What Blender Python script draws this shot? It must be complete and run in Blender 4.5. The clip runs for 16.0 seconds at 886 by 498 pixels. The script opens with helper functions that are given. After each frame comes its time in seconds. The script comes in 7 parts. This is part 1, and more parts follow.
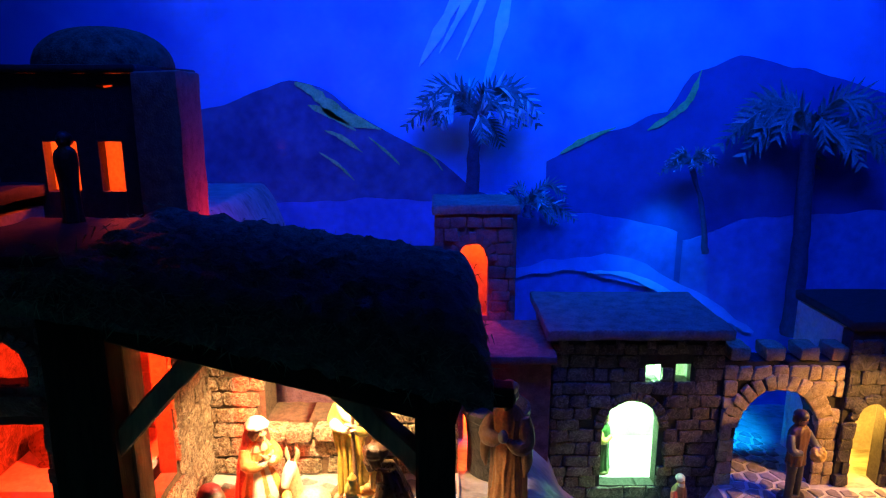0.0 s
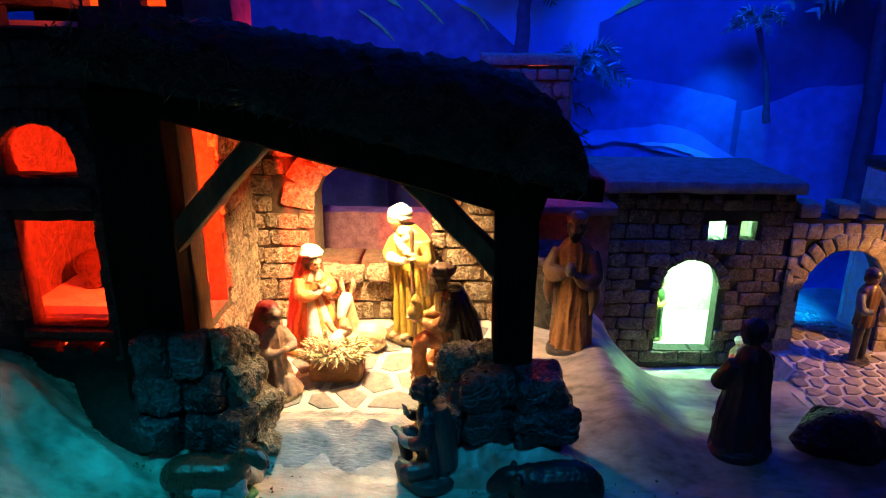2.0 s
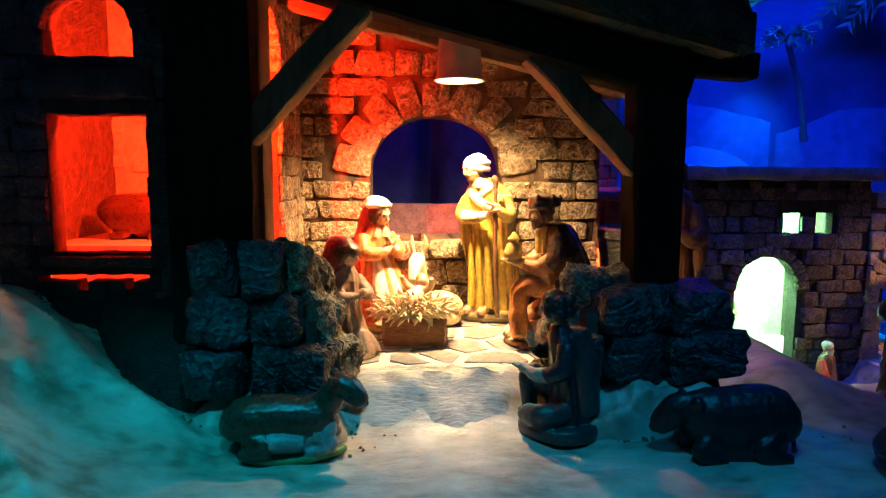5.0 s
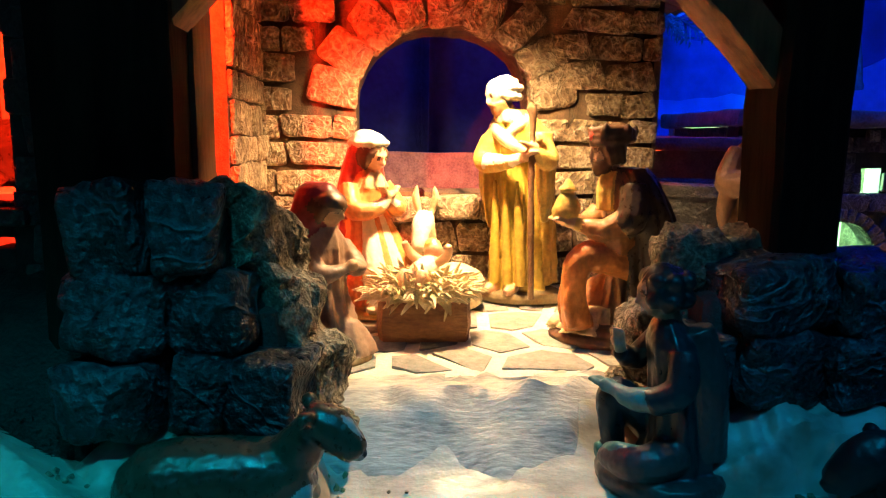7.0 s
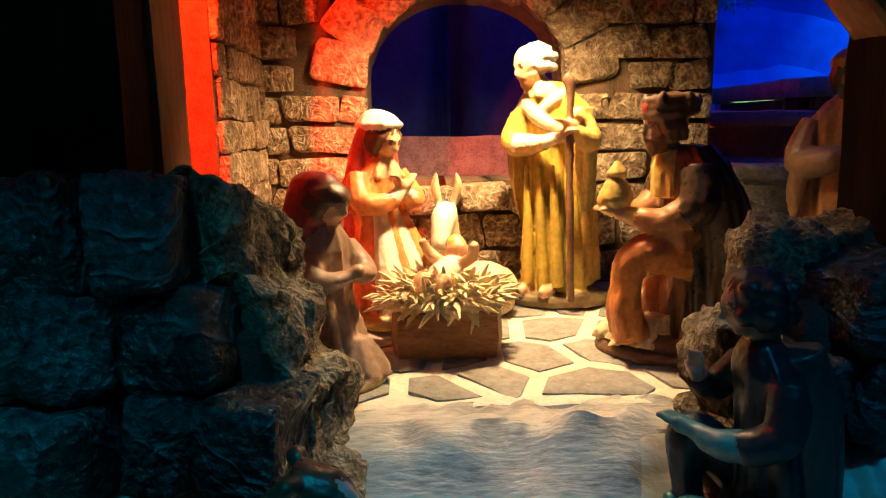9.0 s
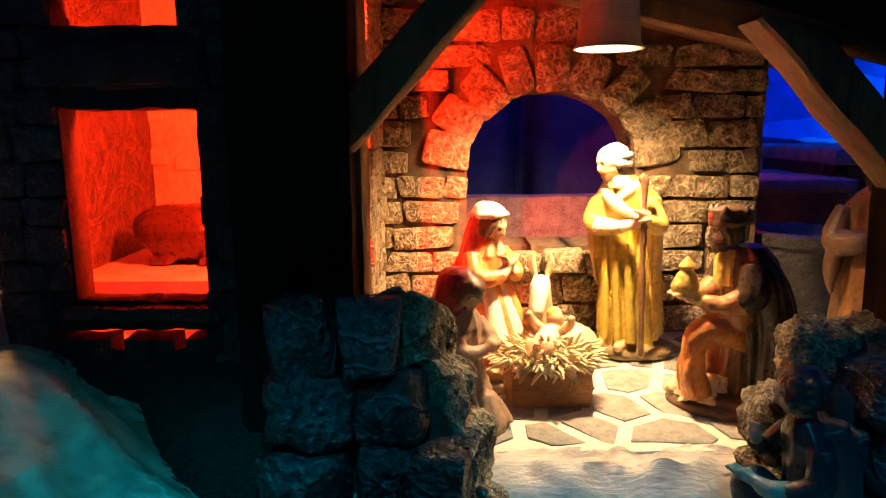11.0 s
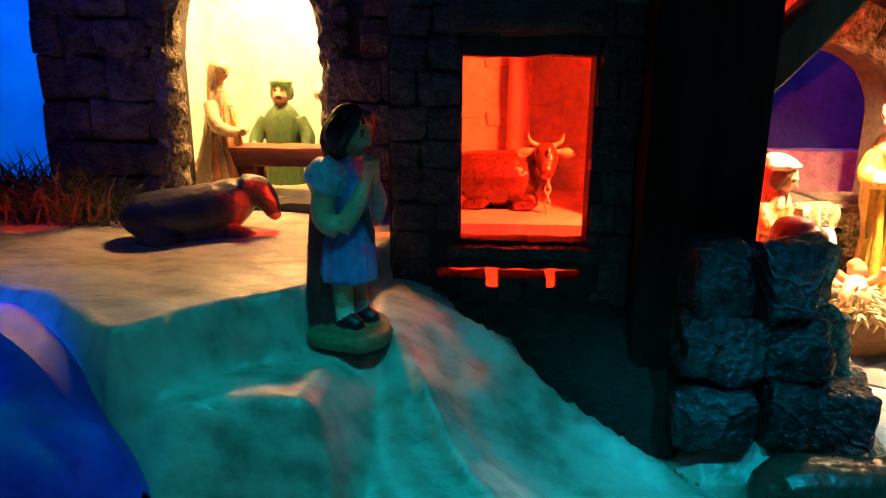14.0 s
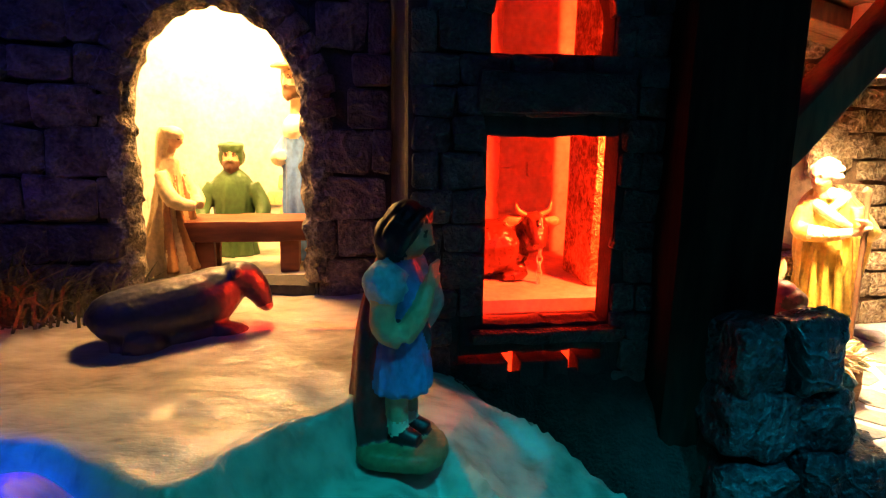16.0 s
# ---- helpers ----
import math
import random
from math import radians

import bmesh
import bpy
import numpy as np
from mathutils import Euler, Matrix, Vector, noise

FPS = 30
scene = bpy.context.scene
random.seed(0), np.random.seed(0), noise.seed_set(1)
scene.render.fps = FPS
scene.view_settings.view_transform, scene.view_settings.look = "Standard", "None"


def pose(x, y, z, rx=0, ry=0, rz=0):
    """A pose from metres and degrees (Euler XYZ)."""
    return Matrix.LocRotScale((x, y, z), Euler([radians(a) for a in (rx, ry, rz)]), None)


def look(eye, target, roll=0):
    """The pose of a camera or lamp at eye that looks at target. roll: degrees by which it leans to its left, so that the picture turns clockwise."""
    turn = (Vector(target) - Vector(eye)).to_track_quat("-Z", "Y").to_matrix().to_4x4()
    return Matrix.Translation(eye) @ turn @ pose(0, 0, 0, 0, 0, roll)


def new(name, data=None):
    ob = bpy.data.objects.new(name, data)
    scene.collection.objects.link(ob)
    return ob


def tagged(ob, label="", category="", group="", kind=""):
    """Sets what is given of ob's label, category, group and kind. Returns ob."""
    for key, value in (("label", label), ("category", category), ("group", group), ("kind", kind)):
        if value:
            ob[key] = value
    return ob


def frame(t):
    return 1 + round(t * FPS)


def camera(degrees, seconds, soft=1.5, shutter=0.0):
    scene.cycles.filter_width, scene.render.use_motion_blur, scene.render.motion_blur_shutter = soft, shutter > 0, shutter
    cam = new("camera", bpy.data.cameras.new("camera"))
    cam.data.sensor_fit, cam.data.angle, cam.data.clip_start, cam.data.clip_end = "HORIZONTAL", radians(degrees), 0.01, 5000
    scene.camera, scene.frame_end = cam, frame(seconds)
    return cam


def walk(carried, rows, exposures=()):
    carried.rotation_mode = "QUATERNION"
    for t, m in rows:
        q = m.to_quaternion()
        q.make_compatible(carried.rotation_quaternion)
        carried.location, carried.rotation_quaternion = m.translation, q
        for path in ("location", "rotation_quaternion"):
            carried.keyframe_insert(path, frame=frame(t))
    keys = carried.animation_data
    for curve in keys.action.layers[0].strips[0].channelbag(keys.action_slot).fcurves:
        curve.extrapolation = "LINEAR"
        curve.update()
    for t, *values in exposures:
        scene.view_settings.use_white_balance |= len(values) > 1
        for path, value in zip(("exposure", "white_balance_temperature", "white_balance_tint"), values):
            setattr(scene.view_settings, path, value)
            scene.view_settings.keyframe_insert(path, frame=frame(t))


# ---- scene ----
cam = camera(67.3, 16.0, soft=1.2)
METRES, EYE, TILT, LEAN, TURN = 1.0, 0.425, -13.0, 0.0, 0.0
ROWS = [
    (0.0, 0.0, 0.0, 0.0, 0.0, 0.0, -0.0),
    (0.5, -0.0155, 0.0117, -0.0342, 0.13, -2.19, -0.84),
    (1.0, -0.0285, 0.0185, -0.0569, -0.07, -3.8, -0.94),
    (1.5, -0.0411, 0.0278, -0.0872, 0.27, -5.69, -1.25),
    (2.0, -0.0525, 0.0405, -0.1175, 0.87, -4.93, -0.65),
    (2.5, -0.0809, 0.0451, -0.1424, 0.79, -4.99, -0.21),
    (3.0, -0.1093, 0.0586, -0.1793, -0.76, -1.44, -0.35),
    (3.5, -0.0957, 0.0722, -0.2266, 2.97, 2.78, 0.15),
    (6.0, -0.1899, 0.1976, -0.2664, -5.31, 6.39, 0.31),
    (6.5, -0.1824, 0.2409, -0.2658, -4.55, 4.94, 0.66),
    (7.0, -0.1744, 0.2809, -0.2632, -4.46, 3.52, 0.1),
    (7.5, -0.1718, 0.3152, -0.2662, -3.81, 2.09, 0.18),
    (8.0, -0.1779, 0.3378, -0.2705, -3.97, 0.71, -0.54),
    (8.5, -0.1691, 0.3435, -0.2654, -3.21, 2.41, 0.48),
    (11.0, -0.2157, 0.2518, -0.2186, 0.18, 2.66, 0.24),
    (11.5, -0.257, 0.2411, -0.2259, 0.47, 2.21, -0.2),
    (12.0, -0.2952, 0.2371, -0.2243, -0.37, 2.16, -0.08),
    (12.5, -0.3287, 0.2437, -0.225, -1.63, 1.57, 0.12),
    (13.0, -0.3564, 0.2576, -0.2293, -3.17, 0.58, 0.19),
    (13.5, -0.3598, 0.2528, -0.2297, -0.11, -1.11, -1.3),
    (14.0, -0.3749, 0.234, -0.2253, 3.42, -1.23, -1.14),
    (14.5, -0.4086, 0.2513, -0.2194, -2.7, -2.2, 1.92),
    (15.0, -0.4178, 0.2507, -0.2134, -8.24, -1.47, 2.34),
    (15.5, -0.4353, 0.2493, -0.2079, -9.4, -0.56, 2.38),
    (16.0, -0.4496, 0.2561, -0.1972, -8.58, 1.01, 1.26),
]
walk(cam, [(t, pose(0, 0, EYE, TILT, LEAN, TURN) @ pose(METRES * x, METRES * y, METRES * z, 90 + pitch, roll, yaw)) for t, x, y, z, yaw, pitch, roll in ROWS],
     exposures=[(0.0, 0.0), (3.5, 0.0), (6.0, 0.0), (7.0, 0.0), (7.5, -0.2), (8.0, -0.55), (8.5, -0.70), (11.0, -0.25), (12.5, 0.08), (14.0, 0.5), (16.0, 0.68)])

# ---- world and lights ----
world = bpy.data.worlds.new("dark_room")
world.use_nodes = True
world.node_tree.nodes["Background"].inputs[0].default_value = (0.01, 0.02, 0.06, 1)
world.node_tree.nodes["Background"].inputs[1].default_value = 0.25
scene.world = world


def lamp(name, kind, place, target, power, colour, size=0.02, cone=90, blend=0.5, wide=None):
    data = bpy.data.lights.new(name, kind)
    data.energy, data.color = power, colour
    if kind == "AREA":
        data.shape, data.size, data.size_y = "RECTANGLE", size, wide or size
        data.spread = radians(cone)
    else:
        data.shadow_soft_size = size
    if kind == "SPOT":
        data.spot_size, data.spot_blend = radians(cone), blend
    ob = new(name, data)
    ob.matrix_world = look(place, target)
    return ob


# warm bulb in the hanging lamp of the stable
lamp("stable_bulb", "SPOT", (-0.123, 0.586, 0.2035), (-0.130, 0.630, 0.05), 9.3, (1.0, 0.68, 0.34), 0.008, 130, 1.0)
# red bulb in the front corner of the tower room
lamp("tower_bulb", "POINT", (-0.288, 0.5135, 0.178), (0, 0, 0), 9.5, (1.0, 0.024, 0.004), 0.004)
# warm bulb at the top of the niche
lamp("niche_bulb", "POINT", (-0.512, 0.601, 0.249), (0, 0, 0), 3.6, (1.0, 0.53, 0.17), 0.022)
# green-white bulb above the door of the stone house
lamp("house_bulb", "POINT", (0.250, 0.842, 0.066), (0, 0, 0), 7.5, (0.36, 1.0, 0.46), 0.012)
lamp("far_tower_bulb", "POINT", (0.045, 0.965, 0.215), (0, 0, 0), 0.5, (1.0, 0.05, 0.004), 0.01)
lamp("dome_bulb", "POINT", (-0.385, 0.77, 0.36), (0, 0, 0), 0.8, (1.0, 0.06, 0.005), 0.012)
lamp("red_house_bulb", "POINT", (0.05, 0.83, 0.06), (0, 0, 0), 2.0, (1.0, 0.06, 0.01), 0.012)
lamp("yellow_door_bulb", "POINT", (0.562, 0.87, 0.0), (0, 0, 0), 1.5, (1.0, 0.50, 0.06), 0.012)
lamp("gate_lamp", "SPOT", (0.62, 0.70, 0.12), (0.46, 0.80, -0.06), 4.4, (1.0, 0.46, 0.10), 0.01, 80, 0.8)
# blue floods on the painted backdrop
lamp("backdrop_flood", "AREA", (0.16, 0.60, 0.95), (0.16, 1.1, 0.36), 6.0, (0.0, 0.055, 1.0), 1.1, 90, wide=0.12)
lamp("star_spot", "SPOT", (0.17, 0.86, 0.98), (0.19, 1.1, 0.58), 4.4, (0.0, 0.30, 1.0), 0.02, 66, 1.0)
lamp("side_flood", "SPOT", (-0.95, 0.80, 0.55), (-1.02, 1.1, 0.22), 11.0, (0.0, 0.25, 1.0), 0.02, 80, 0.8)
lamp("river_spot", "SPOT", (0.36, 0.99, 0.34), (0.36, 1.08, 0.12), 2.8, (0.0, 0.24, 1.0), 0.01, 62, 1.0)
# added red fill behind the stable roof, reddens turret and hill; no known bulb
lamp("hill_red_fill", "POINT", (-0.225, 0.75, 0.285), (0, 0, 0), 0.15, (1.0, 0.03, 0.02), 0.012)
lamp("gate_back_lamp", "SPOT", (0.49, 0.88, 0.06), (0.43, 0.98, -0.07), 4.0, (0.0, 0.28, 1.0), 0.01, 70, 0.6)
# unseen dim blue fill from above, added to lift the dark tones
lamp("shadow_fill", "AREA", (-0.1, -0.35, 1.36), (-0.15, 0.5, 0.0), 1.1, (0.16, 0.30, 1.0), 1.6, 160)
# teal lamps over the ground before the stable, blue ones at both sides
for k, (lx, power, tint) in enumerate(((-0.48, 0.7, (0.0, 0.40, 0.42)), (-0.36, 1.9, (0.0, 0.38, 0.47)), (-0.22, 3.3, (0.0, 0.35, 0.53)), (-0.06, 2.2, (0.0, 0.30, 0.58)), (0.08, 0.6, (0.0, 0.20, 0.60)))):
    lamp("teal_led", "SPOT", (lx, 0.265, 0.35), (lx, 0.335, 0.0), power * 1.25, tint, 0.01, 58, 0.6)
lamp("blue_flood_side", "SPOT", (-0.66, 0.30, 0.36), (-0.570, 0.372, 0.05), 9.0, (0.0, 0.06, 1.0), 0.006, 20, 0.6)
lamp("blue_flood_wall", "SPOT", (-0.80, 0.25, 0.50), (-0.56, 0.57, 0.22), 1.2, (0.04, 0.05, 1.0), 0.02, 42, 1.0)
lamp("blue_flood_front", "SPOT", (0.30, 0.30, 0.60), (0.12, 0.55, -0.02), 0.45, (0.06, 0.07, 1.0), 0.03, 46, 0.8)


# ---- materials ----
def paint(name, low, high, scale=120.0, rough=0.7, bump=0.3, fine=None, metallic=0.0, vary=0.0, dirt=None, stretch=(1, 1, 1), depth=0.002, veins=None, vein_scale=90.0):
    """A surface of two mixed tones at a coarse and a fine scale, with relief."""
    m = bpy.data.materials.new(name)
    m.use_nodes = True
    n, l = m.node_tree.nodes, m.node_tree.links
    b = n["Principled BSDF"]
    b.inputs["Metallic"].default_value = metallic
    tc = n.new("ShaderNodeNewGeometry")
    mp = n.new("ShaderNodeMapping")
    mp.inputs["Scale"].default_value = stretch
    l.new(tc.outputs["Position"], mp.inputs[0])
    big = n.new("ShaderNodeTexNoise")
    big.inputs["Scale"].default_value, big.inputs["Detail"].default_value = scale, 5
    small = n.new("ShaderNodeTexNoise")
    small.inputs["Scale"].default_value, small.inputs["Detail"].default_value = fine or scale * 6, 6
    l.new(mp.outputs[0], big.inputs["Vector"])
    l.new(mp.outputs[0], small.inputs["Vector"])
    mix = n.new("ShaderNodeMath")
    mix.operation, mix.inputs[1].default_value = "MULTIPLY_ADD", 0.45
    l.new(small.outputs[0], mix.inputs[0])
    half = n.new("ShaderNodeMath")
    half.operation, half.inputs[1].default_value = "MULTIPLY", 0.55
    l.new(big.outputs[0], half.inputs[0])
    l.new(half.outputs[0], mix.inputs[2])
    ramp = n.new("ShaderNodeValToRGB")
    e = ramp.color_ramp.elements
    e[0].position, e[0].color = 0.36, (*low, 1)
    e[1].position, e[1].color = 0.64, (*high, 1)
    if dirt:
        d = e.new(0.5)
        d.color = (*dirt, 1)
    l.new(mix.outputs[0], ramp.inputs[0])
    colour, height = ramp.outputs[0], mix.outputs[0]
    if veins:
        # thin raised wrinkles, rubbed paler along their crests
        web = n.new("ShaderNodeTexNoise")
        web.inputs["Scale"].default_value, web.inputs["Detail"].default_value, web.inputs["Distortion"].default_value = vein_scale, 3, 1.4
        l.new(mp.outputs[0], web.inputs["Vector"])
        off = n.new("ShaderNodeMath")
        off.operation, off.inputs[1].default_value = "SUBTRACT", 0.5
        l.new(web.outputs[0], off.inputs[0])
        fold = n.new("ShaderNodeMath")
        fold.operation = "ABSOLUTE"
        l.new(off.outputs[0], fold.inputs[0])
        crest = n.new("ShaderNodeMapRange")
        crest.inputs[1].default_value, crest.inputs[2].default_value, crest.inputs[3].default_value, crest.inputs[4].default_value = 0.0, 0.055, 0.85, 0.0
        l.new(fold.outputs[0], crest.inputs[0])
        worn = n.new("ShaderNodeMath")
        worn.operation = "MULTIPLY"
        l.new(crest.outputs[0], worn.inputs[0])
        l.new(small.outputs[0], worn.inputs[1])
        pale = n.new("ShaderNodeMix")
        pale.data_type = "RGBA"
        pale.inputs["B"].default_value = (*veins, 1)
        l.new(worn.outputs[0], pale.inputs["Factor"])
        l.new(colour, pale.inputs["A"])
        colour = pale.outputs["Result"]
        rise = n.new("ShaderNodeMath")
        rise.operation, rise.inputs[1].default_value = "MULTIPLY_ADD", 0.22
        l.new(crest.outputs[0], rise.inputs[0])
        l.new(mix.outputs[0], rise.inputs[2])
        height = rise.outputs[0]
    if vary:
        info = n.new("ShaderNodeObjectInfo")
        hsv = n.new("ShaderNodeHueSaturation")
        rng = n.new("ShaderNodeMapRange")
        rng.inputs[3].default_value, rng.inputs[4].default_value = 1 - vary, 1 + vary
        l.new(info.outputs["Random"], rng.inputs[0])
        l.new(rng.outputs[0], hsv.inputs["Value"])
        l.new(colour, hsv.inputs["Color"])
        colour = hsv.outputs[0]
    l.new(colour, b.inputs["Base Color"])
    rr = n.new("ShaderNodeMapRange")
    rr.inputs[3].default_value, rr.inputs[4].default_value = max(0.05, rough - 0.12), min(1, rough + 0.12)
    l.new(small.outputs[0], rr.inputs[0])
    l.new(rr.outputs[0], b.inputs["Roughness"])
    if bump:
        bp = n.new("ShaderNodeBump")
        bp.inputs["Strength"].default_value, bp.inputs["Distance"].default_value = bump, depth
        l.new(height, bp.inputs["Height"])
        l.new(bp.outputs[0], b.inputs["Normal"])
    return m


def matt(m, level):
    m.node_tree.nodes["Principled BSDF"].inputs["Specular IOR Level"].default_value = level


def glow(name, colour, strength):
    m = bpy.data.materials.new(name)
    m.use_nodes = True
    b = m.node_tree.nodes["Principled BSDF"]
    b.inputs["Base Color"].default_value = (*colour, 1)
    b.inputs["Emission Color"].default_value = (*colour, 1)
    b.inputs["Emission Strength"].default_value = strength
    return m


M_STONE = paint("stable_stone", (0.13, 0.075, 0.035), (0.62, 0.47, 0.28), 150, 0.85, 1.0, 420, vary=0.25, dirt=(0.32, 0.21, 0.11), depth=0.007, veins=(0.82, 0.66, 0.44), vein_scale=70)
M_MORTAR = paint("brown_mortar", (0.09, 0.05, 0.025), (0.20, 0.12, 0.06), 160, 0.9, 0.8)
# blue spotlight on the ground, put into the base colour
M_BLUELIGHT = paint("blue_light_paint", (0.004, 0.03, 0.42), (0.012, 0.08, 0.75), 30, 0.5, 0.4, 120)
M_DARKSTONE = paint("dark_stone", (0.02, 0.018, 0.017), (0.10, 0.088, 0.078), 130, 0.36, 1.0, 600, vary=0.35, depth=0.005, veins=(0.13, 0.12, 0.11), vein_scale=24)
M_NICHESTONE = paint("brown_bark_stone", (0.035, 0.026, 0.020), (0.17, 0.12, 0.085), 110, 0.38, 1.0, 500, vary=0.3, depth=0.006, veins=(0.26, 0.20, 0.15), vein_scale=20)
M_DARKMORTAR = paint("dark_mortar", (0.015, 0.013, 0.012), (0.05, 0.042, 0.036), 150, 0.75, 0.8)
M_HOUSESTONE = paint("house_stone", (0.030, 0.025, 0.020), (0.13, 0.10, 0.07), 110, 0.75, 0.9, 500, vary=0.3, veins=(0.30, 0.26, 0.20), vein_scale=90)
M_GATESTONE = paint("gate_stone", (0.20, 0.14, 0.07), (0.50, 0.38, 0.22), 120, 0.8, 0.9, 500, vary=0.25, veins=(0.6, 0.48, 0.30), vein_scale=90)
M_REDSTONE = paint("red_stone", (0.16, 0.06, 0.05), (0.36, 0.17, 0.13), 90, 0.85, 0.7, vary=0.25)
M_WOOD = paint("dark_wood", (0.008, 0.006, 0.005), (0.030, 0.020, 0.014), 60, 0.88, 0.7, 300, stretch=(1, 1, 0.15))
# brighter copy of the timber for parts near the lamp, its light painted in
M_LOG = paint("lamplit_wood", (0.10, 0.05, 0.02), (0.26, 0.14, 0.06), 60, 0.7, 0.6, 300, stretch=(1, 1, 0.2))
M_PLANK = paint("red_brown_wood", (0.10, 0.022, 0.008), (0.26, 0.07, 0.024), 70, 0.55, 0.5, 320, stretch=(0.2, 1, 1))
M_THATCH = paint("mossy_thatch", (0.014, 0.026, 0.018), (0.11, 0.15, 0.10), 90, 0.9, 1.0, 500, depth=0.004)
M_ROOFTOP = paint("flat_roof_plaster", (0.12, 0.10, 0.09), (0.30, 0.26, 0.22), 60, 0.85, 0.5)
M_GROUND = paint("painted_plaster", (0.22, 0.20, 0.15), (0.60, 0.54, 0.45), 24, 0.36, 0.6, 90, dirt=(0.46, 0.40, 0.32), depth=0.004, stretch=(0.9, 1.7, 1))
M_LEDGE = paint("weathered_plaster", (0.17, 0.16, 0.15), (0.54, 0.50, 0.43), 70, 0.5, 0.6, 420, dirt=(0.42, 0.38, 0.32), depth=0.0018, stretch=(0.35, 1.6, 1))
M_FLAG = paint("flagstone", (0.17, 0.16, 0.14), (0.33, 0.31, 0.27), 120, 0.7, 0.5, 500, vary=0.18)
M_FLOOR = paint("pale_joint", (0.55, 0.50, 0.40), (0.75, 0.70, 0.58), 90, 0.8, 0.5)
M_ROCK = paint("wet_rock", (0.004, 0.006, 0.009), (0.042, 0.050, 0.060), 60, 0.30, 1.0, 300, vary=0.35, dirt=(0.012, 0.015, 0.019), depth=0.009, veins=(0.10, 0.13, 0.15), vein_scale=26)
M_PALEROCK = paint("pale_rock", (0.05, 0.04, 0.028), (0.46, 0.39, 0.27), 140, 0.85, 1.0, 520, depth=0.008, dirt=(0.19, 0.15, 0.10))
M_MOSS = paint("moss", (0.05, 0.10, 0.05), (0.16, 0.26, 0.14), 200, 0.8, 0.5)
# navy that carries the shade behind the stable window
M_NAVY = paint("navy_shade", (0.012, 0.018, 0.06), (0.030, 0.042, 0.12), 40, 0.85, 0.5, 200)
M_BANK = paint("dark_bank", (0.006, 0.007, 0.006), (0.025, 0.026, 0.020), 150, 0.9, 1.0, 600, depth=0.004)
M_COBBLE = paint("cobble", (0.20, 0.17, 0.15), (0.42, 0.36, 0.32), 100, 0.7, 0.6, vary=0.2)
M_INNER = paint("room_plaster", (0.45, 0.42, 0.38), (0.72, 0.68, 0.62), 40, 0.8, 0.4)
M_SKY = paint("painted_sky", (0.05, 0.20, 0.62), (0.22, 0.62, 0.95), 3.2, 0.8, 0.0, 9)
M_RAY = paint("painted_light_ray", (0.35, 0.75, 0.85), (0.75, 0.95, 0.9), 12, 0.8, 0.1)
M_HILL = paint("painted_hill", (0.035, 0.06, 0.17), (0.10, 0.17, 0.31), 14, 0.85, 0.4, 60)
M_FARHILL = paint("painted_far_hill", (0.03, 0.07, 0.26), (0.05, 0.12, 0.38), 8, 0.85, 0.2, 40)
M_LAND = paint("painted_land", (0.05, 0.12, 0.40), (0.10, 0.24, 0.62), 10, 0.85, 0.3, 60)
M_RIVER = paint("painted_river", (0.10, 0.26, 0.66), (0.18, 0.45, 0.85), 9, 0.6, 0.2, 40)
M_RIDGE = paint("green_ridge_paint", (0.12, 0.55, 0.10), (0.40, 0.9, 0.28), 50, 0.8, 0.3)
M_PALMLEAF = paint("palm_leaf", (0.03, 0.10, 0.09), (0.10, 0.30, 0.30), 60, 0.6, 0.2)
M_PALMLIT = paint("palm_leaf_highlight", (0.25, 0.5, 0.5), (0.6, 0.9, 0.9), 60, 0.6, 0.2)
M_TRUNK = paint("palm_trunk", (0.02, 0.03, 0.07), (0.05, 0.07, 0.14), 90, 0.8, 0.6)
M_BLACK = paint("black_cloth", (0.006, 0.006, 0.008), (0.015, 0.015, 0.018), 20, 0.9, 0.2)
M_SHADE = paint("lamp_enamel", (0.60, 0.56, 0.5), (0.75, 0.70, 0.62), 60, 0.35, 0.1)
M_BULB = glow("bulb_glass", (1.0, 0.78, 0.45), 12.0)
M_GRASS = paint("dry_grass", (0.05, 0.05, 0.02), (0.20, 0.18, 0.08), 90, 0.8, 0.2)
M_STRAW = paint("straw", (0.60, 0.44, 0.20), (0.85, 0.74, 0.48), 200, 0.6, 0.4)
M_CRIB = paint("crib_wood", (0.14, 0.055, 0.02), (0.34, 0.16, 0.06), 120, 0.6, 0.8, stretch=(0.3, 1, 1))

matt(M_WOOD, 0.06)
matt(M_THATCH, 0.2)
matt(M_BLACK, 0.1)


def glaze(name, col, rough=0.4, spread=0.32):
    low = tuple(c * (1 - spread) for c in col)
    high = tuple(min(0.9, c * (1 + spread)) for c in col)
    return paint(name, low, high, 75, rough, 0.4, 420, depth=0.0012, stretch=(1, 1, 0.75))


F_SKIN = glaze("figure_skin", (0.62, 0.36, 0.20), 0.4, 0.15)
F_WHITE = glaze("figure_white", (0.74, 0.66, 0.50), 0.4, 0.15)
F_CREAM = glaze("figure_cream", (0.66, 0.50, 0.28), 0.42)
F_OCHRE = glaze("figure_ochre", (0.46, 0.27, 0.05), 0.4)
F_OLIVE = glaze("figure_olive", (0.42, 0.28, 0.04), 0.42)
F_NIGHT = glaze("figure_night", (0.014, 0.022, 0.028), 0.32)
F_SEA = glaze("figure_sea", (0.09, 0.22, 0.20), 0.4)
F_GOLD = glaze("figure_gold", (0.60, 0.40, 0.10), 0.35)
F_RED = glaze("figure_red", (0.42, 0.05, 0.03), 0.4)
F_ORANGE = glaze("figure_orange", (0.60, 0.22, 0.06), 0.4)
F_BROWN = glaze("figure_brown", (0.16, 0.08, 0.04), 0.4)
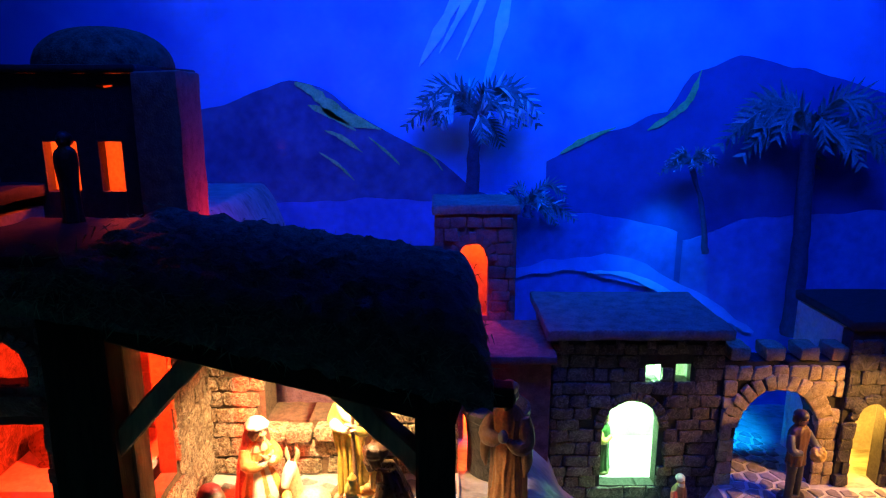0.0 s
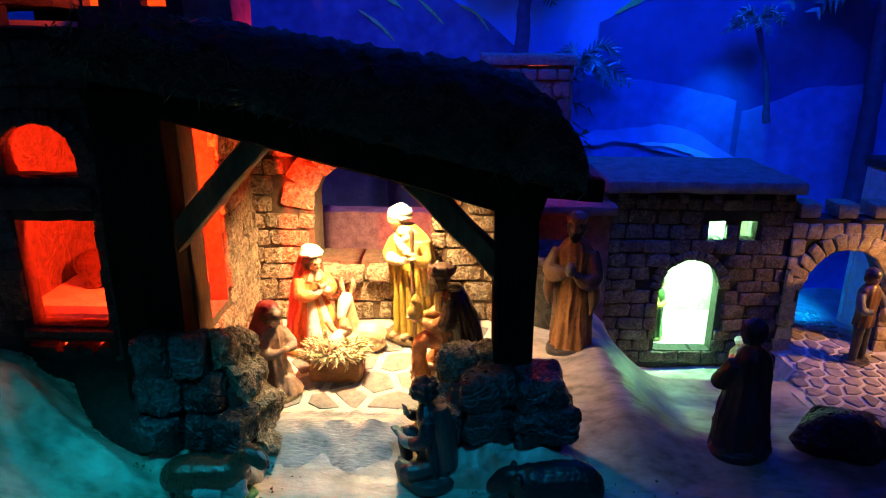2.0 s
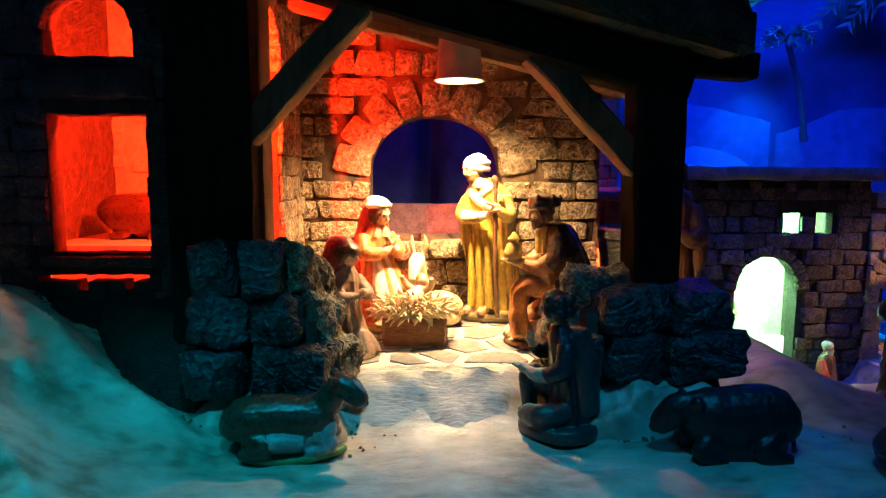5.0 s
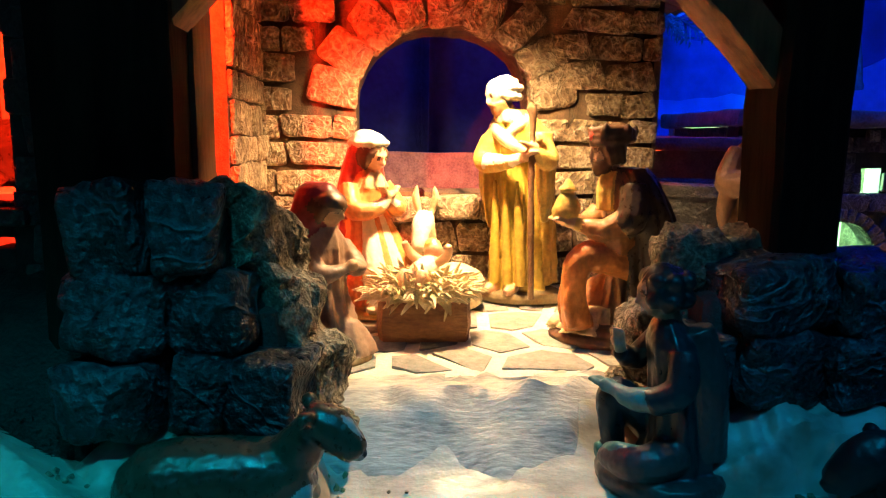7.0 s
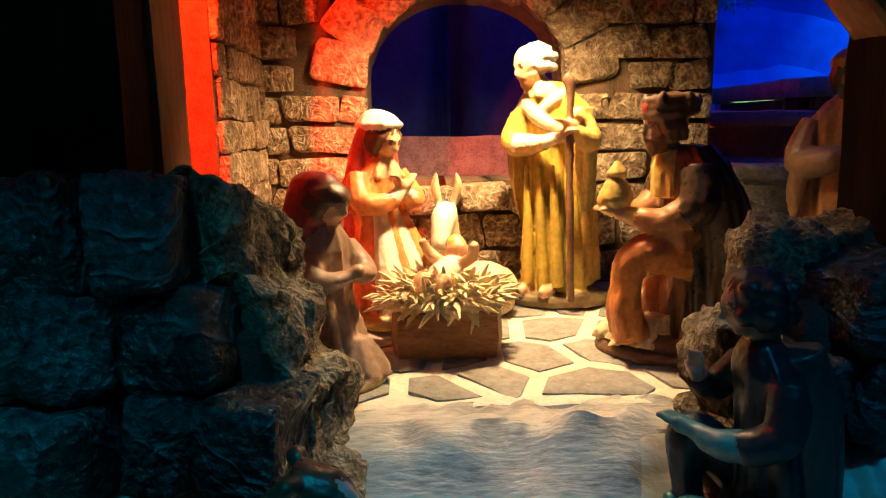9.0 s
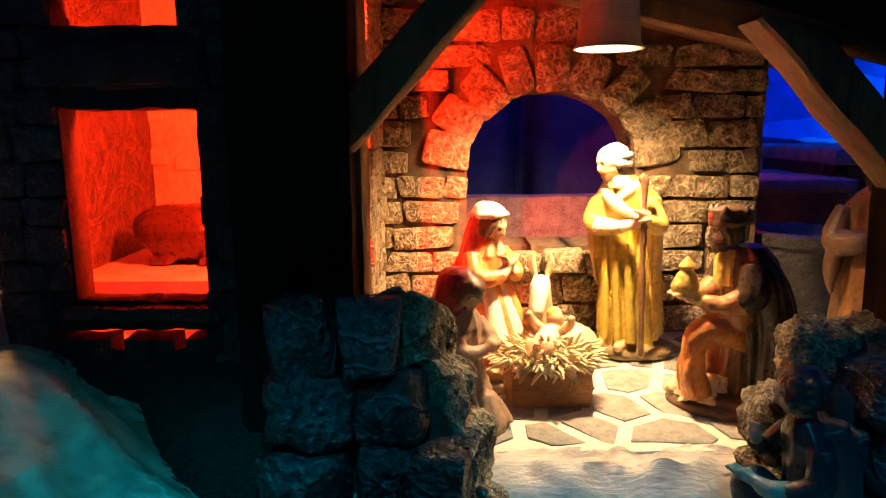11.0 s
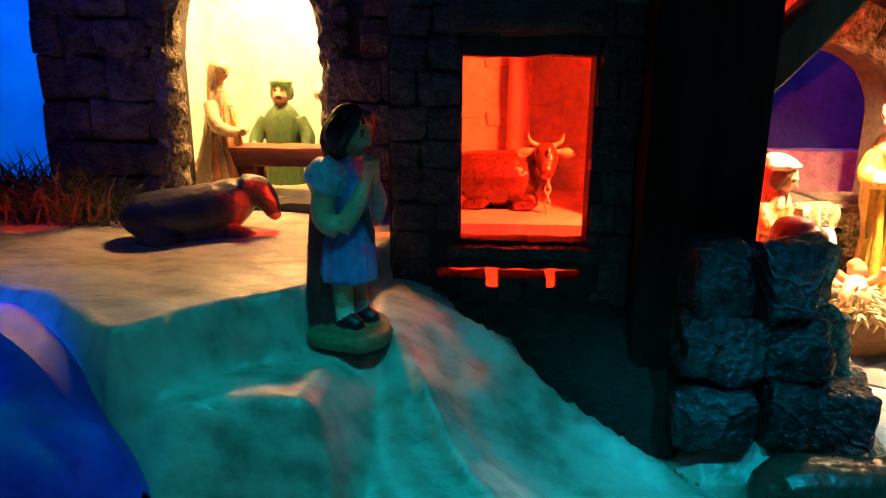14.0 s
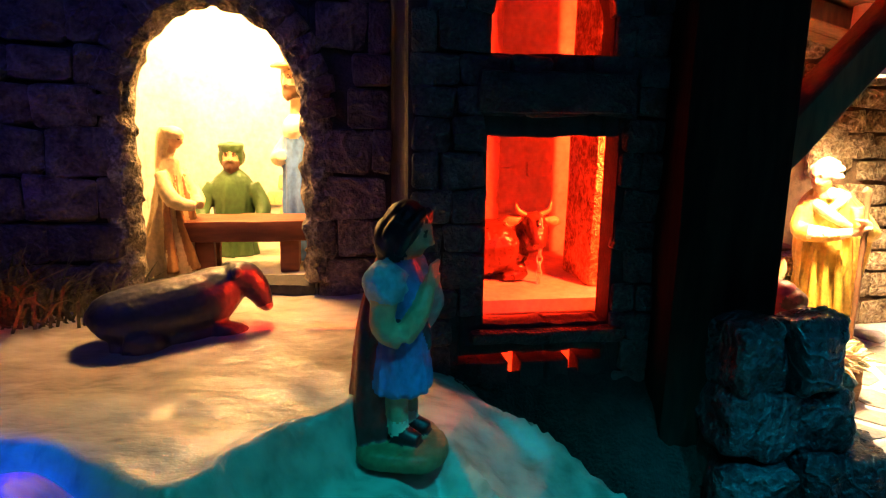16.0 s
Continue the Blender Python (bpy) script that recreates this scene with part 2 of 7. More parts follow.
F_DARK = glaze("figure_dark", (0.05, 0.04, 0.04), 0.35)
F_HAIR = glaze("figure_hair", (0.10, 0.045, 0.02), 0.45)
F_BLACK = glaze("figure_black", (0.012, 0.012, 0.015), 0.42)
F_BLUE = glaze("figure_blue", (0.10, 0.22, 0.52), 0.4)
F_PALEBLUE = glaze("figure_pale_blue", (0.30, 0.52, 0.66), 0.4)
F_GREEN = glaze("figure_green", (0.06, 0.12, 0.04), 0.4)
F_TEAL = glaze("figure_teal", (0.035, 0.15, 0.135), 0.35)
F_GREY = glaze("figure_grey", (0.13, 0.13, 0.135), 0.35)
F_SLATE = glaze("figure_slate", (0.035, 0.04, 0.055), 0.4)
F_WINE = glaze("figure_wine", (0.26, 0.03, 0.03), 0.4)
F_RUST = glaze("figure_rust", (0.30, 0.13, 0.045), 0.4)
F_PINK = glaze("figure_pink", (0.62, 0.30, 0.30), 0.4)
F_BASE = glaze("figure_base", (0.20, 0.14, 0.06), 0.5)
F_PATCH = glaze("figure_patch", (0.24, 0.26, 0.26), 0.35)
F_TAN = glaze("figure_tan", (0.36, 0.23, 0.16), 0.4)
F_COAT = glaze("figure_coat", (0.055, 0.035, 0.022), 0.3)
F_MOSS = glaze("figure_moss", (0.10, 0.22, 0.07), 0.4)

# ---- mesh helpers ----
from mathutils.bvhtree import BVHTree

WORLD_OF = {}


def box(bm, x0, x1, y0, y1, z0, z1):
    v = [bm.verts.new((x, y, z)) for x in (x0, x1) for y in (y0, y1) for z in (z0, z1)]
    for f in ((0, 1, 3, 2), (4, 6, 7, 5), (0, 4, 5, 1), (2, 3, 7, 6), (0, 2, 6, 4), (1, 5, 7, 3)):
        bm.faces.new([v[i] for i in f])
    return v


def rough_box(bm, a, b, cuts=5, amp=0.003, freq=40.0, bevel=0.004):
    """A box between two corners with rounded edges and an uneven hand-made surface."""
    tmp = bmesh.new()
    box(tmp, a[0], b[0], a[1], b[1], a[2], b[2])
    bmesh.ops.bevel(tmp, geom=tmp.edges[:], offset=bevel, segments=2, affect="EDGES", profile=0.6)
    longest = max(b[i] - a[i] for i in range(3))
    step = longest / max(cuts, 1)
    for _ in range(6):
        long = [e for e in tmp.edges if e.calc_length() > step * 1.5]
        if not long:
            break
        bmesh.ops.subdivide_edges(tmp, edges=long, cuts=1, use_grid_fill=True)
    for v in tmp.verts:
        v.co += noise.noise_vector(v.co * freq) * amp
    absorb(bm, tmp)


def absorb(bm, other, m=None, mat=None):
    """Adds the mesh of another bmesh, moved by m."""
    made = {}
    for v in other.verts:
        made[v] = bm.verts.new(m @ v.co if m else v.co)
    for f in other.faces:
        try:
            g = bm.faces.new([made[v] for v in f.verts])
            g.material_index = f.material_index if mat is None else mat
        except ValueError:
            pass
    other.free()


def ring_loft(bm, rings, mat=0, cap=True):
    loops = [[bm.verts.new(p) for p in r] for r in rings]
    n = len(loops[0])
    for a, b in zip(loops, loops[1:]):
        for i in range(n):
            f = bm.faces.new((a[i], a[(i + 1) % n], b[(i + 1) % n], b[i]))
            f.material_index = mat
    if cap:
        for r in (loops[0][::-1], loops[-1]):
            bm.faces.new(r).material_index = mat


def spline(rows, steps=3):
    """Catmull-Rom through rows of numbers."""
    p = [np.array(r, float) for r in rows]
    out = []
    for i in range(len(p) - 1):
        a, b, c, d = p[max(i - 1, 0)], p[i], p[i + 1], p[min(i + 2, len(p) - 1)]
        for k in range(steps):
            t = k / steps
            out.append(0.5 * (2 * b + (c - a) * t + (2 * a - 5 * b + 4 * c - d) * t * t + (3 * b - a - 3 * c + d) * t ** 3))
    return out + [p[-1]]


def tube(bm, pts, radii, mat=0, seg=8, steps=3):
    rows = spline([(*p, r) for p, r in zip(pts, radii)], steps)
    rings = []
    for i, row in enumerate(rows):
        a, b = rows[max(i - 1, 0)][:3], rows[min(i + 1, len(rows) - 1)][:3]
        way = Vector([float(c) for c in b - a]).normalized()
        side = way.orthogonal().normalized() if i == 0 else (side - way * side.dot(way)).normalized()
        up = way.cross(side)
        r = float(max(row[3], 1e-5))
        rings.append([Vector([float(c) for c in row[:3]]) + r * (math.cos(t) * side + math.sin(t) * up) for t in (2 * math.pi * k / seg for k in range(seg))])
    ring_loft(bm, rings, mat)


def link(name, bm, mats, smooth=True):
    bmesh.ops.recalc_face_normals(bm, faces=bm.faces[:])
    me = bpy.data.meshes.new(name)
    bm.to_mesh(me)
    bm.free()
    for m in mats if isinstance(mats, (list, tuple)) else [mats]:
        me.materials.append(m)
    if smooth:
        me.shade_smooth()
        me.set_sharp_from_angle(angle=radians(38))
    return new(name, me)


def under(ob, parent, m=None):
    """Parents ob, whose own pose m is in the world, to parent."""
    ob.parent = parent
    ob.matrix_parent_inverse = WORLD_OF[parent].inverted()
    if m is not None:
        ob.matrix_basis = m
    WORLD_OF[ob] = m if m is not None else Matrix.Identity(4)
    return ob


def part(name, bm, material, parent, label="", smooth=True):
    ob = under(link(name, bm, material, smooth), parent)
    return tagged(ob, label) if label else ob


def thing(name, place, label, category, group="", kind=""):
    ob = new(name)
    ob.empty_display_size = 0.02
    ob.location = place
    WORLD_OF[ob] = Matrix.Translation(place)
    return tagged(ob, label, category, group, kind)


def whole(name, bm, material, label, category, group="", kind="", smooth=True):
    ob = link(name, bm, material, smooth)
    WORLD_OF[ob] = Matrix.Identity(4)
    return tagged(ob, label, category, group, kind)


def arch_top(o, x):
    """Height of an opening (x0, x1, sill, spring, top) at x."""
    x0, x1, _, spring, top = o
    u = max(-1.0, min(1.0, (2 * x - x0 - x1) / (x1 - x0)))
    return spring + (top - spring) * math.sqrt(max(0.0, 1 - abs(u) ** 2.2))


def wall_mesh(x0, x1, z0, z1, y0, y1, openings=(), top=None, rag=0.0):
    """A wall along x with arched openings cut through it."""
    bm = bmesh.new()
    cuts = {x0, x1}
    for o in openings:
        n = 14 if o[4] > o[3] else 4
        cuts |= {o[0] + (o[1] - o[0]) * (0.5 - 0.5 * math.cos(math.pi * k / n)) for k in range(n + 1)}
    k = max(2, int((x1 - x0) / 0.02))
    cuts |= {x0 + (x1 - x0) * i / k for i in range(k + 1)}
    xs = sorted(c for c in cuts if x0 <= c <= x1)
    xs = [x for i, x in enumerate(xs) if i == 0 or x - xs[i - 1] > 1e-5]
    ztop = top or (lambda x: z1)
    for a, b in zip(xs, xs[1:]):
        mid = (a + b) / 2
        spans, low = [], (z0, z0)
        for o in sorted((o for o in openings if o[0] < mid < o[1]), key=lambda o: o[2]):
            spans.append((low, (o[2], o[2])))
            low = (arch_top(o, a), arch_top(o, b))
        spans.append((low, (ztop(a), ztop(b))))
        for (la, lb), (ha, hb) in spans:
            if max(ha - la, hb - lb) < 1e-4:
                continue
            v = [bm.verts.new(p) for p in ((a, y0, la), (b, y0, lb), (b, y0, hb), (a, y0, ha), (a, y1, la), (b, y1, lb), (b, y1, hb), (a, y1, ha))]
            for f in ((0, 1, 2, 3), (5, 4, 7, 6), (4, 5, 1, 0), (3, 2, 6, 7), (4, 0, 3, 7), (1, 5, 6, 2)):
                bm.faces.new([v[i] for i in f])
    bmesh.ops.remove_doubles(bm, verts=bm.verts[:], dist=1e-6)
    if rag:
        for v in bm.verts:
            v.co += noise.noise_vector(v.co * 90) * rag
    return bm


def stone_shapes(n, seed, rough=0.15, square=7.0):
    """Unit stones: rounded blocks with uneven faces."""
    rnd = random.Random(seed)
    made = []
    for k in range(n):
        bm = bmesh.new()
        box(bm, -0.5, 0.5, -0.5, 0.5, -0.5, 0.5)
        bmesh.ops.subdivide_edges(bm, edges=bm.edges[:], cuts=2, use_grid_fill=True)
        off = Vector((rnd.random() * 50, rnd.random() * 50, rnd.random() * 50))
        for v in bm.verts:
            p = Vector([math.copysign(0.80, c) if abs(c) < 0.4 else c for c in v.co * 2])
            r = (abs(p.x) ** square + abs(p.y) ** square + abs(p.z) ** square) ** (1 / square)
            v.co = p / r * 0.5
            v.co += noise.noise_vector(v.co * 2.2 + off) * rough
        bmesh.ops.recalc_face_normals(bm, faces=bm.faces[:])
        me = bpy.data.meshes.new("stone")
        bm.to_mesh(me)
        bm.free()
        me.shade_smooth()
        made.append(me)
    return made


STONES = {}


def stone_set(material, rough=0.15, square=7.0):
    key = (material.name, rough)
    if key not in STONES:
        STONES[key] = stone_shapes(6, len(STONES) + 3, rough, square)
        for me in STONES[key]:
            me.materials.append(material)
    return STONES[key]


def lay(parent, shapes, m, name="stone"):
    return under(new(name, random.choice(shapes)), parent, m)


def course_stones(parent, x0, x1, z0, z1, y, w, h, openings, shapes, proud=0.006, top=None, ring=0.016, turn=None, name="stone"):
    """Courses of stones on a wall's face at y (towards -y), with ring stones round arched openings."""
    turn = turn or Matrix.Identity(4)
    z = z0
    while z < z1 - h * 0.3:
        hh = h * random.uniform(0.8, 1.2)
        x = x0 - random.uniform(0, w * 0.6)
        while x < x1:
            ww = w * random.uniform(0.65, 1.4)
            a, b = max(x, x0), min(x + ww, x1)
            x += ww
            # cut the stone back to the jamb of an opening
            for o in openings:
                if z + hh * 0.7 > o[2] and z + hh * 0.3 < o[3]:
                    if a < o[0] < b:
                        b = o[0] - 0.0005
                    elif a < o[1] < b:
                        a = o[1] + 0.0005
            cx, cz = (a + b) / 2, z + hh / 2
            if b - a < 0.3 * w or (top and cz > top(cx) - h * 0.3):
                continue
            bad = False
            for o in openings:
                r = ring if o[4] > o[3] else 0.0
                for px in (a + 0.001, cx, b - 0.001):
                    for pz in (z + 0.002, cz, z + hh - 0.002):
                        if o[0] < px < o[1] and o[2] < pz < arch_top(o, px) + 0.001:
                            bad = True
                if r and not bad and cz > o[3]:
                    mx, half = (o[0] + o[1]) / 2, (o[1] - o[0]) / 2 + r
                    rise = o[4] - o[3] + r
                    if ((cx - mx) / half) ** 2 + ((cz - o[3]) / rise) ** 2 < 1.0:
                        bad = True
            if bad:
                continue
            m = turn @ Matrix.LocRotScale((cx, y, cz), Euler((random.uniform(-0.05, 0.05), random.uniform(-0.05, 0.05), random.uniform(-0.05, 0.05))),
                                         ((b - a) * 1.0, proud * 2 * random.uniform(0.7, 1.3), hh * 0.98))
            lay(parent, shapes, m, name)
        z += hh
    for o in openings:
        if o[4] <= o[3] or not ring:
            continue
        mx, half, rise = (o[0] + o[1]) / 2, (o[1] - o[0]) / 2 + ring / 2, o[4] - o[3] + ring / 2
        n = max(7, int(math.pi * (half + rise) / 2 / (ring * 0.8)))
        for k in range(n):
            t = math.pi * (k + 0.5) / n
            px, pz = mx + half * math.cos(t), o[3] + rise * math.sin(t)
            m = turn @ Matrix.LocRotScale((px, y, pz), Euler((0, math.pi / 2 - t + random.uniform(-0.06, 0.06), 0)),
                                         (math.pi * (half + rise) / 2 / n * 1.02, proud * 2.4, ring * random.uniform(1.08, 1.28)))
            lay(parent, shapes, m, name)


def cells(x0, x1, y0, y1, size, gap, seed, inside=None):
    """Irregular paving polygons: a shrunken cell round each jittered grid point."""
    rnd = random.Random(seed)
    pts = []
    ny, nx = max(1, int((y1 - y0) / size)), max(1, int((x1 - x0) / size))
    for j in range(-1, ny + 1):
        for i in range(-1, nx + 1):
            pts.append((x0 + (i + 0.5 + 0.5 * (j % 2) + rnd.uniform(-0.3, 0.3)) * size, y0 + (j + 0.5 + rnd.uniform(-0.3, 0.3)) * size))
    out = []
    for c in pts:
        if not (x0 < c[0] < x1 and y0 < c[1] < y1) or (inside and not inside(*c)):
            continue
        poly = [(x0, y0), (x1, y0), (x1, y1), (x0, y1)]
        for q in pts:
            if q == c or math.dist(q, c) > size * 3:
                continue
            d = math.dist(q, c)
            nx_, ny_ = (q[0] - c[0]) / d, (q[1] - c[1]) / d
            lim = d / 2 - gap / 2
            clipped = []
            for p, s in zip(poly, poly[1:] + poly[:1]):
                dp = (p[0] - c[0]) * nx_ + (p[1] - c[1]) * ny_ - lim
                ds = (s[0] - c[0]) * nx_ + (s[1] - c[1]) * ny_ - lim
                if dp <= 0:
                    clipped.append(p)
                if dp * ds < 0:
                    u = dp / (dp - ds)
                    clipped.append((p[0] + u * (s[0] - p[0]), p[1] + u * (s[1] - p[1])))
            poly = clipped
            if len(poly) < 3:
                break
        if len(poly) >= 3:
            out.append((c, poly))
    return out


def slab_stone(c, poly, height, z):
    """One paving stone with a softened rim; z(x, y) is the bed."""
    bm = bmesh.new()
    rings = []
    n = len(poly)
    fine = []
    for k in range(n):
        p, q = poly[k], poly[(k + 1) % n]
        fine += [p, ((p[0] + q[0]) / 2, (p[1] + q[1]) / 2)]
    for shrink, up in ((1.0, -0.002), (1.0, height * 0.6), (0.9, height)):
        r = []
        for p in fine:
            x, y = c[0] + (p[0] - c[0]) * shrink, c[1] + (p[1] - c[1]) * shrink
            r.append((x, y, z(x, y) + up + 0.0006 * noise.noise(Vector((x * 120, y * 120, 1)))))
        rings.append(r)
    ring_loft(bm, rings)
    return bm


def smooth01(a, b, v):
    u = max(0.0, min(1.0, (v - a) / (b - a)))
    return u * u * (3 - 2 * u)


# ---- the ground ----
RIM = ((-0.70, 0.47), (-0.60, 0.43), (-0.542, 0.406), (-0.522, 0.395), (-0.500, 0.378), (-0.486, 0.394), (-0.473, 0.411), (-0.449, 0.428), (-0.437, 0.462), (-0.420, 0.50), (-0.40, 0.60))
FALL = ((0.0, 0.062), (0.04, 0.052), (0.075, 0.038), (0.10, 0.016), (0.125, 0.003), (0.15, -0.010), (0.18, -0.024), (0.25, -0.027))


def along(rows, v):
    return float(np.interp(v, [r[0] for r in rows], [r[1] for r in rows]))


def ground_z(x, y):
    front = -0.027 + 0.021 * smooth01(0.44, 0.50, y)
    z = front
    if x < -0.20 and y < 0.70:
        # plaster slope that fans out from the corner of the tower
        dx, dy = max(0.0, x + 0.435), y - 0.47
        away = math.hypot(dx, 1.2 * dy if dy < 0 else 0.3 * dy)
        fan = along(FALL, away)
        ang = math.atan2(dy - 0.03, dx + 0.02) + 0.25 * noise.noise(Vector((x * 9, y * 9, 2)))
        fold = abs(math.sin(ang * 7.5))
        fan += 0.015 * (0.40 - fold ** 0.6) * smooth01(0.030, 0.07, away) * smooth01(0.19, 0.13, away)
        fan -= 0.0026 * abs(math.sin(ang * 21 + 3 * noise.noise(Vector((x * 14, y * 14, 7))))) * smooth01(0.03, 0.06, away) * smooth01(0.17, 0.11, away)
        # narrow shelf below the terrace
        shelf = -0.025 + 0.071 * smooth01(0.350, 0.386, y + 0.006 * noise.noise(Vector((x * 40, y * 20, 5))))
        u = smooth01(-0.415, -0.438, x)
        fan = fan * (1 - u) + max(shelf, -0.027) * u
        fan = max(fan, front) if x > -0.30 else fan
        z = fan * smooth01(-0.20, -0.24, x) + front * (1 - smooth01(-0.20, -0.24, x))
        # the terrace with its broken rim
        d = y - along(RIM, x) + 0.005 * noise.noise(Vector((x * 50, y * 50, 8))) + 0.003 * noise.noise(Vector((x * 140, y * 140, 3)))
        top = 0.071 + 0.004 * smooth01(0.44, 0.56, y) + 0.0015 * smooth01(0.012, 0.0, d)
        k = smooth01(-0.010, 0.003, d)
        z = max(z, z * (1 - k) + top * k) if k < 1 else top
    # the fall towards the houses
    z -= 0.080 * smooth01(0.085, 0.20, x) * smooth01(0.42, 0.66, y)
    z += 0.012 * math.exp(-((x - 0.10) / 0.03) ** 2) * smooth01(0.44, 0.52, y) * smooth01(0.70, 0.60, y)
    # a sunken strip before the stone house
    z -= 0.030 * smooth01(0.135, 0.16, x) * smooth01(0.37, 0.35, x) * smooth01(0.72, 0.76, y) * smooth01(0.99, 0.96, y)
    # the hill behind
    up = smooth01(0.685, 0.76, y) * smooth01(-0.20, -0.30, x) * smooth01(-0.67, -0.60, x)
    z = z * (1 - up) + 0.285 * up
    z += 0.10 * smooth01(0.82, 1.0, y) * smooth01(0.12, 0.0, x) * smooth01(-0.3, -0.2, x)
    z -= 0.02 * smooth01(0.40, 0.55, x) * smooth01(0.85, 0.95, y)
    flat = smooth01(-0.275, -0.262, x) * smooth01(0.03, 0.015, x) * smooth01(0.47, 0.50, y) * smooth01(0.74, 0.72, y)
    rough = (0.0045 if x > -0.2 else 0.0022) * noise.noise(Vector((x * 13, y * 13, 0))) + 0.0016 * noise.noise(Vector((x * 60, y * 60, 3)))
    strip = math.exp(-((y - 0.487) / 0.015) ** 2) * smooth01(-0.24, -0.21, x) * smooth01(0.0, -0.03, x)
    rough += strip * (0.009 + 0.008 * noise.noise(Vector((x * 45, y * 90, 5))))
    return (z + rough) * (1 - flat) + (-0.004) * flat


def build_ground():
    xs = np.concatenate([np.linspace(-1.3, -0.66, 24), np.linspace(-0.65, -0.20, 200), np.linspace(-0.195, 0.65, 150), np.linspace(0.66, 1.3, 24)])
    ys = np.concatenate([np.linspace(-1.2, 0.28, 16), np.linspace(0.29, 0.74, 200), np.linspace(0.75, 1.10, 40)])
    verts = [(float(x), float(y), ground_z(float(x), float(y))) for y in ys for x in xs]
    n = len(xs)
    faces = [(j * n + i, j * n + i + 1, (j + 1) * n + i + 1, (j + 1) * n + i) for j in range(len(ys) - 1) for i in range(n - 1)]
    me = bpy.data.meshes.new("ground")
    me.from_pydata(verts, [], faces)
    me.materials.append(M_GROUND)
    me.shade_smooth()
    ob = new("ground", me)
    WORLD_OF[ob] = Matrix.Identity(4)
    return tagged(ob, "uneven painted plaster ground of the crib landscape", "ground", kind="structure")


ground = build_ground()

# ---- the dark room round the display ----
def build_room():
    for name, a, b in (("wall_behind", (-1.5, -1.3, -0.9), (1.5, -1.25, 1.4)), ("wall_west", (-1.5, -1.25, -0.9), (-1.45, 1.2, 1.4)),
                       ("wall_east", (1.45, -1.25, -0.9), (1.5, 1.2, 1.4)), ("wall_far", (-1.45, 1.15, -0.9), (1.45, 1.2, 1.4)), ("ceiling", (-1.5, -1.3, 1.4), (1.5, 1.2, 1.45))):
        bm = bmesh.new()
        box(bm, a[0], b[0], a[1], b[1], a[2], b[2])
        whole(name, bm, M_BLACK, "black cloth that closes the display", "ceiling" if name == "ceiling" else "wall", kind="structure", smooth=False)


# ---- the painted backdrop ----
def outline_slab(line, floor, y0, y1):
    """A thin board whose top follows line(x) over x pairs."""
    bm = bmesh.new()
    for (xa, za), (xb, zb) in zip(line, line[1:]):
        v = [bm.verts.new(p) for p in ((xa, y0, floor), (xb, y0, floor), (xb, y0, zb), (xa, y0, za), (xa, y1, floor), (xb, y1, floor), (xb, y1, zb), (xa, y1, za))]
        for f in ((0, 1, 2, 3), (5, 4, 7, 6), (3, 2, 6, 7), (4, 5, 1, 0)):
            bm.faces.new([v[i] for i in f])
    bmesh.ops.remove_doubles(bm, verts=bm.verts[:], dist=1e-6)
    return bm


def ridge(keys, step=0.012, amp=0.006, freq=22.0):
    """Points along a skyline given by a few keys, with small crags."""
    out = []
    x = keys[0][0]
    while x <= keys[-1][0]:
        for (xa, za), (xb, zb) in zip(keys, keys[1:]):
            if xa <= x <= xb:
                u = (x - xa) / (xb - xa)
                z = za + (zb - za) * (u * u * (3 - 2 * u) * 0.5 + u * 0.5)
                out.append((x, z + amp * noise.noise(Vector((x * freq, za * 9, 4)))))
                break
        x += step
    return out


def stroke(bm, pts, width, y):
    """A flat brush stroke on the board, tapering at both ends."""
    rows = spline(pts, 5)
    n = len(rows)
    a, b = [], []
    for i, p in enumerate(rows):
        q, r = rows[max(0, i - 1)], rows[min(n - 1, i + 1)]
        d = (r - q) / max(1e-6, np.linalg.norm(r - q))
        w = width * (0.15 + math.sin(math.pi * i / (n - 1))) * (0.7 + 0.5 * noise.noise(Vector((p[0] * 70, p[1] * 70, 0))))
        a.append(bm.verts.new((p[0] - d[1] * w, y, p[1] + d[0] * w)))
        b.append(bm.verts.new((p[0] + d[1] * w, y, p[1] - d[0] * w)))
    for i in range(n - 1):
        bm.faces.new((a[i], a[i + 1], b[i + 1], b[i]))


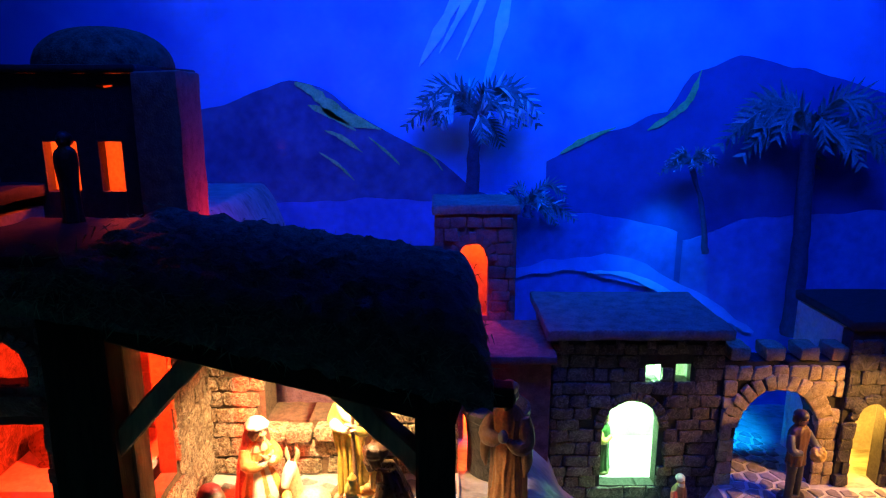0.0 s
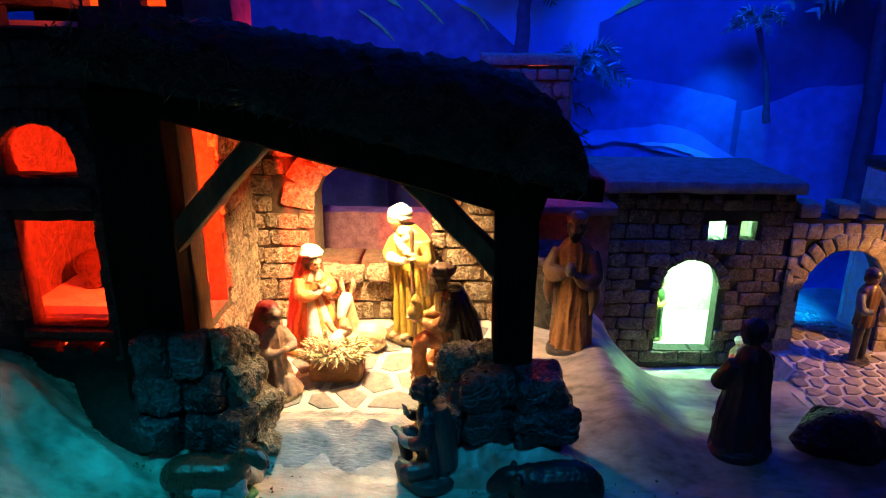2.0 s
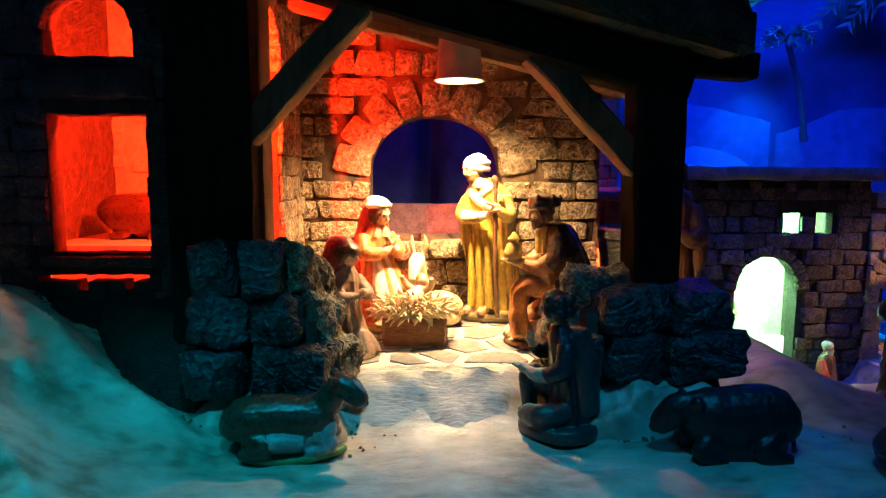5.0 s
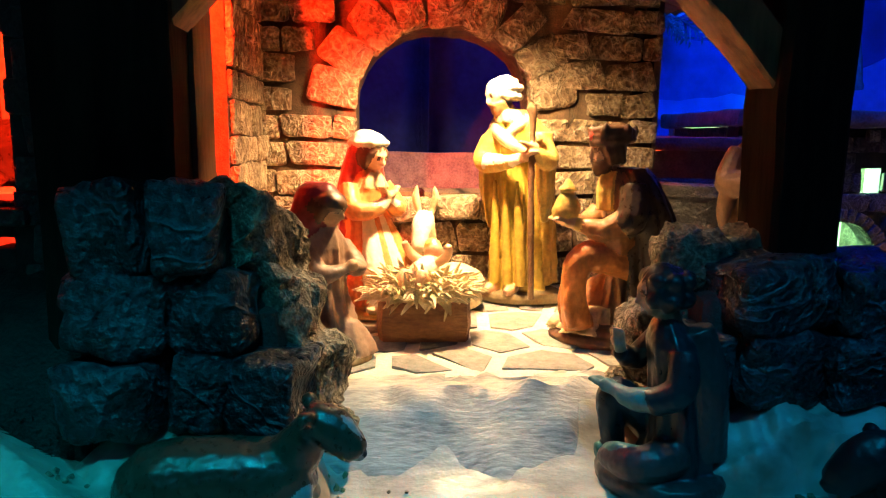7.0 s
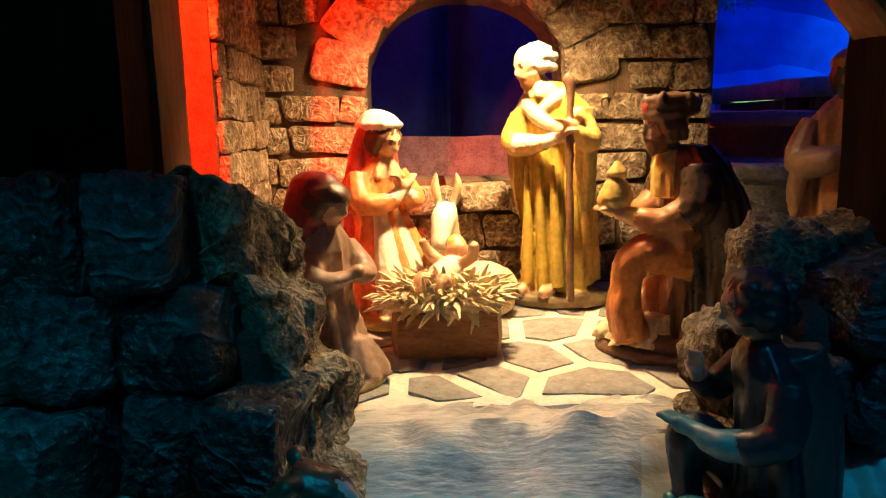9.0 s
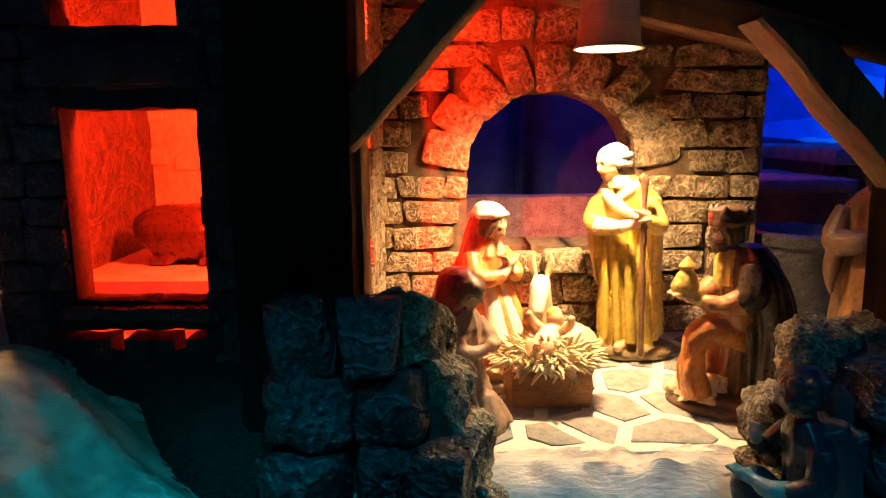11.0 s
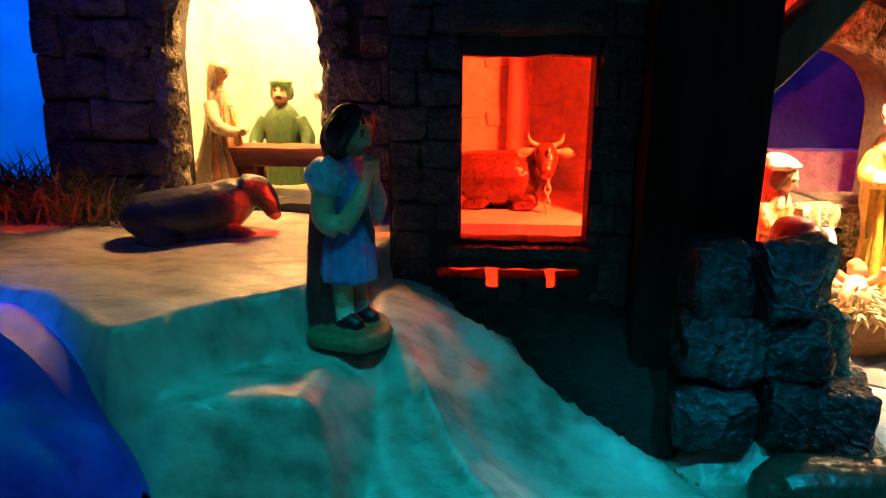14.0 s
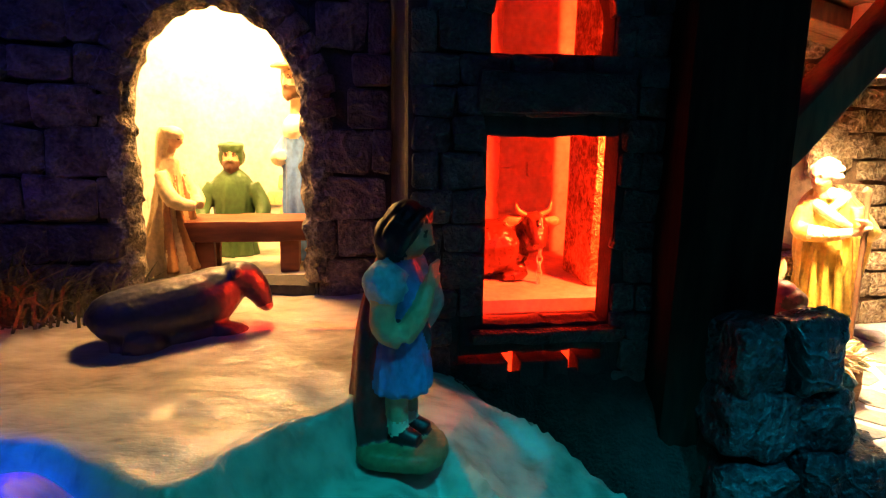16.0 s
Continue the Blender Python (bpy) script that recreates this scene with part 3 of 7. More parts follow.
def build_backdrop():
    bm = bmesh.new()
    box(bm, -1.4, 1.4, 1.10, 1.12, -0.3, 1.25)
    back = whole("backdrop", bm, M_SKY, "blue night sky painted on a flat backdrop board", "backdrop", kind="structure", smooth=False)
    # rays of the star
    for dx, w, length in ((-0.100, 0.010, 0.25), (-0.068, 0.007, 0.23), (-0.040, 0.006, 0.24), (-0.004, 0.010, 0.31)):
        bm = bmesh.new()
        stroke(bm, [(0.125 + dx * 0.3, 0.72), (0.095 + dx * 0.75, 0.72 - length * 0.6), (0.062 + dx * 1.0, 0.72 - length)], w, 1.096)
        part("light_ray", bm, M_RAY, back, "pale cyan painted ray of light")
    hills = (("far_hill", M_FARHILL, 1.092, [(0.17, 0.32), (0.22, 0.345), (0.28, 0.37), (0.36, 0.40), (0.40, 0.46), (0.47, 0.485), (0.56, 0.47), (0.70, 0.43), (1.2, 0.40)]),
             ("hill", M_HILL, 1.086, [(-0.64, 0.12), (-0.58, 0.34), (-0.5, 0.38), (-0.36, 0.405), (-0.29, 0.435), (-0.24, 0.448), (-0.20, 0.44), (-0.12, 0.385), (-0.02, 0.33), (0.06, 0.27), (0.14, 0.235)]),
             ("near_land", M_LAND, 1.080, [(-0.62, 0.10), (-0.55, 0.24), (-0.3, 0.25), (-0.1, 0.26), (0.10, 0.245), (0.24, 0.235), (0.34, 0.22), (0.40, 0.20)]),
             ("far_bank", M_LAND, 1.080, [(0.40, 0.19), (0.50, 0.225), (0.62, 0.235), (0.9, 0.25), (1.3, 0.25)]))
    made = {}
    for name, mat, y, keys in hills:
        floor = -0.2
        made[name] = part(name, outline_slab(ridge(keys), floor, y, y + 0.005), mat, back, "dark mountain painted on the backdrop")
    bm = bmesh.new()
    stroke(bm, [(0.08, 0.125), (0.20, 0.150), (0.31, 0.140), (0.42, 0.09), (0.53, 0.03)], 0.022, 1.0755)
    river = part("river", bm, M_RIVER, back, "bright blue painted river")
    bm = bmesh.new()
    stroke(bm, [(0.24, 0.138), (0.31, 0.132), (0.39, 0.095), (0.47, 0.05)], 0.007, 1.0735)
    part("river_light", bm, M_RAY, river, "pale cyan highlight on the river")
    bm = bmesh.new()
    for pts, w in (([(-0.235, 0.444), (-0.205, 0.43), (-0.165, 0.395), (-0.10, 0.372)], 0.014), ([(-0.215, 0.41), (-0.18, 0.395), (-0.14, 0.37)], 0.007),
                   ([(-0.19, 0.37), (-0.165, 0.36), (-0.13, 0.335)], 0.005), ([(-0.20, 0.335), (-0.17, 0.315), (-0.145, 0.29)], 0.0035), ([(-0.05, 0.345), (-0.02, 0.33), (0.0, 0.305)], 0.003),
                   ([(-0.12, 0.36), (-0.09, 0.335), (-0.07, 0.315)], 0.003)):
        stroke(bm, pts, w, 1.084)
    part("ridge_light", bm, M_RIDGE, made["hill"], "green-lit brush strokes on the ridge")
    bm = bmesh.new()
    for pts, w in (([(0.19, 0.332), (0.23, 0.355), (0.28, 0.375)], 0.005), ([(0.33, 0.37), (0.37, 0.395), (0.395, 0.42), (0.41, 0.465)], 0.008)):
        stroke(bm, pts, w, 1.090)
    part("ridge_light", bm, M_RIDGE, made["far_hill"], "pale brush strokes on the ridge")


def build_palm(place, height, spread, lean, fronds, seed, lit=0.5):
    rnd = random.Random(seed)
    x, y, z = place
    t = thing("palm_tree", place, "dark palm tree with painted highlights on its fronds before the backdrop", "tree", "palms")
    bm = bmesh.new()
    top = (x + lean, y, z + height)
    tube(bm, [(x, y, z), (x + lean * 0.25, y, z + height * 0.45), top], [0.011 * spread / 0.1, 0.008 * spread / 0.1, 0.007 * spread / 0.1], seg=10, steps=8)
    for v in bm.verts:
        v.co.x += 0.0012 * math.sin(v.co.z * 700)
    part("trunk", bm, M_TRUNK, t)
    for k in range(fronds):
        a = 2 * math.pi * k / fronds + rnd.uniform(-0.2, 0.2)
        up = rnd.uniform(0.15, 1.45)
        dx, dy = math.cos(a), 0.35 * math.sin(a)
        n = 14
        line = []
        for i in range(n + 1):
            u = i / n
            line.append(Vector((top[0] + dx * spread * u * (1.05 - 0.2 * up), top[1] + dy * spread * u, top[2] + spread * (up * u * 1.1 - (0.45 + 0.75 * up) * u * u))))
        crown = bmesh.new()
        tube(crown, line[::3], [0.0016] * len(line[::3]), seg=4, steps=2)
        for i in range(1, n):
            d = (line[i + 1] - line[i - 1]).normalized()
            for s in (-1, 1):
                side = Vector((-d.z, 0.0, d.x)) * s
                ln = spread * 0.24 * math.sin(math.pi * (0.12 + 0.82 * i / n)) * rnd.uniform(0.75, 1.1)
                w = d * spread * 0.022
                p = line[i]
                tip = p + side * ln * 0.75 + d * ln * 0.75 + Vector((0, rnd.uniform(-0.01, 0.01), -0.12 * ln))
                mid = p + (tip - p) * 0.5 + Vector((0, 0, 0.06 * ln))
                v = [crown.verts.new(c) for c in (p - w, mid - w, tip, mid + w, p + w)]
                # painted highlights on some outer leaflets of raised fronds
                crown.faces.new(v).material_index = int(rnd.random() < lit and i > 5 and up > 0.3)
        part("frond", crown, [M_PALMLEAF, M_PALMLIT], t, smooth=False)
    return t


# ---- the stable ----
def roof_low(x):
    return 0.200 + 0.25 * (0.035 - x)


def build_stable():
    st = thing("stable", (-0.13, 0.59, 0.0), "open stone and timber stable with a thatched lean-to roof", "stable")
    win = (-0.199, -0.075, 0.067, 0.128, 0.181)
    topline = lambda x: roof_low(x) + 0.004
    back = part("back_wall", wall_mesh(-0.276, 0.017, -0.01, 0.29, 0.69, 0.735, [win], topline, 0.0012), M_MORTAR, st, "stone back wall with an arched window")
    course_stones(back, -0.276, 0.017, 0.0, 0.29, 0.690, 0.034, 0.021, [win], stone_set(M_STONE, 0.2, 4.5), 0.005, topline, 0.031)
    # side wall between stable and tower, along y
    turn = Matrix.Translation((-0.264, 0, 0)) @ Matrix.Rotation(math.pi / 2, 4, "Z")
    side_win = (0.525, 0.594, 0.060, 0.205, 0.245)
    bm = wall_mesh(0.500, 0.690, -0.01, 0.272, 0.0, 0.016, [side_win], None, 0.001)
    bm.transform(turn)
    side = part("side_wall", bm, M_MORTAR, st, "side wall with an opening to the red tower room")
    course_stones(side, 0.50, 0.69, 0.0, 0.268, 0.0, 0.026, 0.018, [side_win], stone_set(M_STONE), 0.004, None, 0.012, turn)
    # sill blocks under the window
    shapes = stone_set(M_STONE)
    for k, x in enumerate((-0.19, -0.162, -0.128, -0.098)):
        lay(back, shapes, Matrix.LocRotScale((x, 0.682, 0.058 - 0.002 * (k % 2)), Euler((0, 0, random.uniform(-0.08, 0.08))), (0.031, 0.022, 0.017)))
    # timber
    def timber(name, a, b, w, d, mat, label):
        bm = bmesh.new()
        a, b = Vector(a), Vector(b)
        way = (b - a).normalized()
        side_ = Vector((0, 1, 0)) if abs(way.y) < 0.9 else Vector((1, 0, 0))
        up = way.cross(side_).normalized()
        side_ = up.cross(way).normalized()
        rings = []
        n = 8
        for i in range(n + 1):
            p = a + (b - a) * i / n
            ring = []
            for sx, sy in ((-0.5, -0.42), (-0.42, -0.5), (0.42, -0.5), (0.5, -0.42), (0.5, 0.42), (0.42, 0.5), (-0.42, 0.5), (-0.5, 0.42)):
                q = p + up * sx * w + side_ * sy * d
                ring.append(q + noise.noise_vector(q * 40) * 0.0016)
            rings.append(ring)
        ring_loft(bm, rings)
        return part(name, bm, mat, st, label)

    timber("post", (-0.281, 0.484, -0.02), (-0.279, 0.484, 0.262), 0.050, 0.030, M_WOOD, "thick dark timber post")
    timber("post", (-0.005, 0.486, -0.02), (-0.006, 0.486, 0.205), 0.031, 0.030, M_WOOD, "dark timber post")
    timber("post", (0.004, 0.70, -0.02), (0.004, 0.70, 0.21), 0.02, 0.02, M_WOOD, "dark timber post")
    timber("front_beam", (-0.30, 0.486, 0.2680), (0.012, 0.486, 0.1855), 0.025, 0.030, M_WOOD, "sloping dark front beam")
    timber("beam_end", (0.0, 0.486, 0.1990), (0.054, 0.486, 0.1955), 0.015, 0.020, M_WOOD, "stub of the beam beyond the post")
    timber("brace", (-0.262, 0.487, 0.150), (-0.184, 0.487, 0.236), 0.017, 0.022, M_LOG, "slanted brace, lamplight put into its browner colour")
    timber("brace", (-0.010, 0.487, 0.128), (-0.083, 0.487, 0.204), 0.017, 0.022, M_LOG, "slanted brace, lamplight put into its browner colour")
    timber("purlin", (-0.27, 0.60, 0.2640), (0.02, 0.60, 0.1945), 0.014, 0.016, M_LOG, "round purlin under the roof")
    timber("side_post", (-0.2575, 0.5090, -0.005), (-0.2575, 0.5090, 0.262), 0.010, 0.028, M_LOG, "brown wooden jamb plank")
    # boards under the thatch, each one a part
    y = 0.455
    while y < 0.715:
        bm = bmesh.new()
        w = random.uniform(0.026, 0.034)
        za, zb = roof_low(-0.30) - 0.0025, roof_low(0.03) - 0.0025
        v = []
        for yy in (y, min(y + w - 0.0015, 0.716)):
            for x, z in ((-0.30, za), (0.03, zb)):
                for dz in (0.0, 0.004):
                    v.append(bm.verts.new((x, yy, z + dz)))
        for f in ((0, 1, 3, 2), (4, 6, 7, 5), (0, 4, 5, 1), (2, 3, 7, 6), (0, 2, 6, 4), (1, 5, 7, 3)):
            bm.faces.new([v[i] for i in f])
        part("roof_board", bm, M_LOG, st)
        y += w
    # thatch
    bm = bmesh.new()
    nx, ny = 90, 46
    for top in (0, 1):
        grid = []
        for j in range(ny + 1):
            row = []
            for i in range(nx + 1):
                x = -0.315 + 0.352 * i / nx
                y = 0.447 + 0.275 * j / ny
                e = min(i, nx - i, 2 * j, ny - j) / 3.0
                edge = 1 - math.exp(-e)
                z = roof_low(x) + 0.003
                if top:
                    z += 0.006 - 0.095 * (0.035 - x)
                    z += (0.046 + 0.012 * (j / ny)) * (0.25 + 0.75 * edge) + edge * (0.007 * noise.noise(Vector((x * 50, y * 50, 0))) + 0.005 * noise.noise(Vector((x * 140, y * 140, 7))))
                else:
                    z -= 0.006 * (1 - edge) * (0.6 + noise.noise(Vector((x * 80, 0, 9))))
                wob = 0.004 * noise.noise(Vector((x * 60, y * 60, 11 + 4 * top)))
                row.append(bm.verts.new((x + wob, y + (wob if j else 0.5 * wob), z)))
            grid.append(row)
        for j in range(ny):
            for i in range(nx):
                q = (grid[j][i], grid[j][i + 1], grid[j + 1][i + 1], grid[j + 1][i])
                bm.faces.new(q if top else q[::-1])
        rim = [grid[0][i] for i in range(nx + 1)] + [grid[j][nx] for j in range(1, ny + 1)] + [grid[ny][i] for i in range(nx - 1, -1, -1)] + [grid[j][0] for j in range(ny - 1, 0, -1)]
        if top:
            for k in range(len(rim)):
                bm.faces.new((low_rim[k], low_rim[(k + 1) % len(rim)], rim[(k + 1) % len(rim)], rim[k]))
        else:
            low_rim = rim
    thatch = part("thatch", bm, M_THATCH, st, "dark mossy thatch")
    # loose straw and moss that hangs at the eaves
    bm = bmesh.new()
    rnd = random.Random(8)
    for k in range(1700):
        x = rnd.uniform(-0.31, 0.036)
        y = 0.447 + abs(rnd.gauss(0, 0.012)) if k % 3 else rnd.uniform(0.45, 0.7)
        z = roof_low(x) + (rnd.uniform(-0.002, 0.045) if k % 3 else 0.056) * (1 - 1.3 * (0.035 - x))
        p = Vector((x, y - (0.003 if k % 3 else 0), z))
        d = Vector((rnd.uniform(-1, 1), rnd.uniform(-0.8, 0.1), rnd.uniform(-0.9, 0.5))).normalized() * rnd.uniform(0.005, 0.015)
        s = d.orthogonal().normalized() * 0.0007
        v = [bm.verts.new(c) for c in (p - s, p + s, p + d)]
        bm.faces.new(v)
    ob = part("loose_straw", bm, M_MOSS, thatch, smooth=False)
    tagged(ob, "loose straw ends", kind="stuff")
    return st


def build_lamp():
    t = thing("hanging_lamp", (-0.123, 0.586, 0.20), "small enamel lamp shade with a lit bulb under the roof", "lamp")
    bm = bmesh.new()
    rings = []
    for z, r in ((0.244, 0.011), (0.240, 0.015), (0.202, 0.0175), (0.1985, 0.020), (0.1985, 0.0185), (0.203, 0.0165), (0.238, 0.013)):
        rings.append([(-0.123 + r * math.cos(a), 0.586 + r * math.sin(a), z) for a in (2 * math.pi * k / 28 for k in range(28))])
    ring_loft(bm, rings)
    part("shade", bm, M_SHADE, t, "grey enamel cylinder with a white rim")
    bm = bmesh.new()
    bmesh.ops.create_uvsphere(bm, u_segments=16, v_segments=10, radius=0.007, matrix=Matrix.Translation((-0.123, 0.586, 0.216)))
    part("bulb", bm, M_BULB, t, "glowing warm bulb")
    bm = bmesh.new()
    tube(bm, [(-0.123, 0.586, 0.242), (-0.123, 0.588, 0.262)], [0.004, 0.004], seg=8)
    part("cord", bm, F_BLACK, t)


def build_ledge():
    bm = bmesh.new()
    rough_box(bm, (-0.226, 0.436, -0.034), (-0.018, 0.504, 0.0002), 66, 0.0, 60, 0.006)
    for v in bm.verts:
        n = noise.noise(Vector((v.co.x * 55, v.co.y * 130, 2))) + 0.6 * noise.noise(Vector((v.co.x * 150, v.co.y * 260, 6)))
        if v.co.z > -0.008:
            fall = smooth01(0.497, 0.488, v.co.y)
            rim = 0.447 + 0.010 * noise.noise(Vector((v.co.x * 35, 1, 4))) + 0.005 * noise.noise(Vector((v.co.x * 110, 5, 4)))
            z = ground_z(v.co.x, v.co.y) + 0.0022 + 0.0045 * math.exp(-((v.co.y - 0.484) / 0.008) ** 2) * noise.noise(Vector((v.co.x * 75, v.co.y * 110, 3))) + 0.0003 * n * (0.5 + noise.noise(Vector((v.co.x * 18, v.co.y * 30, 9)))) - 0.006 * smooth01(rim + 0.022, rim - 0.006, v.co.y)
            z -= 0.008 * (smooth01(-0.212, -0.222, v.co.x) + smooth01(-0.036, -0.022, v.co.x)) * smooth01(0.48, 0.46, v.co.y)
            v.co.z += 0.0030 * n * (1 - fall) + (z - v.co.z) * fall
        v.co.y += 0.007 * noise.noise(Vector((v.co.x * 40, 3, v.co.z * 30)))
        if v.co.y < 0.480:
            lip = 0.447 + 0.010 * noise.noise(Vector((v.co.x * 35, 1, 4)))
            v.co.z = min(v.co.z, ground_z(v.co.x, v.co.y) + 0.0030 - 0.0075 * smooth01(lip + 0.022, lip - 0.006, v.co.y))
    whole("rock_ledge", bm, M_LEDGE, "rough streaked grey-white ledge along the stable floor", "ledge")


def build_floor():
    bm = bmesh.new()
    rough_box(bm, (-0.262, 0.497, -0.012), (0.018, 0.70, 0.0), 30, 0.0012, 60, 0.002)
    fl = whole("floor", bm, M_FLOOR, "pale stable floor with irregular grey flagstones", "floor", kind="structure")
    for c, poly in cells(-0.25, 0.015, 0.503, 0.686, 0.034, 0.0075, 5):
        under(link("flagstone", slab_stone(c, poly, 0.0012, lambda x, y: 0.0), M_FLAG), fl)
    return fl


# ---- the tower with the red room ----
def build_tower():
    t = thing("stone_tower", (-0.345, 0.58, 0.03), "dark stone tower with red-lit arched and square windows", "tower")
    low, high = (-0.386, -0.325, 0.077, 0.164, 0.164), (-0.385, -0.330, 0.199, 0.216, 0.238)
    slits = [(-0.3735, -0.3665, 0.030, 0.0635, 0.0635), (-0.3975, -0.3735, 0.0580, 0.0630, 0.0630), (-0.3665, -0.343, 0.0580, 0.0630, 0.0630), (-0.343, -0.3375, 0.036, 0.0635, 0.0635), (-0.3375, -0.327, 0.0580, 0.0630, 0.0630)]
    front = part("front_wall", wall_mesh(-0.4205, -0.303, -0.02, 0.292, 0.495, 0.510, [low, high, *slits], None, 0.0012), M_DARKMORTAR, t, "dark stone front wall")
    course_stones(front, -0.4195, -0.303, 0.0, 0.285, 0.495, 0.024, 0.016, [low, high, (-0.4, -0.325, 0.03, 0.0725, 0.0725)], stone_set(M_DARKSTONE), 0.0035, None, 0.010)
    bm = bmesh.new()
    rough_box(bm, (-0.392, 0.488, 0.0685), (-0.319, 0.510, 0.0755), 10, 0.0012, 70, 0.003)
    part("window_sill", bm, M_DARKSTONE, t, "worn dark stone sill")
    bm = bmesh.new()
    rough_box(bm, (-0.391, 0.488, 0.174), (-0.320, 0.4945, 0.192), 10, 0.001, 70, 0.003)
    part("lintel", bm, M_DARKSTONE, t)
    bm = bmesh.new()
    box(bm, -0.4215, -0.283, 0.655, 0.668, 0.0, 0.285)
    part("back_wall", bm, M_INNER, t, "red-lit plaster wall of the room")
    bm = bmesh.new()
    box(bm, -0.4215, -0.2825, 0.537, 0.545, -0.01, 0.0695)
    part("plinth_wall", bm, M_INNER, t)
    bm = bmesh.new()
    box(bm, -0.4215, -0.2825, 0.535, 0.654, 0.070, 0.077)
    part("room_floor", bm, M_INNER, t)
    bm = bmesh.new()
    rough_box(bm, (-0.4215, 0.500, 0.292), (-0.272, 0.67, 0.304), 14, 0.002, 40, 0.004)
    part("flat_roof", bm, M_DARKMORTAR, t, "flat dark roof")
    bm = bmesh.new()
    box(bm, -0.4195, -0.4155, 0.5165, 0.655, 0.0, 0.2915)
    part("side_wall", bm, M_DARKSTONE, t)
    bm = bmesh.new()
    tube(bm, [(-0.352, 0.645, 0.078), (-0.352, 0.646, 0.285)], [0.008, 0.008], seg=12)
    part("pillar", bm, M_INNER, t, "round red-lit pillar")
    bm = bmesh.new()
    rough_box(bm, (-0.312, 0.555, 0.077), (-0.296, 0.60, 0.285), 8, 0.002, 60, 0.003)
    pier = part("pier", bm, M_STONE, t, "rough stone pier in the red room")
    # masonry sketched on the room's wall
    shapes = stone_set(M_INNER)
    for k in range(16):
        lay(t, shapes, Matrix.LocRotScale((-0.412 + 0.024 * (k % 5) + random.uniform(-0.004, 0.004), 0.655, 0.095 + 0.038 * (k // 5) + random.uniform(-0.006, 0.006)), None, (0.018, 0.005, 0.011)))
    return t


# ---- the house with the bright niche ----
def build_niche_house():
    h = thing("niche_house", (-0.52, 0.62, 0.06), "dark stone house with a brightly lit arched niche", "house")
    o = (-0.558, -0.464, 0.080, 0.170, 0.229)
    front = part("front_wall", wall_mesh(-0.635, -0.4225, 0.02, 0.32, 0.565, 0.590, [o], None, 0.0015), M_DARKMORTAR, h, "dark wall of rough shiny stones")
    course_stones(front, -0.635, -0.4225, 0.05, 0.315, 0.565, 0.030, 0.021, [o], stone_set(M_NICHESTONE), 0.005, None, 0.012)
    # rough cork rim of the arch
    bm = bmesh.new()
    rows = []
    for k in range(41):
        s = k / 40
        if s < 0.3:
            p = (-0.5605, 0.083 + (0.170 - 0.083) * s / 0.3)
        elif s > 0.7:
            p = (-0.4615, 0.170 - (0.170 - 0.083) * (s - 0.7) / 0.3)
        else:
            a = math.pi * (1 - (s - 0.3) / 0.4)
            p = (-0.511 + 0.0495 * math.cos(a), 0.170 + 0.062 * math.sin(a))
        rows.append((p[0], 0.568, p[1]))
    tube(bm, rows, [0.0085] * 41, seg=9, steps=3)
    for v in bm.verts:
        v.co += noise.noise_vector(v.co * 150) * 0.0035
    part("arch_rim", bm, M_PALEROCK, h, "rough bark-like rim of the arch")
    bm = bmesh.new()
    box(bm, -0.585, -0.44, 0.700, 0.712, 0.06, 0.30)
    part("back_wall", bm, M_INNER, h, "pale plaster back of the niche")
    bm = bmesh.new()
    box(bm, -0.597, -0.585, 0.592, 0.712, 0.06, 0.30)
    part("side_wall", bm, M_INNER, h)
    bm = bmesh.new()
    box(bm, -0.44, -0.428, 0.592, 0.712, 0.06, 0.30)
    part("side_wall", bm, M_INNER, h)
    bm = bmesh.new()
    box(bm, -0.597, -0.428, 0.592, 0.712, 0.300, 0.31)
    part("niche_ceiling", bm, M_INNER, h)
    bm = bmesh.new()
    box(bm, -0.597, -0.428, 0.568, 0.712, 0.060, 0.0795)
    part("niche_floor", bm, M_GROUND, h)
    bm = bmesh.new()
    rough_box(bm, (-0.64, 0.56, 0.32), (-0.4225, 0.72, 0.335), 12, 0.003, 30, 0.004)
    part("roof", bm, M_DARKMORTAR, h)
    shapes = stone_set(M_CRIBBRICK)
    for r in range(4):
        for k in range(4):
            lay(h, shapes, Matrix.LocRotScale((-0.495 + 0.016 * k + 0.008 * (r % 2), 0.700, 0.088 + 0.0115 * r), None, (0.0145, 0.005, 0.010)), "brick")
    return h


M_CRIBBRICK = paint("pale_brick", (0.50, 0.36, 0.16), (0.70, 0.55, 0.28), 90, 0.8, 0.6, vary=0.2)


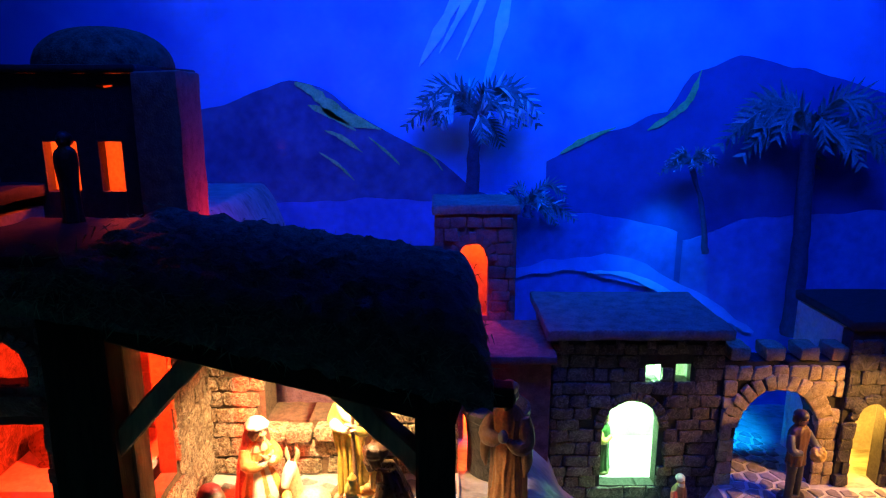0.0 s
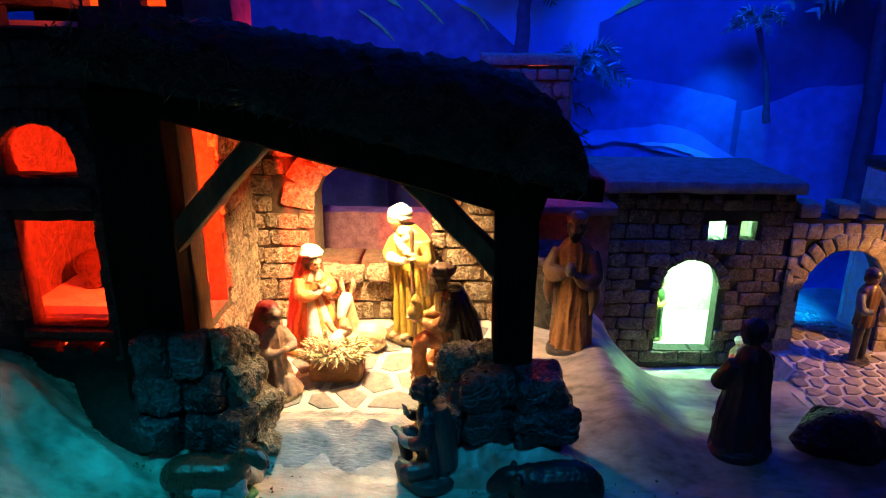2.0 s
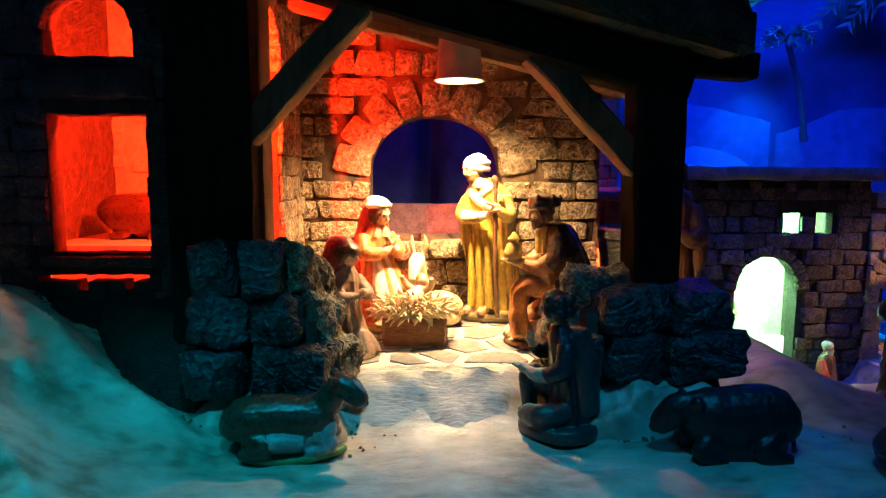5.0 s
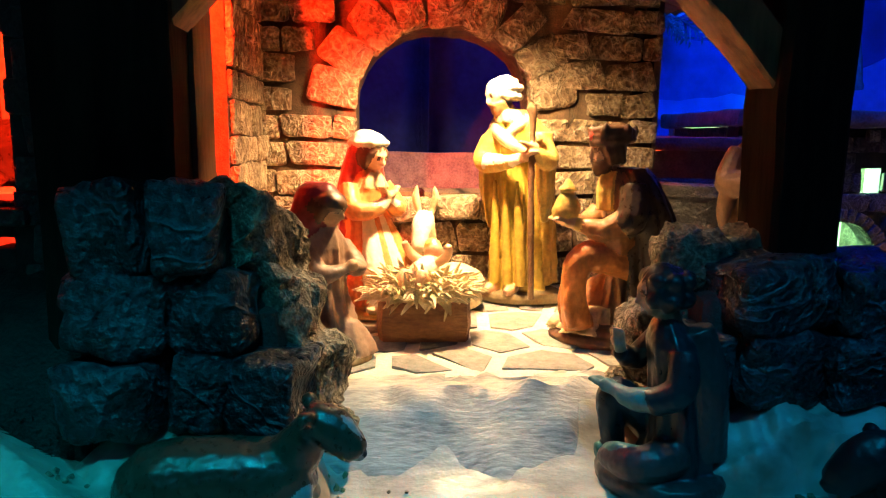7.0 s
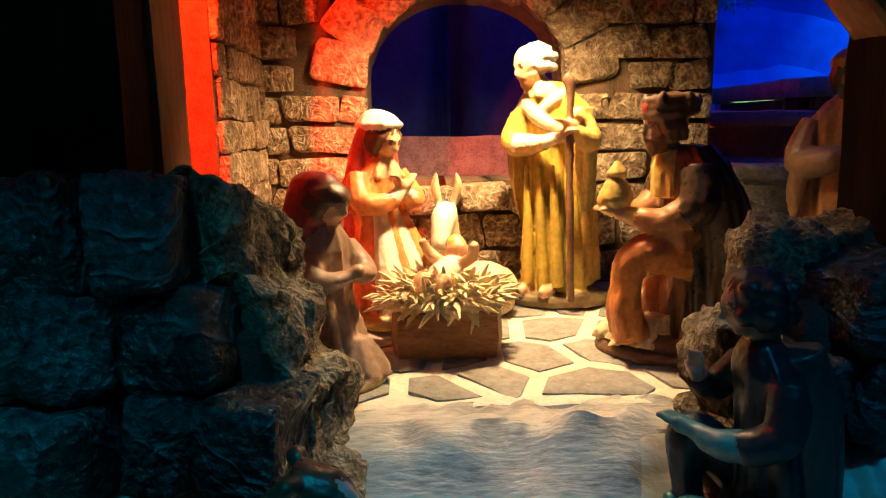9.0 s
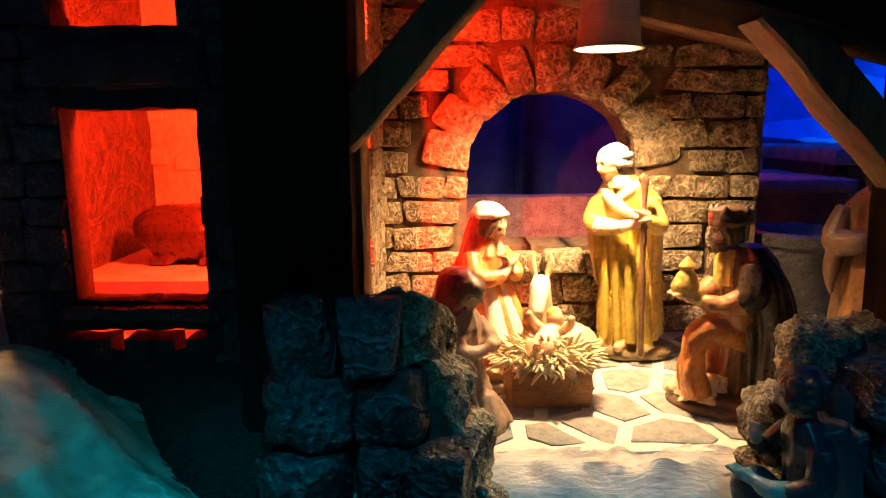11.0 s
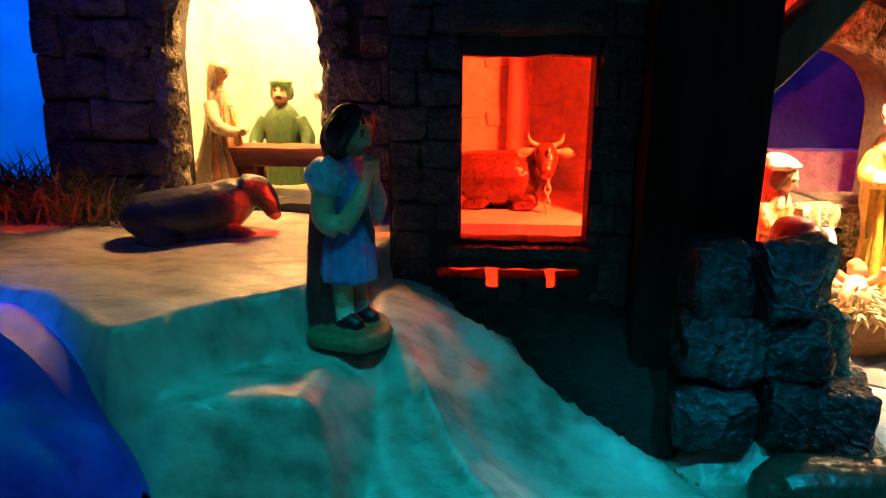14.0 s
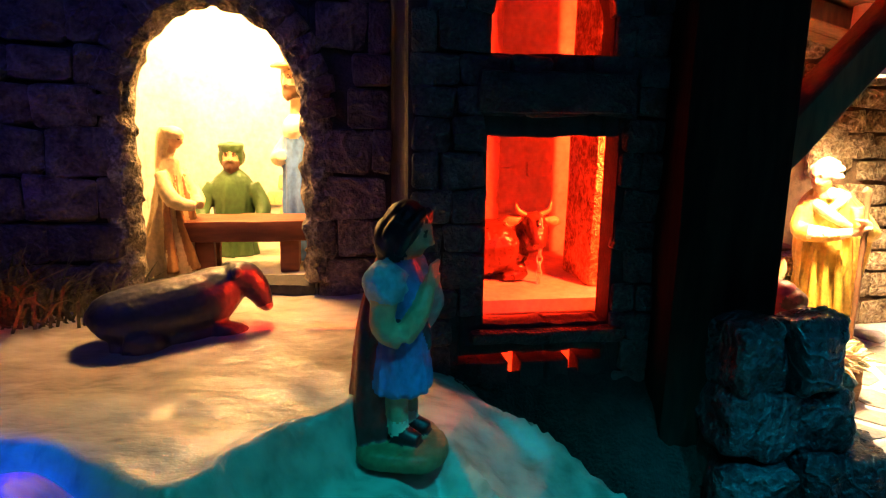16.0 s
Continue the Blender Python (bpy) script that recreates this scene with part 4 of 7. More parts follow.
# ---- the houses at the lower side ----
def build_green_house():
    h = thing("stone_house", (0.25, 0.88, -0.10), "dark stone house with a green-lit arched door and two small windows", "house")
    door = (0.212, 0.287, -0.092, -0.005, 0.034)
    w1, w2 = (0.264, 0.284, 0.060, 0.084, 0.084), (0.303, 0.323, 0.060, 0.084, 0.084)
    front = part("front_wall", wall_mesh(0.142, 0.365, -0.13, 0.122, 0.810, 0.830, [door, w1, w2, (0.1465, 0.1492, -0.07, 0.035, 0.035)], None, 0.001), M_DARKMORTAR, h, "front wall of dark stone courses")
    course_stones(front, 0.142, 0.365, -0.11, 0.112, 0.810, 0.026, 0.0165, [door, w1, w2], stone_set(M_HOUSESTONE), 0.004, None, 0.011)
    for x0, x1 in ((0.142, 0.156), (0.351, 0.365)):
        bm = bmesh.new()
        box(bm, x0, x1, 0.832, 0.95, -0.13, 0.120)
        part("side_wall", bm, M_HOUSESTONE, h)
    bm = bmesh.new()
    box(bm, 0.142, 0.365, 0.952, 0.965, -0.13, 0.120)
    part("back_wall", bm, M_INNER, h)
    bm = bmesh.new()
    box(bm, 0.158, 0.349, 0.832, 0.950, -0.125, -0.0935)
    part("house_floor", bm, M_INNER, h)
    bm = bmesh.new()
    rough_box(bm, (0.132, 0.795, 0.121), (0.372, 0.968, 0.136), 14, 0.002, 40, 0.004)
    part("roof", bm, M_ROOFTOP, h, "flat plastered roof slab")
    for x0 in (0.149, 0.183, 0.222, 0.262, 0.300, 0.338):
        bm = bmesh.new()
        rough_box(bm, (x0, 0.800, 0.108), (x0 + 0.011, 0.8075, 0.120), 3, 0.001, 90, 0.002)
        part("corbel", bm, M_HOUSESTONE, h)
    return h


def build_gate():
    g = thing("stone_gate", (0.445, 0.82, -0.10), "crenellated stone gateway with a round arch", "gate")
    o = (0.388, 0.494, -0.14, -0.002, 0.052)
    wall = part("gate_wall", wall_mesh(0.3665, 0.522, -0.13, 0.088, 0.808, 0.840, [o], None, 0.001), M_DARKMORTAR, g, "wall of yellow-lit field stones")
    course_stones(wall, 0.3665, 0.522, -0.11, 0.088, 0.808, 0.024, 0.020, [o], stone_set(M_GATESTONE), 0.005, None, 0.019)
    for x0 in (0.372, 0.418, 0.462, 0.503):
        bm = bmesh.new()
        rough_box(bm, (x0, 0.806, 0.0895), (x0 + 0.026, 0.842, 0.108), 4, 0.0015, 60, 0.004)
        part("merlon", bm, M_GATESTONE, g)
    # the wall with the yellow doorway beyond
    h = thing("side_house", (0.62, 0.86, -0.10), "dark house with a yellow-lit arched doorway", "house")
    d = (0.543, 0.584, -0.11, 0.010, 0.034)
    w = part("front_wall", wall_mesh(0.524, 0.80, -0.14, 0.13, 0.802, 0.825, [d], None, 0.001), M_DARKMORTAR, h, "dark front wall")
    course_stones(w, 0.524, 0.80, -0.12, 0.125, 0.802, 0.028, 0.019, [d], stone_set(M_DARKSTONE), 0.004, None, 0.011)
    bm = bmesh.new()
    box(bm, 0.524, 0.80, 0.93, 0.94, -0.14, 0.13)
    box(bm, 0.524, 0.534, 0.827, 0.928, -0.14, 0.13)
    part("inner_wall", bm, M_INNER, h, "pale wall inside the doorway")
    bm = bmesh.new()
    rough_box(bm, (0.523, 0.80, 0.132), (0.81, 0.95, 0.146), 12, 0.002, 40, 0.004)
    part("roof", bm, M_DARKMORTAR, h)


def build_far_tower():
    t = thing("watch_tower", (0.045, 0.95, 0.10), "reddish stone tower with an orange-lit arched window", "tower")
    o = (0.020, 0.064, 0.113, 0.195, 0.222)
    front = part("front_wall", wall_mesh(-0.012, 0.104, 0.06, 0.262, 0.920, 0.935, [o], None, 0.001), M_REDSTONE, t, "front wall of red-grey stones")
    course_stones(front, -0.012, 0.104, 0.10, 0.258, 0.920, 0.024, 0.0175, [o], stone_set(M_REDSTONE), 0.004, None, 0.013)
    bm = bmesh.new()
    box(bm, -0.012, -0.002, 0.937, 1.01, 0.06, 0.262)
    box(bm, 0.094, 0.104, 0.937, 1.01, 0.06, 0.262)
    box(bm, -0.012, 0.104, 1.0105, 1.02, 0.06, 0.262)
    part("inner_wall", bm, M_INNER, t)
    bm = bmesh.new()
    rough_box(bm, (-0.016, 0.915, 0.2625), (0.108, 1.022, 0.276), 10, 0.0012, 40, 0.003)
    part("roof", bm, M_ROOFTOP, t, "flat roof slab")
    # the red house at its foot
    h = thing("red_house", (0.08, 0.86, 0.0), "red plastered house with a glowing doorway", "house")
    d = (0.026, 0.062, -0.008, 0.028, 0.046)
    bm = wall_mesh(0.0, 0.136, -0.06, 0.098, 0.78, 0.795, [d], None, 0.001)
    part("front_wall", bm, M_REDSTONE, h, "rough red plaster wall")
    bm = bmesh.new()
    box(bm, 0.0, 0.136, 0.86, 0.87, -0.06, 0.098)
    box(bm, 0.126, 0.136, 0.797, 0.858, -0.06, 0.098)
    box(bm, 0.0, 0.010, 0.797, 0.858, -0.06, 0.098)
    part("inner_wall", bm, M_INNER, h)
    bm = bmesh.new()
    rough_box(bm, (-0.006, 0.772, 0.0985), (0.142, 0.912, 0.110), 10, 0.0015, 40, 0.003)
    part("roof", bm, M_REDSTONE, h, "flat red roof")
    # low wall seen through the stable's window
    bm = wall_mesh(-0.34, -0.03, -0.02, 0.093, 0.80, 0.83, (), None, 0.0015)
    w = whole("low_wall", bm, M_REDSTONE, "low reddish garden wall behind the stable", "wall")
    # house added close behind the stable to darken the arch view, shade in its colour
    n = thing("back_house", (-0.17, 0.88, 0.0), "house behind the stable, its shade put into a dark navy colour", "house")
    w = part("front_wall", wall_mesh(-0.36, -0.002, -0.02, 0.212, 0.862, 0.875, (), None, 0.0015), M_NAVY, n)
    bm = bmesh.new()
    rough_box(bm, (-0.362, 0.858, 0.2125), (-0.001, 0.905, 0.222), 14, 0.002, 40, 0.003)
    part("roof", bm, M_DARKMORTAR, n)
    # round stone basin beside the stable
    b = thing("stone_basin", (0.055, 0.735, 0.0), "round dark basin with a worn rim", "basin")
    bm = bmesh.new()
    rings = []
    for z, r in ((-0.02, 0.034), (0.03, 0.033), (0.062, 0.036), (0.066, 0.040), (0.074, 0.040), (0.076, 0.036), (0.066, 0.030)):
        rings.append([(0.062 + r * math.cos(a), 0.715 + r * math.sin(a), z) for a in (2 * math.pi * k / 30 for k in range(30))])
    ring_loft(bm, rings)
    part("bowl", bm, M_DARKSTONE, b)


def build_dome_house():
    h = thing("domed_house", (-0.36, 0.76, 0.28), "dark domed house with two orange-lit windows", "house")
    w1, w2 = (-0.420, -0.384, 0.325, 0.378, 0.378), (-0.362, -0.337, 0.325, 0.378, 0.378)
    slit = (-0.357, -0.340, 0.4330, 0.4355, 0.4355)
    front = part("front_wall", wall_mesh(-0.47, -0.318, 0.25, 0.447, 0.705, 0.720, [w1, w2, slit], None, 0.0012), M_DARKMORTAR, h, "dark front wall")
    bm = bmesh.new()
    box(bm, -0.47, -0.46, 0.722, 0.86, 0.25, 0.445)
    box(bm, -0.328, -0.318, 0.722, 0.86, 0.25, 0.445)
    box(bm, -0.47, -0.318, 0.862, 0.872, 0.25, 0.445)
    part("side_wall", bm, M_INNER, h)
    bm = bmesh.new()
    rough_box(bm, (-0.476, 0.70, 0.4475), (-0.314, 0.875, 0.456), 12, 0.001, 40, 0.003)
    part("flat_roof", bm, M_DARKMORTAR, h)
    bm = bmesh.new()
    rings = []
    for k in range(12):
        a = k / 11 * math.pi / 2 * 0.98
        r, z = 0.074 * math.cos(a) ** 0.8, 0.455 + 0.045 * math.sin(a)
        rings.append([(-0.384 + r * math.cos(t), 0.785 + r * math.sin(t), z) for t in (2 * math.pi * j / 36 for j in range(36))])
    ring_loft(bm, rings)
    part("dome", bm, M_THATCH, h, "low dark green dome")
    bm = bmesh.new()
    rough_box(bm, (-0.3165, 0.690, 0.25), (-0.268, 0.76, 0.450), 12, 0.002, 30, 0.006)
    part("turret", bm, M_REDSTONE, h, "reddish rounded corner turret")


# ---- rocks ----
def boulder_shapes(mat):
    """Unit rocks: worn blocks or lumps with hollows, chipped edges and a grainy face."""
    if mat.name not in STONES:
        made = []
        for k in range(7):
            bm = bmesh.new()
            box(bm, -0.5, 0.5, -0.5, 0.5, -0.5, 0.5)
            bmesh.ops.subdivide_edges(bm, edges=bm.edges[:], cuts=9, use_grid_fill=True)
            off = Vector((k * 7.3, k * 3.1, 5.0))
            power = 7.0 if mat is M_ROCK else 3.0
            for v in bm.verts:
                p = v.co * 2
                r = (abs(p.x) ** power + abs(p.y) ** power + abs(p.z) ** power) ** (1 / power)
                v.co = p / r * 0.52
                n = v.co.normalized()
                v.co += noise.noise_vector(v.co * 1.7 + off) * 0.13 + n * (0.07 * noise.noise(v.co * 5 + off) - 0.05 * abs(noise.noise(v.co * 9 + off)))
                if mat is not M_ROCK:
                    v.co += n * 0.09 * noise.noise(v.co * 13 + off)
            bmesh.ops.recalc_face_normals(bm, faces=bm.faces[:])
            me = bpy.data.meshes.new("rock")
            bm.to_mesh(me)
            bm.free()
            me.shade_smooth()
            me.materials.append(mat)
            made.append(me)
        STONES[mat.name] = made
    return STONES[mat.name]


def rock_pile(name, place, rocks, label, mat):
    t = thing(name, place, label, "rocks")
    shapes = boulder_shapes(mat)
    for x, y, z, sx, sy, sz in rocks:
        lay(t, shapes, Matrix.LocRotScale((x, y, z), Euler((random.uniform(-0.15, 0.15), random.uniform(-0.12, 0.12), random.uniform(-0.3, 0.3))), (sx, sy, sz)), "rock")
    return t


def build_rocks():
    random.seed(77)

    def blocks(rows, y, depth):
        return [((a + b) / 2, y + 0.012 * (row % 2 == 1) * 0.3 - 0.003 * row + random.uniform(-0.002, 0.002), (lo + hi) / 2, (b - a) * 1.08, depth, (hi - lo) * 1.12) for row, (lo, hi, spans) in enumerate(rows) for a, b in spans]

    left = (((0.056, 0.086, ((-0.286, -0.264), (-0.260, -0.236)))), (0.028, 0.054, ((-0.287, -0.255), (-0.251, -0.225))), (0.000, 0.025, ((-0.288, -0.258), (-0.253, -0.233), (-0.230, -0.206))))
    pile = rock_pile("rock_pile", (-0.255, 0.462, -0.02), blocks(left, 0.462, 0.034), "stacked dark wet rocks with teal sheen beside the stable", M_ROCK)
    bm = bmesh.new()
    rough_box(bm, (-0.286, 0.458, -0.03), (-0.240, 0.482, 0.078), 16, 0.004, 50, 0.006)
    part("rock_core", bm, M_DARKMORTAR, pile)
    bm = bmesh.new()
    rough_box(bm, (-0.242, 0.458, -0.03), (-0.215, 0.482, 0.040), 12, 0.004, 50, 0.006)
    part("rock_core", bm, M_DARKMORTAR, pile)
    # pale skin for the pile's lamplit side, brightness carried by the material
    bm = bmesh.new()
    grid = []
    for i in range(49):
        u = i / 48
        row = []
        for j in range(25):
            v = j / 24
            step = 0.5 + 0.5 * math.sin(u * 6.283 * 3.5 - 1.2)
            p = Vector((-0.238 + 0.040 * u ** 0.9 + 0.024 * v - 0.012 * v * v + 0.006 * step, 0.462 + 0.046 * v, 0.090 - 0.108 * u + 0.007 * step - 0.02 * v * (1 - u)))
            q = noise.noise_vector(p * 55) * 0.006 + noise.noise_vector(p * 170) * 0.0030 + noise.noise_vector(p * 420) * 0.0012
            row.append(bm.verts.new(p + q))
        back = row[-1].co + Vector((-0.03, 0.004, -0.004))
        row.append(bm.verts.new(back))
        row.insert(0, bm.verts.new(row[0].co + Vector((-0.02, 0.012, -0.012))))
        grid.append(row)
    for a, b in zip(grid, grid[1:]):
        for j in range(len(a) - 1):
            bm.faces.new((a[j], b[j], b[j + 1], a[j + 1]))
    whole("rock_bank", bm, M_PALEROCK, "weathered rock face along the stable's edge, lamplight put into its pale colour", "rock")
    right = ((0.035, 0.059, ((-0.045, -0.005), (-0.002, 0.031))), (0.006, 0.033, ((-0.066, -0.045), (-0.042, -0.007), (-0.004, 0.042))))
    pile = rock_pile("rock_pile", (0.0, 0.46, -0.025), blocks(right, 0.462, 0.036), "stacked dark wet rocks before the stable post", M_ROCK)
    bm = bmesh.new()
    rough_box(bm, (-0.055, 0.458, -0.03), (0.034, 0.484, 0.044), 18, 0.004, 50, 0.006)
    part("rock_core", bm, M_DARKMORTAR, pile)
    # paler copies towards the stable, painted as if the lamp lit them
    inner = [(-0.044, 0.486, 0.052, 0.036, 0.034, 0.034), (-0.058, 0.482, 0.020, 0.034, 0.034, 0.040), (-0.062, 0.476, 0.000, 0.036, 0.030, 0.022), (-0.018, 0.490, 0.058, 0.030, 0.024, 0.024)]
    rock_pile("rock_pile", (-0.045, 0.482, -0.015), inner, "weathered rocks at the stable's edge, lamplight put into their pale colour", M_PALEROCK)
    # plaster dabbed along the feet of the piles
    for x0, x1, yc, top in ((-0.300, -0.196, 0.458, 0.000), (-0.068, 0.056, 0.458, 0.006)):
        bm = bmesh.new()
        n, m = 60, 22
        grid = []
        for i in range(n + 1):
            row = []
            for j in range(m + 1):
                x = x0 + (x1 - x0) * i / n
                a = math.pi * j / m
                end = math.sqrt(max(0.0, math.sin(math.pi * i / n)))
                r = 1 + 0.22 * noise.noise(Vector((x * 60, a * 1.5, 1))) + 0.10 * noise.noise(Vector((x * 160, a * 4, 6)))
                row.append(bm.verts.new((x, yc - 0.024 * math.cos(a) * r * (0.4 + 0.6 * end), -0.031 + (top + 0.031) * math.sin(a) ** 0.7 * r * end)))
            grid.append(row)
        for a, b in zip(grid, grid[1:]):
            for j in range(m):
                bm.faces.new((a[j], b[j], b[j + 1], a[j + 1]))
        whole("plaster_footing", bm, M_GROUND, "uneven plaster footing below the stacked rocks", "plaster")
    # near-black bank with loose fibres at the foot of the tower
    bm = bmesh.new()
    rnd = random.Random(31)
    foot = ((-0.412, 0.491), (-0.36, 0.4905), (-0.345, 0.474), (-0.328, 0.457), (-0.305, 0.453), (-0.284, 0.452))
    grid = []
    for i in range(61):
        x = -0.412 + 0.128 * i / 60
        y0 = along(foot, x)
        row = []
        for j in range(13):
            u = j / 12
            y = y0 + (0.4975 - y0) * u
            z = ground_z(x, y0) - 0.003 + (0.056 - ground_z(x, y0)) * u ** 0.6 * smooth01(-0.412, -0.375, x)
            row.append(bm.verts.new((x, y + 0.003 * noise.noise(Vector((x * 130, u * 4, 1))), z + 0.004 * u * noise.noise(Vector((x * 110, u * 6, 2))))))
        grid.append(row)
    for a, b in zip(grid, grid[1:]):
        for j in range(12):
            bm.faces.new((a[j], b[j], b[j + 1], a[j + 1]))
    bank = whole("fibrous_bank", bm, M_BANK, "dark fibrous bank at the foot of the tower", "bank")
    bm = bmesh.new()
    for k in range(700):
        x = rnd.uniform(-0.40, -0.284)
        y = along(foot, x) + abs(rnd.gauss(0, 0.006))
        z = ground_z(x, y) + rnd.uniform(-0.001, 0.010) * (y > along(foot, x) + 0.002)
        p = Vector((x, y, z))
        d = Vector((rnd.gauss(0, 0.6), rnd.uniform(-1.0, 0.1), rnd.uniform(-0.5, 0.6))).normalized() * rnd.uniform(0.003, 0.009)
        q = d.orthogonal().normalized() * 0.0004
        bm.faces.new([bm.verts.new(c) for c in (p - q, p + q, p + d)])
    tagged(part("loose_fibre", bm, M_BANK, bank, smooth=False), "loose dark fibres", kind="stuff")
    # loose boulders on the slope
    for x, y, s in ((0.275, 0.50, 0.06), (0.118, 0.385, 0.05)):
        bm = bmesh.new()
        bmesh.ops.create_icosphere(bm, subdivisions=4, radius=0.5)
        for v in bm.verts:
            v.co += noise.noise_vector(v.co * 2.2 + Vector((x * 50, y, 0))) * 0.16 + noise.noise_vector(v.co * 9) * 0.03
        bm.transform(Matrix.LocRotScale((x, y, ground_z(x, y) + s * 0.22), None, (s * 1.2, s, s * 0.75)))
        whole("boulder", bm, M_ROCK, "dark rounded boulder lying on the slope", "boulder", "boulders")


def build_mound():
    """A low added mound, painted as if blue-lit, that runs down from the terrace towards the front."""
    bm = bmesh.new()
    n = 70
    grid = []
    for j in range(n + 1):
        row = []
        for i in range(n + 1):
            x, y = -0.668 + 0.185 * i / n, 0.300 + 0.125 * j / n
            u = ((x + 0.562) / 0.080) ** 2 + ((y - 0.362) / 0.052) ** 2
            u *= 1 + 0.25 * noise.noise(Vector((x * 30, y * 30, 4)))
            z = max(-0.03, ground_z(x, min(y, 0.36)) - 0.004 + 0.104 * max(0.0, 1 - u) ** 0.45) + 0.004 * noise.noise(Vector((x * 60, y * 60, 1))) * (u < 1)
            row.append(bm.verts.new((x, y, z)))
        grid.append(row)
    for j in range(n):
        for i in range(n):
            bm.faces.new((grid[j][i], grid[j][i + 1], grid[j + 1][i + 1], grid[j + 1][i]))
    whole("blue_light_mound", bm, M_BLUELIGHT, "low added mound below the terrace, blue light put into its colour", "mound")


def build_scatter():
    """Pebbles, plaster crumbs and moss between the rocks."""
    rnd = random.Random(21)
    for name, mat, label, spots, n, size in (("pebbles", M_PALEROCK, "small pale pebbles and crumbs on the ground", ((-0.24, 0.44, 0.04, 0.006), (0.02, 0.44, 0.04, 0.006)), 34, 0.0011),
                                             ("moss", M_MOSS, "small tufts of moss along the rocks", ((0.02, 0.433, 0.03, 0.003), (-0.215, 0.452, 0.010, 0.004)), 50, 0.0016)):
        bm = bmesh.new()
        for cx, cy, sx, sy in spots:
            for k in range(n):
                x, y = cx + rnd.gauss(0, sx), cy + rnd.gauss(0, sy)
                r = size * rnd.uniform(0.4, 1.3)
                tmp = bmesh.new()
                bmesh.ops.create_icosphere(tmp, subdivisions=1, radius=r)
                for v in tmp.verts:
                    v.co *= rnd.uniform(0.6, 1.35)
                absorb(bm, tmp, Matrix.Translation((x, y, ground_z(x, y) + r * 0.35)))
        whole(name, bm, mat, label, name, kind="stuff", smooth=False)
    bm = bmesh.new()
    rough_box(bm, (0.405, 0.955, -0.13), (0.455, 1.0, -0.01), 14, 0.010, 25, 0.012)
    for v in bm.verts:
        k = max(0.0, (v.co.z + 0.12) / 0.12)
        v.co.x = 0.425 + (v.co.x - 0.425) * (1.5 - 1.1 * k)
    whole("pale_cliff", bm, M_INNER, "pale jagged rock lit blue behind the gateway", "rock")


def build_cobbles():
    bm = bmesh.new()
    n = 26
    g = [[bm.verts.new((0.27 + 0.36 * i / n, 0.60 + 0.36 * j / n, ground_z(0.27 + 0.36 * i / n, 0.60 + 0.36 * j / n) + 0.0012)) for i in range(n + 1)] for j in range(n + 1)]
    for j in range(n):
        for i in range(n):
            x, y = 0.27 + 0.36 * (i + 0.5) / n, 0.60 + 0.36 * (j + 0.5) / n
            if path_in(x, y):
                bm.faces.new((g[j][i], g[j][i + 1], g[j + 1][i + 1], g[j + 1][i]))
    bmesh.ops.delete(bm, geom=[v for v in bm.verts if not v.link_faces], context="VERTS")
    pave = whole("pavement", bm, M_FLOOR, "pale path with cobbles before the gate", "pavement", kind="structure")
    for c, poly in cells(0.27, 0.63, 0.60, 0.96, 0.021, 0.005, 12, path_in):
        under(link("cobble", slab_stone(c, poly, 0.0022, lambda x, y: ground_z(x, y) + 0.001), M_COBBLE), pave)


def path_in(x, y):
    edge = 0.37 - 0.25 * (0.79 - y) if y < 0.79 else 0.39
    return edge < x < (0.64 if y < 0.79 else 0.492) and (x - 0.47) ** 2 / 0.034 + (y - 0.80) ** 2 / 0.036 < 1.0


